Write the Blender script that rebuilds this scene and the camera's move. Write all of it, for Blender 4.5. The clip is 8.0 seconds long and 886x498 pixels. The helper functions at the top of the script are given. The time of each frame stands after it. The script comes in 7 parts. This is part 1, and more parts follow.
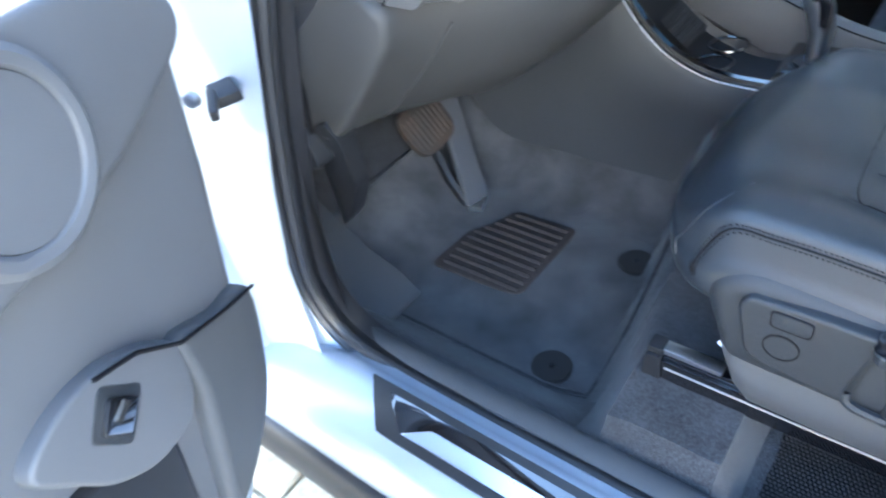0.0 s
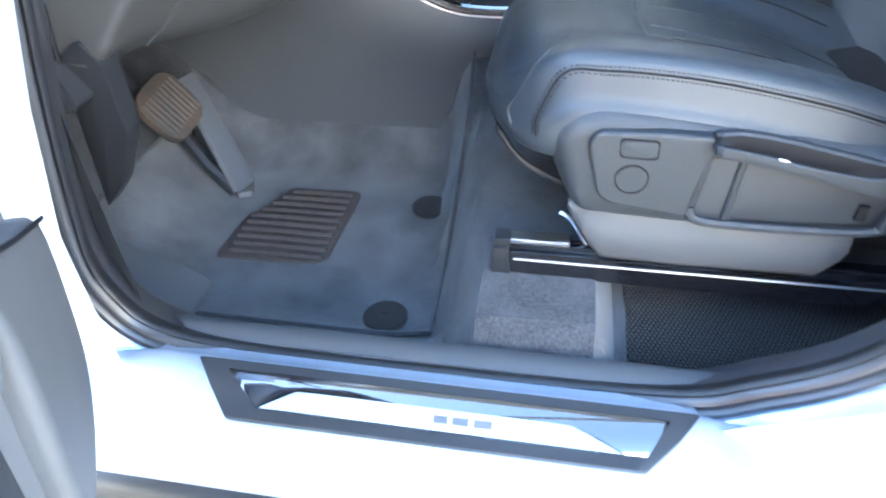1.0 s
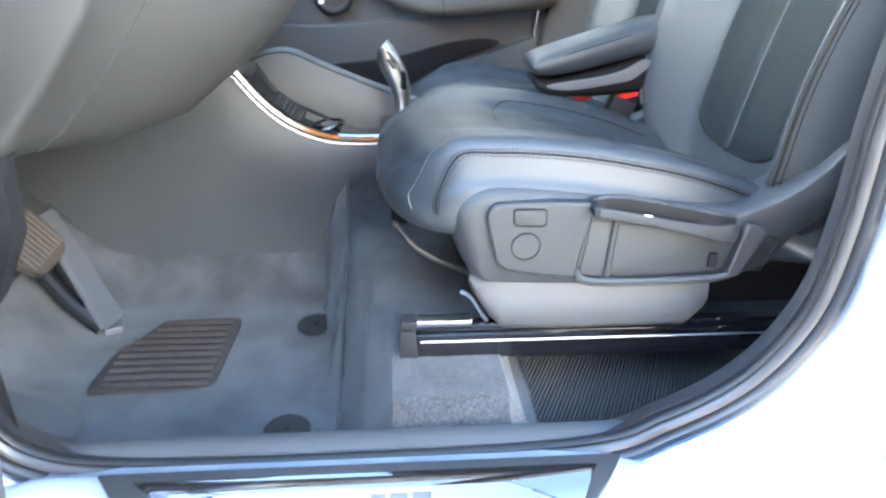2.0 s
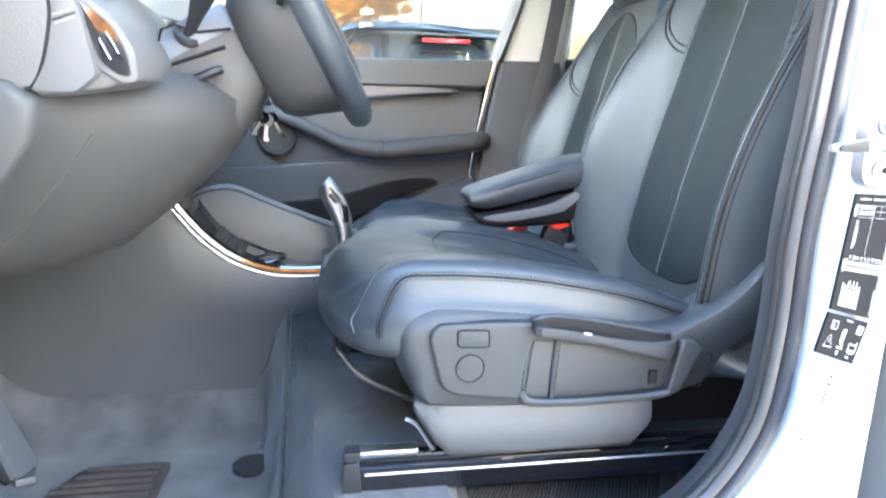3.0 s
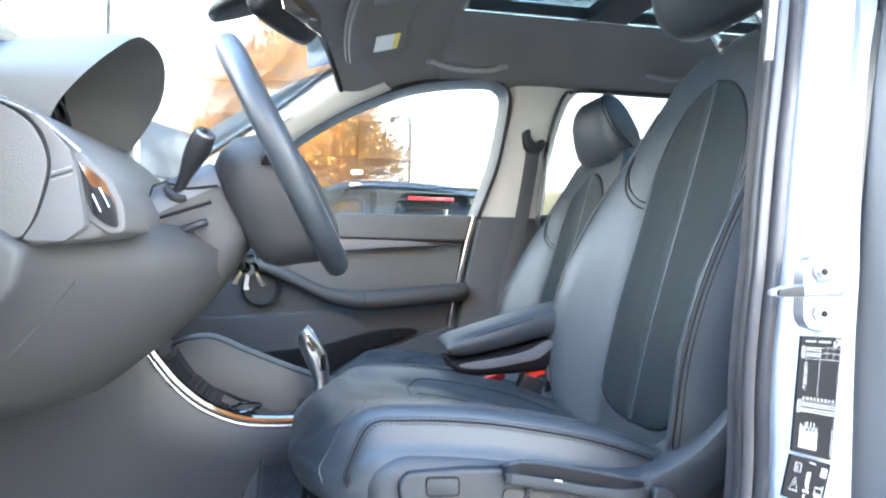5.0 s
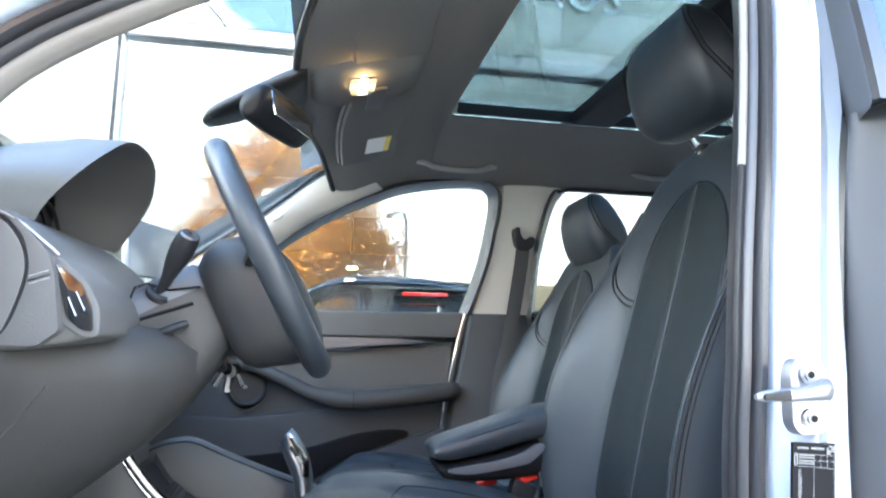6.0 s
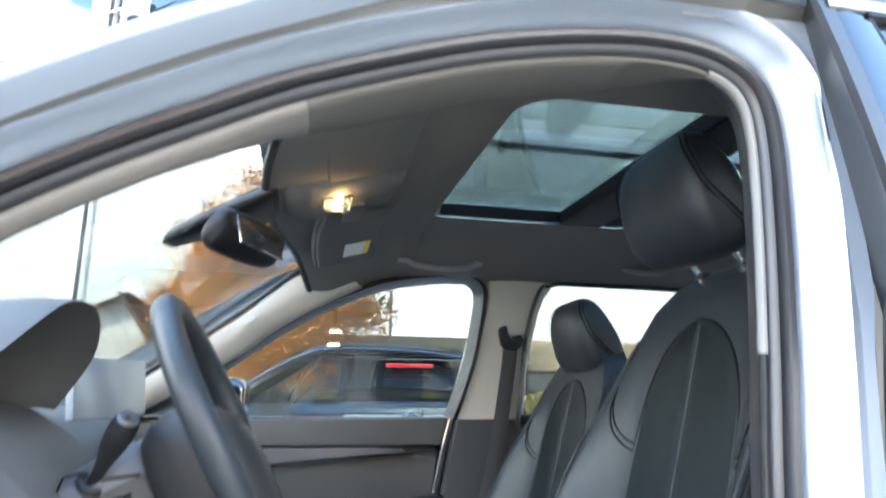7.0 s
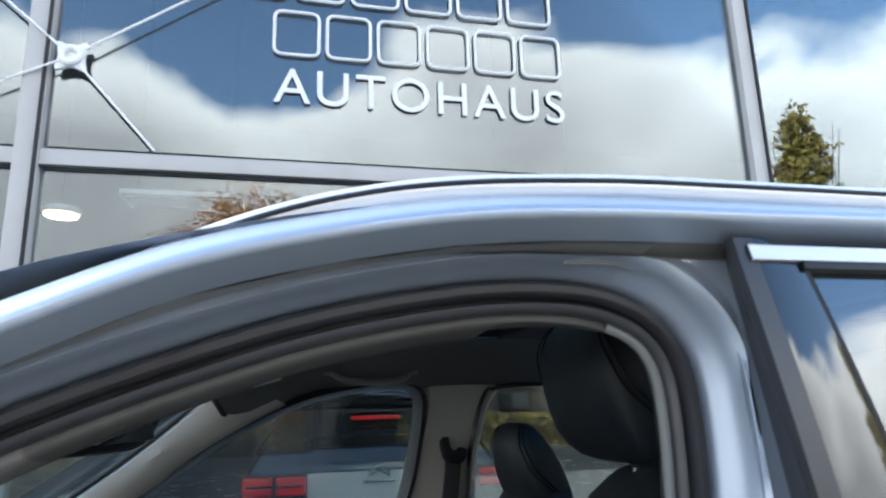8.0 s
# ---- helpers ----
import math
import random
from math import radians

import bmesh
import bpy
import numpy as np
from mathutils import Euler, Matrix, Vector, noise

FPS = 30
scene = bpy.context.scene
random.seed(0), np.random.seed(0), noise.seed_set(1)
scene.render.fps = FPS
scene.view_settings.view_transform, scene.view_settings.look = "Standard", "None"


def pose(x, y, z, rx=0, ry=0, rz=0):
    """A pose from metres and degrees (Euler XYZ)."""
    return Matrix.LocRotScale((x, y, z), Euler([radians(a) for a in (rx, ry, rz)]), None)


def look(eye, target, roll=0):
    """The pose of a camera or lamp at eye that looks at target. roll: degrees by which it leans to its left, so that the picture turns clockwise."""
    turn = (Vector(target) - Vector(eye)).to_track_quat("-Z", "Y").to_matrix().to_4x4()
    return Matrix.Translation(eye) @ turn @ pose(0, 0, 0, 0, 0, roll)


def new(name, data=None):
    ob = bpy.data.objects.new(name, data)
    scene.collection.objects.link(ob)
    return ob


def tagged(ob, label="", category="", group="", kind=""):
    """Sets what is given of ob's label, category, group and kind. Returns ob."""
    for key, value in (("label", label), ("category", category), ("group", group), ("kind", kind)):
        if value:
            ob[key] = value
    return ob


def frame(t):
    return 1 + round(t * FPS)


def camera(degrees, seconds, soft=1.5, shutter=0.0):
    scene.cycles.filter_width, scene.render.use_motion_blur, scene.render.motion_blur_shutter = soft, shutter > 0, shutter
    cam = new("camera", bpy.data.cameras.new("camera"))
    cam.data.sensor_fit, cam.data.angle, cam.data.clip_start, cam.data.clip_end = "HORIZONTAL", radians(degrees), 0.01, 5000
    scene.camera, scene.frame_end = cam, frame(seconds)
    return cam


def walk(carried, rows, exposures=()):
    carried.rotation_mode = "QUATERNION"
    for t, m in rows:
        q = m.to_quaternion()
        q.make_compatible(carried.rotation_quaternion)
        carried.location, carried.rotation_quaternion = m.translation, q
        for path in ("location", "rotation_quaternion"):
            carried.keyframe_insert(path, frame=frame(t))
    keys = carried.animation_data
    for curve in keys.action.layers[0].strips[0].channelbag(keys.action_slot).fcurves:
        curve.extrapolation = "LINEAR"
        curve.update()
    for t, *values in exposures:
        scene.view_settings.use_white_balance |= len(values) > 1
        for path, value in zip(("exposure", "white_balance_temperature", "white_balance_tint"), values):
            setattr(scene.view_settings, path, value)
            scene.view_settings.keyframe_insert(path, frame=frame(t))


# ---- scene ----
cam = camera(67.1, 8.0, soft=2.0, shutter=0.4)
PATH = [
    (0, (0.663, -0.318, 1.207), (-0.362, 0.771, -0.121), -10.0),
    (0.5, (0.567, -0.327, 1.145), (-0.051, 0.988, -0.229), -5.9),
    (1, (0.532, -0.429, 1.027), (0.227, 1.088, -0.24), -2.3),
    (1.5, (0.476, -0.497, 0.982), (0.417, 1.201, -0.073), -0.3),
    (2, (0.453, -0.522, 0.961), (0.604, 1.279, 0.104), 1.0),
    (2.2, (0.445, -0.529, 0.957), (0.665, 1.298, 0.172), 1.5),
    (3.3, (0.453, -0.537, 0.942), (0.796, 1.4, 0.581), 1.2),
    (3.5, (0.454, -0.54, 0.942), (0.806, 1.404, 0.63), 1.2),
    (4, (0.451, -0.553, 0.928), (0.812, 1.401, 0.695), 1.2),
    (4.5, (0.456, -0.565, 0.93), (0.819, 1.397, 0.798), 1.2),
    (5.8, (0.483, -0.573, 0.951), (0.851, 1.381, 1.164), 1.4),
    (6, (0.485, -0.57, 0.948), (0.853, 1.376, 1.22), 1.2),
    (6.5, (0.496, -0.554, 0.976), (0.864, 1.374, 1.36), 1.1),
    (7, (0.506, -0.492, 1.1155), (0.908, 1.421, 1.539), 0.7),
    (7.3, (0.549, -0.460, 1.220), (0.947, 1.445, 1.683), 0.1),
    (7.5, (0.572, -0.444, 1.275), (0.985, 1.451, 1.762), -0.6),
    (7.6, (0.592, -0.4365, 1.312), (1.016, 1.454, 1.810), -0.7),
    (7.8, (0.633, -0.420, 1.368), (1.071, 1.468, 1.862), -1.2),
    (8, (0.672, -0.403, 1.417), (1.130, 1.489, 1.875), -1.6),
]
EXPO = [(t, stops, kelvin, 4.0) for t, stops, kelvin in (
    (0.0, 4.5, 6100), (0.5, 5.0, 6100), (1.0, 5.25, 6350), (2.2, 5.68, 6900), (3.3, 5.5, 6550), (4.5, 5.36, 6400),
    (6.0, 4.52, 6300), (6.6, 4.15, 6250), (7.0, 4.05, 6450), (7.5, 3.45, 6450), (8.0, 1.98, 6150))]
walk(cam, [(t, look(eye, target, roll)) for t, eye, target, roll in PATH], EXPO)

# ---------------------------------------------------------------- light


def sky_world():
    w = bpy.data.worlds.new("sky")
    scene.world = w
    w.use_nodes = True
    nt = w.node_tree
    nt.nodes.clear()
    out = nt.nodes.new("ShaderNodeOutputWorld")
    bg = nt.nodes.new("ShaderNodeBackground")
    sky = nt.nodes.new("ShaderNodeTexSky")
    sky.sky_type = "NISHITA"
    sky.sun_disc = False
    sky.sun_elevation = radians(30)
    sky.sun_rotation = radians(-67)
    sky.air_density, sky.dust_density, sky.ozone_density = 1.0, 0.6, 1.5
    # cumulus banks, thicker towards the horizon
    co = nt.nodes.new("ShaderNodeTexCoord")
    sep = nt.nodes.new("ShaderNodeSeparateXYZ")
    mp = nt.nodes.new("ShaderNodeMapping")
    mp.inputs["Scale"].default_value = (1.0, 1.0, 1.5)
    mp.inputs["Location"].default_value = (0.35, 0.2, 0.1)
    nz = nt.nodes.new("ShaderNodeTexNoise")
    nz.inputs["Scale"].default_value = 2.6
    nz.inputs["Detail"].default_value = 9
    nz.inputs["Roughness"].default_value = 0.48
    mul = nt.nodes.new("ShaderNodeMath")
    mul.operation = "MULTIPLY_ADD"
    mul.inputs[1].default_value = -1.5
    mul.inputs[2].default_value = 0.70
    add = nt.nodes.new("ShaderNodeMath")
    add.operation = "ADD"
    ramp = nt.nodes.new("ShaderNodeValToRGB")
    ramp.color_ramp.elements[0].position, ramp.color_ramp.elements[1].position = 0.45, 0.54
    shade = nt.nodes.new("ShaderNodeValToRGB")
    e = shade.color_ramp.elements
    e[0].position, e[0].color = 0.52, (8.0, 7.9, 7.8, 1)
    e[1].position, e[1].color = 0.85, (3.6, 3.55, 3.6, 1)
    mix = nt.nodes.new("ShaderNodeMix")
    mix.data_type = "RGBA"
    bg.inputs["Strength"].default_value = 0.15
    lk = nt.links.new
    lk(co.outputs["Generated"], sep.inputs[0])
    lk(co.outputs["Generated"], mp.inputs["Vector"])
    lk(mp.outputs[0], nz.inputs["Vector"])
    lk(sep.outputs["Z"], mul.inputs[0])
    lk(mul.outputs[0], add.inputs[0])
    lk(nz.outputs["Fac"], add.inputs[1])
    lk(add.outputs[0], ramp.inputs["Fac"])
    lk(add.outputs[0], shade.inputs["Fac"])
    lk(ramp.outputs["Color"], mix.inputs["Factor"])
    lk(sky.outputs[0], mix.inputs["A"])
    lk(shade.outputs["Color"], mix.inputs["B"])
    lk(mix.outputs["Result"], bg.inputs["Color"])
    lk(bg.outputs[0], out.inputs[0])


sky_world()
sun = new("sun", bpy.data.lights.new("sun", "SUN"))
sun.data.energy, sun.data.angle, sun.data.color = 3.2, radians(0.6), (1.0, 0.94, 0.85)
sun.matrix_world = look((0, 0, 0), (0.80, -0.34, -0.50))


# ---------------------------------------------------------------- materials
def mat(name, col, rough=0.5, metal=0.0, grain=0.0, gscale=60.0, bump=0.0, bscale=400.0, coat=0.0, spec=0.5,
        col2=None, var=0.12, sheen=0.0, rvar=0.1, lscale=3.5):
    m = bpy.data.materials.new(name)
    m.use_nodes = True
    nt = m.node_tree
    b = nt.nodes["Principled BSDF"]
    lk = nt.links.new
    b.inputs["Roughness"].default_value = rough
    b.inputs["Metallic"].default_value = metal
    b.inputs["Specular IOR Level"].default_value = spec
    b.inputs["Coat Weight"].default_value = coat
    b.inputs["Coat Roughness"].default_value = 0.04
    b.inputs["Sheen Weight"].default_value = sheen
    co = nt.nodes.new("ShaderNodeTexCoord")
    nz = nt.nodes.new("ShaderNodeTexNoise")
    nz.inputs["Scale"].default_value = lscale
    nz.inputs["Detail"].default_value = 6
    nz2 = nt.nodes.new("ShaderNodeTexNoise")
    nz2.inputs["Scale"].default_value = gscale
    nz2.inputs["Detail"].default_value = 4
    lk(co.outputs["Object"], nz.inputs["Vector"])
    lk(co.outputs["Object"], nz2.inputs["Vector"])
    sm = nt.nodes.new("ShaderNodeMath")
    sm.operation = "MULTIPLY_ADD"
    sm.inputs[1].default_value = grain
    lk(nz2.outputs["Fac"], sm.inputs[0])
    sm2 = nt.nodes.new("ShaderNodeMath")
    sm2.operation = "MULTIPLY"
    sm2.inputs[1].default_value = 1.0 - grain
    lk(nz.outputs["Fac"], sm2.inputs[0])
    lk(sm2.outputs[0], sm.inputs[2])
    rp = nt.nodes.new("ShaderNodeValToRGB")
    c2 = col2 or tuple(c * (1 - var) for c in col)
    c1 = col if col2 else tuple(min(1, c * (1 + var)) for c in col)
    rp.color_ramp.elements[0].position, rp.color_ramp.elements[0].color = 0.32, (*c2, 1)
    rp.color_ramp.elements[1].position, rp.color_ramp.elements[1].color = 0.68, (*c1, 1)
    lk(sm.outputs[0], rp.inputs["Fac"])
    lk(rp.outputs["Color"], b.inputs["Base Color"])
    if rvar:
        rr = nt.nodes.new("ShaderNodeMapRange")
        rr.inputs["To Min"].default_value = max(0.02, rough - rvar)
        rr.inputs["To Max"].default_value = min(1, rough + rvar)
        lk(sm.outputs[0], rr.inputs["Value"])
        lk(rr.outputs[0], b.inputs["Roughness"])
    if bump:
        nb = nt.nodes.new("ShaderNodeTexNoise")
        nb.inputs["Scale"].default_value = bscale
        nb.inputs["Detail"].default_value = 3
        bp = nt.nodes.new("ShaderNodeBump")
        bp.inputs["Strength"].default_value = bump
        bp.inputs["Distance"].default_value = 0.002
        lk(co.outputs["Object"], nb.inputs["Vector"])
        lk(nb.outputs["Fac"], bp.inputs["Height"])
        lk(bp.outputs[0], b.inputs["Normal"])
    return m


def leather(name, col, rough=0.42, pit=900.0, spec=0.3, coat=0.0):
    m = mat(name, col, rough, bump=0.0, spec=spec, var=0.1, coat=coat)
    m.node_tree.nodes["Principled BSDF"].inputs["Coat Roughness"].default_value = 0.30
    m.node_tree.nodes["Principled BSDF"].inputs["Coat IOR"].default_value = 1.42
    nt = m.node_tree
    b = nt.nodes["Principled BSDF"]
    co = nt.nodes.new("ShaderNodeTexCoord")
    v = nt.nodes.new("ShaderNodeTexVoronoi")
    v.feature = "DISTANCE_TO_EDGE"
    v.inputs["Scale"].default_value = pit
    n1 = nt.nodes.new("ShaderNodeTexNoise")
    n1.inputs["Scale"].default_value = 9.0
    n1.inputs["Detail"].default_value = 5
    ad = nt.nodes.new("ShaderNodeMath")
    ad.operation = "MULTIPLY_ADD"
    ad.inputs[1].default_value = 2.5
    bp = nt.nodes.new("ShaderNodeBump")
    bp.inputs["Strength"].default_value = 0.38
    bp.inputs["Distance"].default_value = 0.0012
    for a, c in ((co.outputs["Object"], v.inputs["Vector"]), (co.outputs["Object"], n1.inputs["Vector"]),
                 (n1.outputs["Fac"], ad.inputs[0]), (v.outputs["Distance"], ad.inputs[2]),
                 (ad.outputs[0], bp.inputs["Height"]), (bp.outputs[0], b.inputs["Normal"])):
        nt.links.new(a, c)
    return m


def glass(name, tint=(0.9, 0.95, 0.93), gloss=0.12, rough=0.0, edge=0.5):
    m = bpy.data.materials.new(name)
    m.use_nodes = True
    nt = m.node_tree
    nt.nodes.clear()
    out = nt.nodes.new("ShaderNodeOutputMaterial")
    tr = nt.nodes.new("ShaderNodeBsdfTransparent")
    tr.inputs["Color"].default_value = (*tint, 1)
    gl = nt.nodes.new("ShaderNodeBsdfGlossy")
    gl.inputs["Roughness"].default_value = rough
    gl.inputs["Color"].default_value = (0.95, 0.97, 1, 1)
    mx = nt.nodes.new("ShaderNodeMixShader")
    fr = nt.nodes.new("ShaderNodeFresnel")
    fr.inputs["IOR"].default_value = 1.45
    ad = nt.nodes.new("ShaderNodeMath")
    ad.use_clamp = True
    ad.operation = "MULTIPLY_ADD"
    ad.inputs[1].default_value = edge
    ad.inputs[2].default_value = gloss
    nt.links.new(fr.outputs[0], ad.inputs[0])
    nt.links.new(ad.outputs[0], mx.inputs[0])
    nt.links.new(tr.outputs[0], mx.inputs[1])
    nt.links.new(gl.outputs[0], mx.inputs[2])
    nt.links.new(mx.outputs[0], out.inputs[0])
    return m


def glow(name, col, power):
    m = bpy.data.materials.new(name)
    m.use_nodes = True
    b = m.node_tree.nodes["Principled BSDF"]
    b.inputs["Base Color"].default_value = (*col, 1)
    b.inputs["Emission Color"].default_value = (*col, 1)
    b.inputs["Emission Strength"].default_value = power
    return m


M = dict(
    # blue of the mirrored sky is put into the silver's base colour
    paint=mat("silver_paint", (0.44, 0.51, 0.62), 0.36, 0.45, var=0.03, coat=1.0, spec=0.5, rvar=0.04, grain=0.5, gscale=900),
    seal=mat("rubber_seal", (0.040, 0.041, 0.047), 0.34, var=0.25, bump=0.08, bscale=300),
    gutter=mat("grey_gutter_strip", (0.21, 0.208, 0.206), 0.45, var=0.06, spec=0.4),
    trim=mat("black_trim", (0.016, 0.017, 0.020), 0.42, var=0.15, bump=0.15, bscale=700, spec=0.32),
    gloss=mat("gloss_black", (0.008, 0.008, 0.010), 0.06, var=0.1, coat=1.0, rvar=0.02, spec=0.8),
    grey=mat("grey_plastic", (0.095, 0.10, 0.113), 0.5, var=0.06, bump=0.12, bscale=800),
    shield=mat("dark_shield_plastic", (0.020, 0.024, 0.030), 0.40, var=0.08, bump=0.55, bscale=800, spec=0.5),
    lowtrim=mat("pale_seat_trim", (0.064, 0.068, 0.076), 0.48, var=0.06, bump=0.15, bscale=700, spec=0.4),
    hubcap=mat("dark_hub_plastic", (0.028, 0.029, 0.031), 0.48, var=0.08, bump=0.2, bscale=600, spec=0.35),
    heel=mat("brown_heel_rubber", (0.058, 0.048, 0.045), 0.75, grain=0.4, gscale=90, var=0.3, bump=0.25, bscale=300, spec=0.2),
    door=mat("door_panel_plastic", (0.062, 0.066, 0.073), 0.5, var=0.08, bump=0.18, bscale=650, spec=0.3),
    screen=mat("pale_screen_grey", (0.30, 0.31, 0.33), 0.25, var=0.05, spec=1.0, coat=0.5),
    knee=mat("lower_dash_plastic", (0.046, 0.046, 0.047), 0.5, var=0.08, bump=0.2, bscale=500, spec=0.3),
    dash=mat("dash_soft_plastic", (0.085, 0.084, 0.085), 0.55, var=0.08, bump=0.25, bscale=500),
    carpet=mat("dark_carpet", (0.044, 0.046, 0.052), 0.95, grain=0.6, gscale=260, bump=1.0, bscale=520, spec=0.1,
               var=0.6, sheen=0.25, lscale=22.0),
    mat=mat("velour_mat", (0.074, 0.076, 0.083), 0.95, grain=0.22, gscale=260, bump=0.9, bscale=600, spec=0.1, var=0.42,
            sheen=0.3, lscale=14.0),
    shadededge=mat("shaded_door_edge", (0.065, 0.07, 0.08), 0.45, var=0.06, spec=0.4),
    doorgrey=mat("pale_door_plastic", (0.10, 0.106, 0.118), 0.5, var=0.08, bump=0.18, bscale=650),
    pedal=mat("worn_pedal_rubber", (0.085, 0.058, 0.042), 0.6, grain=0.4, gscale=120, col2=(0.032, 0.032, 0.033), bump=0.2, bscale=300, lscale=16.0),
    rubber=mat("ribbed_rubber", (0.022, 0.021, 0.022), 0.6, var=0.2, bump=0.1),
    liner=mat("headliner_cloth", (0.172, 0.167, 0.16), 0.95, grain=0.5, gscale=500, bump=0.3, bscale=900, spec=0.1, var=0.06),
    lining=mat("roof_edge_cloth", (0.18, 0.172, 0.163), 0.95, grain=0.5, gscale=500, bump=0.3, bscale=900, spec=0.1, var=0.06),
    shadelining=mat("shaded_roof_edge_cloth", (0.105, 0.102, 0.098), 0.95, grain=0.5, gscale=500, bump=0.3, bscale=900, spec=0.1, var=0.06),
    edging=mat("pillar_edging", (0.25, 0.25, 0.25), 0.75, var=0.05, bump=0.12, bscale=700),
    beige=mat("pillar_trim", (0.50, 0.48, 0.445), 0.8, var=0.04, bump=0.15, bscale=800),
    chrome=mat("chrome", (0.82, 0.83, 0.85), 0.1, 1.0, var=0.03, rvar=0.04),
    alu=mat("satin_aluminium", (0.62, 0.63, 0.66), 0.3, 1.0, var=0.06, bump=0.04, bscale=900),
    satin=mat("bright_satin_trim", (0.80, 0.80, 0.80), 0.32, 0.35, var=0.03, spec=0.6, rvar=0.04),
    satindark=mat("dark_satin_trim", (0.13, 0.13, 0.14), 0.32, 0.3, var=0.05, spec=0.5),
    steel=mat("zinc_steel", (0.42, 0.43, 0.46), 0.5, 1.0, var=0.1),
    leather=leather("black_leather", (0.025, 0.031, 0.039), 0.44, 430.0, spec=0.34, coat=0.25),
    leather2=leather("perforated_leather", (0.008, 0.0125, 0.016), 0.42, 900.0, spec=0.26),
    stitch=mat("thread", (0.008, 0.009, 0.011), 0.8, var=0.1, spec=0.1),
    fabric=mat("belt_webbing", (0.05, 0.05, 0.053), 0.8, grain=0.7, gscale=700, bump=0.5, bscale=1200, var=0.2),
    red=mat("red_plastic", (0.62, 0.03, 0.02), 0.35, var=0.05),
    white=mat("white_label", (0.78, 0.78, 0.76), 0.55, var=0.03),
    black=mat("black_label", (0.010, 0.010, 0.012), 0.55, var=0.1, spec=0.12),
    yellow=mat("yellow_label", (0.75, 0.6, 0.1), 0.5, var=0.05),
    window=glass("window_glass", (0.90, 0.94, 0.92), 0.01, edge=0.15),
    dark_glass=glass("privacy_glass", (0.12, 0.14, 0.16), 0.16),
    roof_glass=glass("tinted_roof_glass", (0.35, 0.43, 0.44), 0.01),
    front_glass=glass("showroom_glass", (0.52, 0.57, 0.58), 0.13),
    door_glass=glass("clear_showroom_glass", (0.84, 0.88, 0.88), 0.082),
    mullion=mat("grey_mullion", (0.50, 0.49, 0.49), 0.5, 0.0, var=0.05),
    sign=mat("white_lettering", (0.86, 0.87, 0.88), 0.5, var=0.02),
    lamp=glow("lamp_bulb", (1.0, 0.62, 0.25), 6.0),
    ceiling_lamp=glow("showroom_lamp", (1.0, 0.74, 0.42), 2.2),
    lens=glass("clear_lens", (0.9, 0.9, 0.9), 0.1, 0.05),
    tail=mat("tail_light_red", (0.72, 0.012, 0.02), 0.12, var=0.3, coat=0.8),
    carblack=mat("black_car_paint", (0.012, 0.014, 0.02), 0.15, var=0.1, coat=1.0),
    tile=mat("showroom_tile", (0.34, 0.335, 0.33), 0.25, var=0.08),
    brownwall=mat("brown_boards", (0.17, 0.14, 0.10), 0.8, var=0.2, bump=0.2, bscale=60),
    plaster=mat("plaster", (0.62, 0.6, 0.57), 0.85, var=0.05, bump=0.1),
    hallwall=mat("grey_hall_paint", (0.15, 0.15, 0.152), 0.8, var=0.06),
    print=mat("pale_print", (0.30, 0.31, 0.32), 0.6, var=0.05),
    stone=mat("paving_stone", (0.42, 0.37, 0.28), 0.85, grain=0.5, gscale=60, bump=0.5, bscale=200, var=0.25),
    yard=mat("pale_yard_paving", (0.33, 0.317, 0.29), 0.9, grain=0.6, gscale=150, bump=0.5, bscale=250, var=0.3),
    asphalt=mat("asphalt", (0.05, 0.05, 0.052), 0.9, grain=0.6, gscale=150, bump=0.5, bscale=250, var=0.3),
    bark=mat("bark", (0.09, 0.065, 0.045), 0.9, grain=0.5, gscale=30, bump=0.8, bscale=40, var=0.4),
    orange=mat("autumn_leaf", (0.72, 0.34, 0.06), 0.7, grain=0.85, gscale=3.5, var=0.5, col2=(0.34, 0.15, 0.035)),
    green=mat("poplar_leaf", (0.34, 0.27, 0.06), 0.7, grain=0.9, gscale=3.0, col2=(0.14, 0.12, 0.03)),
    slat=mat("tan_roof_slats", (0.46, 0.38, 0.24), 0.7, grain=0.4, gscale=8, var=0.2),
    rooftile=mat("roof_tile", (0.16, 0.11, 0.075), 0.8, grain=0.4, gscale=20, var=0.3),
)


# ---------------------------------------------------------------- mesh helpers
def part(name, bm, material, parent=None, label="", sharp=40.0, smooth=True):
    me = bpy.data.meshes.new(name)
    bmesh.ops.recalc_face_normals(bm, faces=bm.faces)
    bm.to_mesh(me)
    bm.free()
    me.materials.append(M[material])
    for p in me.polygons:
        p.use_smooth = smooth
    if smooth:
        me.set_sharp_from_angle(angle=radians(sharp))
    ob = new(name, me)
    if parent is not None:
        ob.parent = parent
    if label:
        tagged(ob, label)
    return ob


def thing(name, label, category, group="", kind="", at=(0, 0, 0)):
    ob = new(name)
    ob.location = at
    ob.empty_display_size = 0.1
    return tagged(ob, label, category, group, kind)


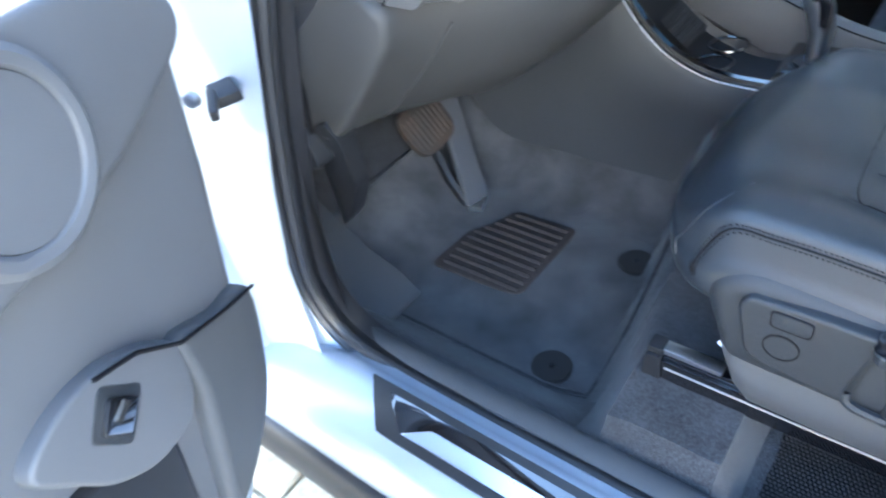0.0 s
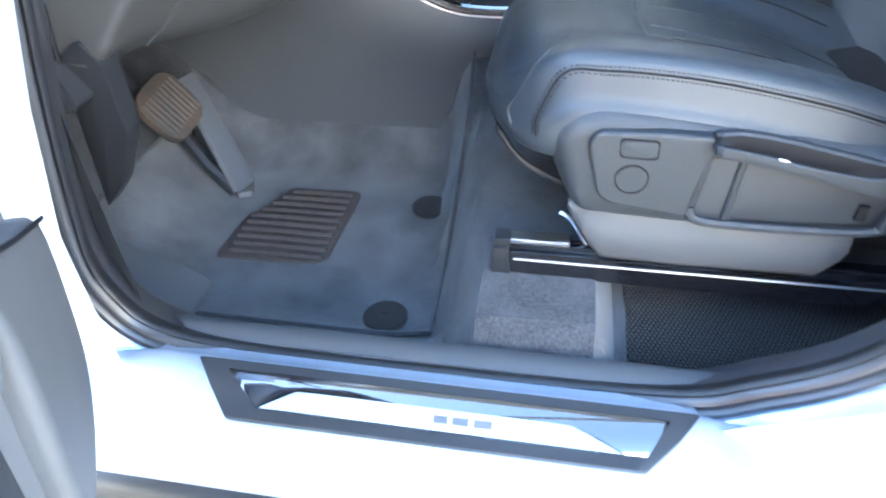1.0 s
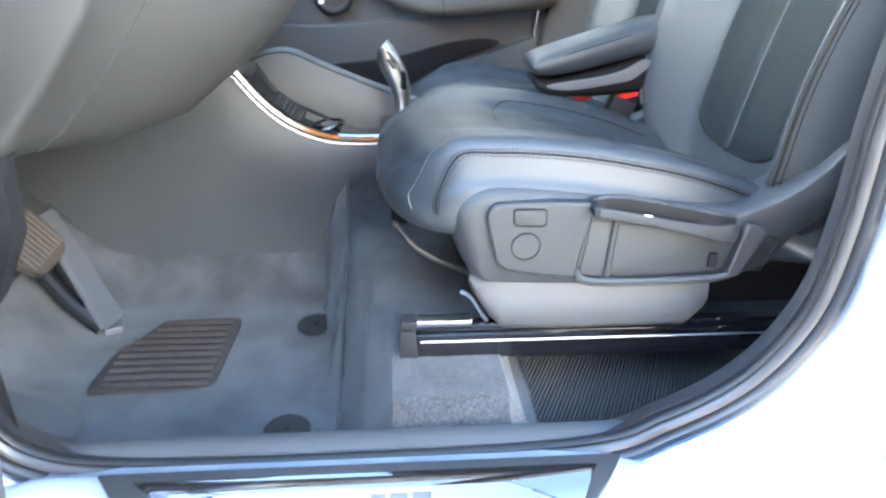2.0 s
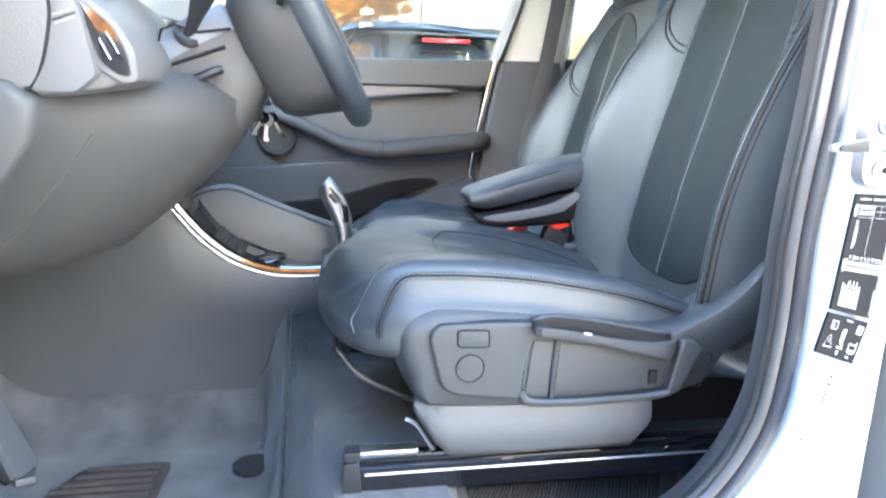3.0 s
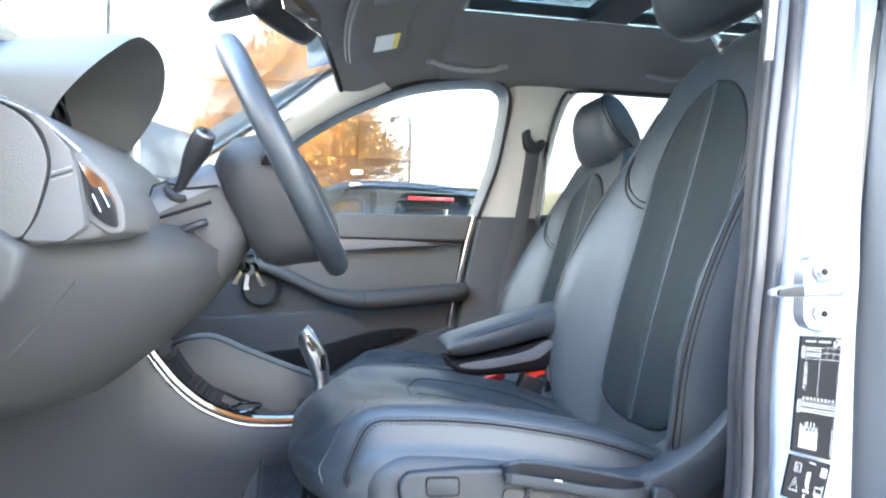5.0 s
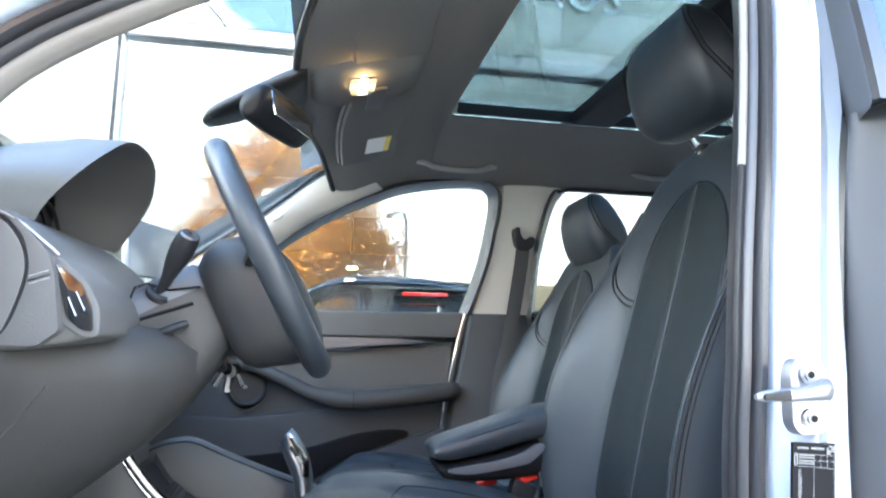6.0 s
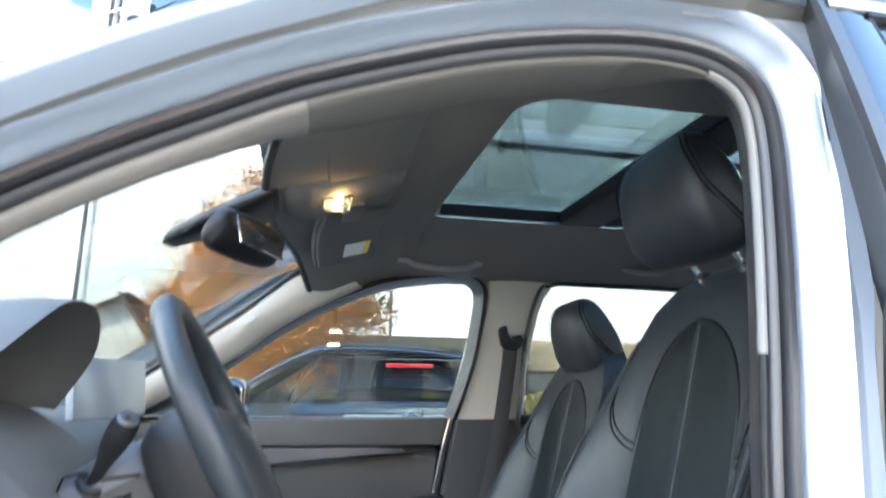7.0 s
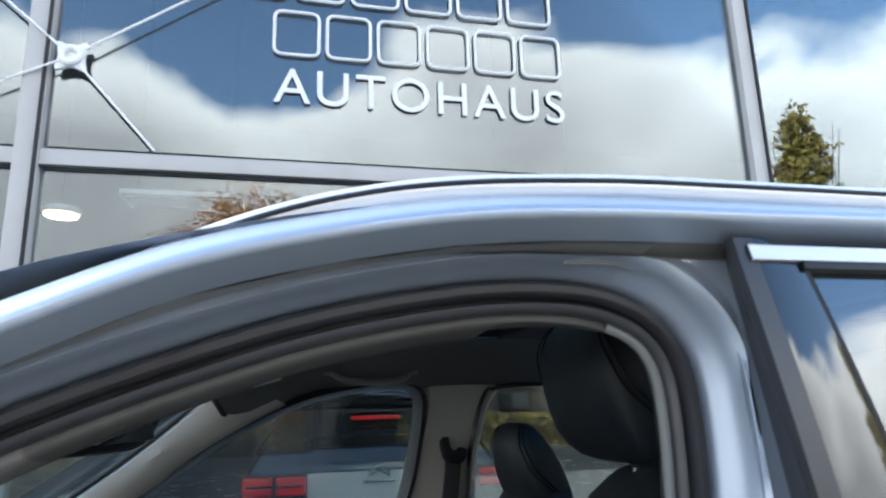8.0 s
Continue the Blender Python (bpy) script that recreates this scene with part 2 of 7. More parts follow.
def cr(pts, n=8, closed=False):
    """Catmull-Rom through the points, n steps a span."""
    P = [np.array(p, float) for p in pts]
    out, k = [], len(P)
    for i in range(k if closed else k - 1):
        if closed:
            a, b, c, d = P[(i - 1) % k], P[i], P[(i + 1) % k], P[(i + 2) % k]
        else:
            a, b, c, d = P[max(i - 1, 0)], P[i], P[i + 1], P[min(i + 2, k - 1)]
        for j in range(n):
            t = j / n
            out.append(0.5 * (2 * b + (c - a) * t + (2 * a - 5 * b + 4 * c - d) * t * t + (3 * b - a - 3 * c + d) * t ** 3))
    if not closed:
        out.append(P[-1])
    return out


def sheet(rows, close_u=False, close_v=False, bm=None, cap=False):
    """Quads over rows of points; close_v joins the last row to the first, close_u each row's end to its start."""
    bm = bm or bmesh.new()
    V = [[bm.verts.new(tuple(float(c) for c in p)) for p in r] for r in rows]
    nr, nc = len(V), len(V[0])
    for i in range(nr if close_v else nr - 1):
        for j in range(nc if close_u else nc - 1):
            a, b = V[i], V[(i + 1) % nr]
            try:
                bm.faces.new((a[j], a[(j + 1) % nc], b[(j + 1) % nc], b[j]))
            except ValueError:
                pass
    if cap:
        for r in (V[0], V[-1]):
            try:
                bm.faces.new(r)
            except ValueError:
                pass
    return bm


def tube(path, r, n=8, closed=False, bm=None, flat=1.0, up=None):
    """A round (or flattened) rod along a path."""
    P = [Vector(p) for p in path]
    rows, side = [], None
    for i, p in enumerate(P):
        a = P[i - 1] if (i or closed) else p
        b = P[(i + 1) % len(P)] if (closed or i < len(P) - 1) else p
        t = (b - a).normalized()
        if up is not None:
            side = Vector(up).cross(t).normalized()
        elif side is None:
            side = t.orthogonal().normalized()
        else:
            side = (side - t * side.dot(t)).normalized()
        o = t.cross(side)
        rr = r(i / max(1, len(P) - 1)) if callable(r) else r
        rows.append([p + side * (math.cos(k * 2 * math.pi / n) * rr) + o * (math.sin(k * 2 * math.pi / n) * rr * flat)
                     for k in range(n)])
    return sheet(rows, close_u=True, close_v=closed, bm=bm, cap=not closed)


def box(c, s, bev=0.0, seg=2, rot=(0, 0, 0), bm=None):
    b2 = bmesh.new()
    bmesh.ops.create_cube(b2, size=1.0)
    bmesh.ops.scale(b2, vec=s, verts=b2.verts)
    if bev:
        bmesh.ops.bevel(b2, geom=b2.edges[:], offset=bev, segments=seg, profile=0.7, affect="EDGES")
    bmesh.ops.transform(b2, matrix=pose(*c, *rot), verts=b2.verts)
    if bm is None:
        return b2
    return join(bm, b2)


def join(a, b):
    me = bpy.data.meshes.new("tmp")
    b.to_mesh(me)
    b.free()
    a.from_mesh(me)
    bpy.data.meshes.remove(me)
    return a


def slab(outline, y0, y1, bev=0.004, seg=2, to=None):
    """A plate: an outline of (x, z) from y0 (seen side, rounded edge) back to y1; to maps (x, y, z) to the world."""
    bm = bmesh.new()
    vs = [bm.verts.new((p[0], y0, p[1])) for p in outline]
    f = bm.faces.new(vs)
    ext = bmesh.ops.extrude_face_region(bm, geom=[f])
    moved = [v for v in ext["geom"] if isinstance(v, bmesh.types.BMVert)]
    bmesh.ops.translate(bm, vec=(0, y1 - y0, 0), verts=moved)
    if bev:
        front = [e for e in bm.edges if all(abs(v.co.y - y0) < 1e-6 for v in e.verts)]
        bmesh.ops.bevel(bm, geom=front, offset=bev, segments=seg, profile=0.6, affect="EDGES", clamp_overlap=True)
    if to is not None:
        for v in bm.verts:
            v.co = to(v.co)
    return bm


def round_poly(pts, r=0.01, n=4):
    """Round the corners of a polygon of 2D points."""
    out, k = [], len(pts)
    for i in range(k):
        p0, p, p1 = (np.array(pts[j % k], float) for j in (i - 1, i, i + 1))
        d0, d1 = p0 - p, p1 - p
        l0, l1 = np.linalg.norm(d0), np.linalg.norm(d1)
        q = min(r, 0.45 * l0, 0.45 * l1)
        a, b = p + d0 / l0 * q, p + d1 / l1 * q
        for j in range(n + 1):
            t = j / n
            out.append(tuple((1 - t) ** 2 * a + 2 * t * (1 - t) * p + t * t * b))
    return out


def round_poly3(pts, r, height):
    """A rounded polygon of (x, y) points laid on a surface."""
    return [(x, y, height(x, y)) for x, y in round_poly(pts, r)]


def disc(c, axis, r, depth, n=28, bev=0.002, bm=None):
    b2 = bmesh.new()
    bmesh.ops.create_cone(b2, cap_ends=True, segments=n, radius1=r, radius2=r, depth=depth)
    if bev:
        rim = [e for e in b2.edges if any(len(f.verts) > 4 for f in e.link_faces)]
        bmesh.ops.bevel(b2, geom=rim, offset=bev, segments=2, affect="EDGES")
    q = Vector((0, 0, 1)).rotation_difference(Vector(axis)).to_matrix().to_4x4()
    bmesh.ops.transform(b2, matrix=Matrix.Translation(c) @ q, verts=b2.verts)
    return b2 if bm is None else join(bm, b2)


def ring(c, axis, r, tr, n=40, m=8):
    q = Vector((0, 0, 1)).rotation_difference(Vector(axis)).to_matrix()
    path = [Vector(c) + q @ Vector((r * math.cos(a), r * math.sin(a), 0)) for a in
            (2 * math.pi * i / n for i in range(n))]
    return tube(path, tr, m, closed=True)


def sstep(a, b, x):
    t = min(1.0, max(0.0, (x - a) / (b - a)))
    return t * t * (3 - 2 * t)


def lerp_table(tab, x):
    return float(np.interp(x, [t[0] for t in tab], [t[1] for t in tab]))


# ---------------------------------------------------------------- ground
CY = 0.87          # the car's middle line


def build_ground():
    g = tagged(part("ground", sheet([[(x, y, 0) for x in (-600, -8, 9, 600)] for y in (-600, -6.5, 3.95, 600)]), "yard",
                    smooth=False), "pale grey paved yard reaching to the horizon", "ground", kind="structure")
    return g


# unseen dark strip, added so that the showroom glass mirrors less light
def build_unseen_road():
    r = part("road", box((0, -8.5, 0.0), (400, 6.5, 0.012), 0), "asphalt", smooth=False)
    return tagged(r, "unseen dark asphalt strip, added to dim reflections in the glass", "road", kind="structure")


GROUND = build_ground()
UNSEEN_ROAD = build_unseen_road()

# ---------------------------------------------------------------- car body
CAR = thing("car", "pale silver compact SUV parked with its driver's door open", "car")

# inner lip of the driver's door opening, (x, z), clockwise from the front of the sill
LIP = [(0.004, 0.54), (0.012, 0.478), (0.05, 0.428), (0.147, 0.408), (0.40, 0.404), (0.68, 0.412), (0.77, 0.443),
       (0.855, 0.497), (0.908, 0.58), (0.922, 0.68), (0.922, 0.80), (0.929, 0.90), (0.946, 1.04), (0.964, 1.16),
       (0.981, 1.292), (0.990, 1.40), (0.983, 1.452), (0.948, 1.477), (0.89, 1.485), (0.812, 1.480), (0.709, 1.461),
       (0.618, 1.434), (0.50, 1.390), (0.405, 1.342), (0.307, 1.288), (0.208, 1.222), (0.152, 1.157), (0.128, 1.07),
       (0.103, 0.96), (0.064, 0.83), (0.028, 0.68)]


def lean(z):
    return 0.09 * max(0.0, z - 0.92)


def lip_y(z):
    return 0.10 + lean(z)


def gap_x(z):
    """Where the centre pillar's face ends at the rear door's gap."""
    return lerp_table([(0.3, 1.030), (0.84, 1.0275), (0.93, 1.0315), (1.02, 1.0385), (1.12, 1.050), (1.17, 1.058), (1.23, 1.072), (1.4, 1.074), (1.5, 1.066), (1.6, 1.050)], z)


def loop_offset(pts, d):
    """Points of a closed (x, z) loop moved outwards by d (a number or one a point)."""
    k, out = len(pts), []
    for i, p in enumerate(pts):
        a, b = pts[(i - 2) % k], pts[(i + 2) % k]
        t = np.array(b) - np.array(a)
        t = t / np.linalg.norm(t)
        n = np.array((t[1], -t[0]))
        out.append(np.array(p) + n * (d[i] if hasattr(d, "__len__") else d))
    return out


# lower line of the roof side and windscreen pillar, (x, z)
ROOF_LINE = [(-0.32, 0.985), (-0.15, 1.085), (0.05, 1.20), (0.20, 1.295), (0.30, 1.358), (0.40, 1.415), (0.50, 1.463), (0.60, 1.506),
             (0.70, 1.532), (0.80, 1.549), (0.90, 1.556), (1.05, 1.558), (1.3, 1.558), (1.7, 1.545), (2.2, 1.49)]
LOOP = [tuple(p) for p in cr(LIP, 8, closed=True)]


def loop_row(d, dy):
    return [(p[0], lip_y(p[1]) + dy, p[1]) for p in loop_offset(LOOP, d)]


def loop_part(lo, hi):
    """Indices of the loop, in order, over the stretch from point lo to point hi of LIP."""
    return list(range(lo * 8, hi * 8 + 1))


def build_opening():
    prof = [(0.030, 0.050), (0.012, 0.016), (0.008, -0.002), (0.008, -0.010), (0.011, -0.017), (0.016, -0.019), (0.019, -0.013), (0.0195, -0.004),
            (0.022, -0.004), (0.0225, -0.016), (0.026, -0.023), (0.032, -0.024), (0.0365, -0.018), (0.038, -0.004)]
    part("door_seal", sheet([loop_row(d, dy) for d, dy in prof], close_u=True), "seal", CAR,
         "black rubber door seal round the opening", sharp=50)
    # inner edge: dark plastic below, pale pillar and roof trim above
    prof = [(0.034, 0.040), (0.012, 0.012), (0.002, -0.003), (0.0, -0.009), (0.003, -0.013), (0.007, -0.012), (0.009, 0.0)]
    rows = [loop_row(d, dy) for d, dy in prof]
    k = loop_part(13, 17)
    part("opening_trim", sheet([[r[i] for i in k] for r in rows]), "edging", CAR, "pale grey inner pillar edging", sharp=60)
    k = [i % len(LOOP) for i in range(27 * 8, len(LOOP) + 13 * 8 + 1)]
    part("opening_trim", sheet([[r[i] for i in k] for r in rows]), "trim", CAR, "black plastic inner door surround", sharp=60)
    # roof edge and windscreen pillar lining, broader towards the front
    k = loop_part(17, 27)
    n = len(k) - 1
    rows = []
    for d, dy in ((0.010, -0.004), (0.004, -0.010), (0.001, -0.009), (-0.002, 0.002), (-0.004, 0.022), (-0.006, 0.055), (0.004, 0.10)):
        row = []
        for j, i in enumerate(k):
            g = sstep(0.42, 0.66, j / n)          # shallow in front of the visors
            row.append(loop_row(d - g * 0.003 * (d < 0.002) if j > 12 else max(d, 0.001), dy * min(1, j / 14) * (1 - 0.78 * g) if dy > 0 else dy)[i])
        rows.append(row)
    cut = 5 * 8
    # shade along the roof edge is put into a darker copy of the cloth
    part("roof_edge_lining", sheet([r[:cut + 1] for r in rows]), "shadelining", CAR, "roof edge lining, its shade put into a darker grey", sharp=70)
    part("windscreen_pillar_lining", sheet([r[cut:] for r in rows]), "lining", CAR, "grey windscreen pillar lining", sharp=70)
    # painted flange with its ridge, wide at the front pillar
    w = [0.05 if (z > 0.47 and x < 0.2 and z < 1.1) else 0.0 for x, z in LOOP]
    w = np.array([-0.016 if (z > 1.25 and x < 0.93) else v for v, (x, z) in zip(w, LOOP)])
    w = np.convolve(np.r_[w[-6:], w, w[:6]], np.ones(9) / 9, "same")[6:-6]
    rows = [loop_row(0.036, -0.002), loop_row(0.039, -0.016), loop_row(0.043, -0.026), loop_row(0.050 + 0.3 * w, -0.032), loop_row(0.056 + 0.5 * w, -0.044),
            loop_row(0.061 + 0.7 * w, -0.056), loop_row(0.066 + 0.9 * w, -0.059), loop_row(0.072 + w, -0.056), loop_row(0.080 + 1.3 * w, -0.054)]
    def fit(p):
        z = min(p[2], 1.536) if p[0] > 0.80 else p[2]
        x = min(p[0], 1.050)
        return (x, p[1] - 0.09 * (p[2] - z), z)
    rows = [[fit(p) for p in r] for r in rows]
    part("side_frame", sheet(rows, close_u=True), "paint", CAR, "pale silver painted door frame", sharp=50)
    # centre pillar: flat face between the ridge and the rear door's gap
    edge = [p for p in loop_row(0.0785, 0.0)[57:20 * 8]]
    rows = []
    for z in np.r_[np.linspace(0.50, 1.40, 16), np.linspace(1.42, 1.5355, 16)]:
        i = next(k for k in range(len(edge) - 1) if edge[k][2] <= z <= edge[k + 1][2] or k == len(edge) - 2)
        u = (z - edge[i][2]) / max(1e-6, edge[i + 1][2] - edge[i][2])
        xa = min(1.045, edge[i][0] + (edge[i + 1][0] - edge[i][0]) * u)
        xa = min(xa, gap_x(z) - 0.006)
        rows.append([(xa + (gap_x(z) + 0.0008 - xa) * t, lip_y(z) - 0.0540 - 0.0012 * t, z) for t in (0, 0.3, 0.6, 0.85, 1)])
    low = [[(xa + (gap_x(z) + 0.0008 - xa) * t, lip_y(z) - 0.0535, z) for t in (0, 0.3, 0.6, 0.85, 1)] for z, xa in ((0.37, 0.66), (0.42, 0.76), (0.46, 0.86), (0.49, 0.93))]
    rows = low + rows
    part("pillar_face", sheet(rows), "paint", CAR, "pale silver flat pillar face", sharp=60)
    # strip in the gutter, from the flange up to the lower edge of the roof side
    k = loop_part(17, 28)
    rows = [[fit(loop_row(d, dy)[i]) for i in k] for d, dy in ((0.052, -0.046), (0.056, -0.040))]
    top = []
    for i in k:
        x = fit(loop_row(0.075, 0)[i])[0]
        zr = lerp_table(ROOF_LINE, x) - 0.0125
        top.append((x, 0.026 + lean(zr), zr))
    mid = [tuple(0.5 * (a + b) + (0.010 if j == 1 else 0.0) for j, (a, b) in enumerate(zip(p, q))) for p, q in zip(rows[1], top)]
    part("pillar_head", sheet([[(x, y, z) for x in (0.90, 0.98, 1.03, 1.062)] for y, z in ((0.108, 1.531), (0.108, 1.540), (0.098, 1.546), (0.090, 1.549))]), "gutter", CAR, "dark strip over the centre pillar")
    part("gutter_sheet", sheet(rows + [mid, top, [(p[0], p[1] + 0.03, p[2] + 0.004) for p in top]]), "gutter", CAR, "dark grey strip under the roof edge", sharp=50)


def build_sill():
    xs = [-0.35 + 0.05 * i for i in range(60)]
    prof = [(0.10, 0.400), (0.078, 0.400), (0.070, 0.4085), (0.060, 0.4125), (0.04, 0.408), (0.0, 0.397), (-0.03, 0.387),
            (-0.05, 0.372), (-0.058, 0.345), (-0.056, 0.318)]
    xw = sorted(list(xs) + [-0.01, 0.03, 0.07, 0.69, 0.72, 0.75])
    part("sill_panel", sheet([[(x, y, z - 0.016 * sstep(0.05, 0.066, y) * (sstep(0.69, 0.75, x) + 1 - sstep(-0.01, 0.07, x))) for x in xw] for y, z in prof]), "paint", CAR, "pale silver painted sill", sharp=50)
    prof = [(-0.04, 0.322), (-0.062, 0.320), (-0.074, 0.308), (-0.080, 0.26), (-0.070, 0.205), (-0.03, 0.185), (0.3, 0.18)]
    part("rocker_cladding", sheet([[(x, y, z) for x in xs] for y, z in prof]), "trim", CAR, "black plastic rocker cladding")
    prof = [(-0.03, 0.19), (0.3, 0.17), (1.5, 0.17), (1.80, 0.20), (1.80, 0.40)]
    part("underbody", sheet([[(x, y, z) for x in (-0.8, 0.5, 2.6)] for y, z in prof]), "trim", CAR)
    for x, wy in ((-0.62, 0.10), (2.05, 0.10), (-0.62, 1.64), (2.05, 1.64)):
        wh = part("wheel", disc((x, wy, 0.34), (0, 1, 0), 0.20, 0.16, 32, 0.01), "alu", CAR, "alloy wheel")
        part("tyre", ring((x, wy, 0.34), (0, 1, 0), 0.25, 0.09, 40, 10), "rubber", wh)


def build_hinge_pillar():
    rows = []
    for z in (0.33, 0.42, 0.5, 0.6, 0.75, 0.9, 1.02, 1.10):
        x1 = 0.02 + 0.11 * sstep(0.55, 1.05, z)
        rows.append([(-0.20, -0.04, z), (-0.12, -0.045, z), (-0.085, -0.03, z), (-0.075, 0.02, z), (-0.03, 0.04, z),
                     (x1, 0.047 + lean(z), z)])
    part("hinge_pillar", sheet(rows), "paint", CAR, "pale silver painted hinge pillar")
    part("fender", sheet([[(x, -0.045 - 0.01 * math.sin(z * 3), z) for x in (-0.9, -0.5, -0.2, -0.13)] for z in
                          (0.35, 0.6, 0.8, 0.95, 1.02)]), "paint", CAR, "pale silver front fender")
    part("bonnet", sheet([[(x, y, 1.02 + 0.03 * math.sin(math.pi * (y + 0.05) / 1.85) - 0.12 * max(0, -0.35 - x)) for y in
                           np.linspace(-0.05, 1.79, 9)] for x in (-1.3, -0.9, -0.6, -0.40)]), "paint", CAR, "pale silver bonnet")
    part("front_bumper", sheet([[(x, y, z) for y, x in ((-0.045, -0.85), (-0.02, -1.15), (0.2, -1.32), (0.87, -1.38), (1.54, -1.32), (1.76, -1.15), (1.79, -0.85))] for z, x0 in ((0.25, 0), (0.5, 0), (0.75, 0), (0.93, 0))]),
         "paint", CAR, "pale silver front bumper")
    part("tailgate", sheet([[(2.42 - 0.25 * max(0, z - 1.0) - 0.06 * abs(y - CY) ** 2, y, z) for y in (-0.02, 0.3, 0.87, 1.44, 1.76)] for z in (0.25, 0.6, 0.95, 1.03)]), "paint", CAR, "pale silver tailgate")
    part("near_quarter", sheet([[(x, -0.043 + 0.01 * (x - 2.0), z) for x in (2.09, 2.25, 2.42)] for z in (0.3, 0.6, 0.98)]), "paint", CAR)
    # check strap and hinge bracket between pillar and door
    h = part("door_hinge", box((0.068, 0.026, 0.892), (0.032, 0.030, 0.014), 0.005, 2, (0, 10, -20)), "trim", CAR,
             "dark steel door check strap")
    part("hinge_arm", box((0.088, -0.003, 0.898), (0.040, 0.010, 0.013), 0.004, 2, (0, 12, -38)), "trim", h)
    part("bolt", disc((0.05, -0.002, 0.894), (0.3, -1, 0), 0.009, 0.012, 12), "steel", h)


def build_b_pillar():
    rows = []
    for z in (0.42, 0.5, 0.6, 0.7, 0.8, 0.9, 1.0, 1.1, 1.2, 1.3, 1.4, 1.48, 1.536):
        y = lip_y(z) - 0.055
        g = gap_x(z)
        rows.append([(g, y, z), (g + 0.0045, y + 0.004, z), (g + 0.0085, y + 0.016, z), (g + 0.0105, y + 0.035, z), (max(1.075, g + 0.014), y + 0.06, z), (1.12, y + 0.07, z)])
    part("b_pillar", sheet(rows), "paint", CAR, "pale silver centre pillar edge")
    st = part("door_striker", slab(round_poly([(0.964, 0.938), (0.990, 0.938), (0.999, 0.930), (1.004, 0.905), (1.003, 0.884), (0.996, 0.863), (0.966, 0.861), (0.958, 0.872), (0.957, 0.922)], 0.008),
                                   0.034, 0.05, 0.003), "steel", CAR, "zinc-plated door striker")
    # flat wedge pointing forward out of the plate
    rows = []
    for x, y, z, h, d in ((0.995, 0.040, 0.908, 0.010, 0.012), (0.988, 0.022, 0.908, 0.011, 0.010), (0.972, 0.012, 0.907, 0.009, 0.008), (0.950, 0.010, 0.904, 0.006, 0.006), (0.934, 0.010, 0.903, 0.0065, 0.006),
                          (0.912, 0.012, 0.902, 0.0055, 0.005), (0.903, 0.014, 0.901, 0.003, 0.003)):
        rows.append([(x, y + d * math.cos(a), z + h * math.sin(a)) for a in (2 * math.pi * k / 14 for k in range(14))])
    part("striker_bar", sheet(rows, close_u=True, cap=True), "steel", st, "flat striker bar")
    part("bar_tip", slab(round_poly([(0.905, 0.8985), (0.905, 0.9045), (0.934, 0.909), (0.934, 0.898)], 0.003), 0.003, 0.006, 0.001), "trim", st, "dark plastic tip")
    for x, z in ((0.975, 0.922), (0.976, 0.879)):
        part("bolt", disc((x, 0.031, z), (0, 1, 0), 0.0088, 0.008, 20, 0.003), "steel", st)
        part("bolt_socket", disc((x, 0.0268, z), (0, 1, 0), 0.0038, 0.002, 6, 0), "black", st)


def sticker(name, outline, material, marks, label):
    """A thin label on the centre pillar; marks are (x, z, width, height) of printed bars in the label's own frame."""
    (x0, z0), (x1, z1), (x2, z2), (x3, z3) = outline
    ob = part(name, slab([(x0, z0), (x1, z1), (x2, z2), (x3, z3)], 0.0385, 0.042, 0), material, CAR, label, smooth=False)

    def at(u, v):
        a = np.array((x0, z0)) * (1 - u) + np.array((x1, z1)) * u
        b = np.array((x3, z3)) * (1 - u) + np.array((x2, z2)) * u
        return a * (1 - v) + b * v
    bm = bmesh.new()
    for u, v, w, h in marks:
        vs = [bm.verts.new((float(p[0]), 0.0378, float(p[1]))) for p in
              (at(u, v), at(u + w, v), at(u + w, v + h), at(u, v + h))]
        bm.faces.new(vs)
    tagged(part("print", bm, "print" if material == "black" else "black", ob, smooth=False), kind="stuff")


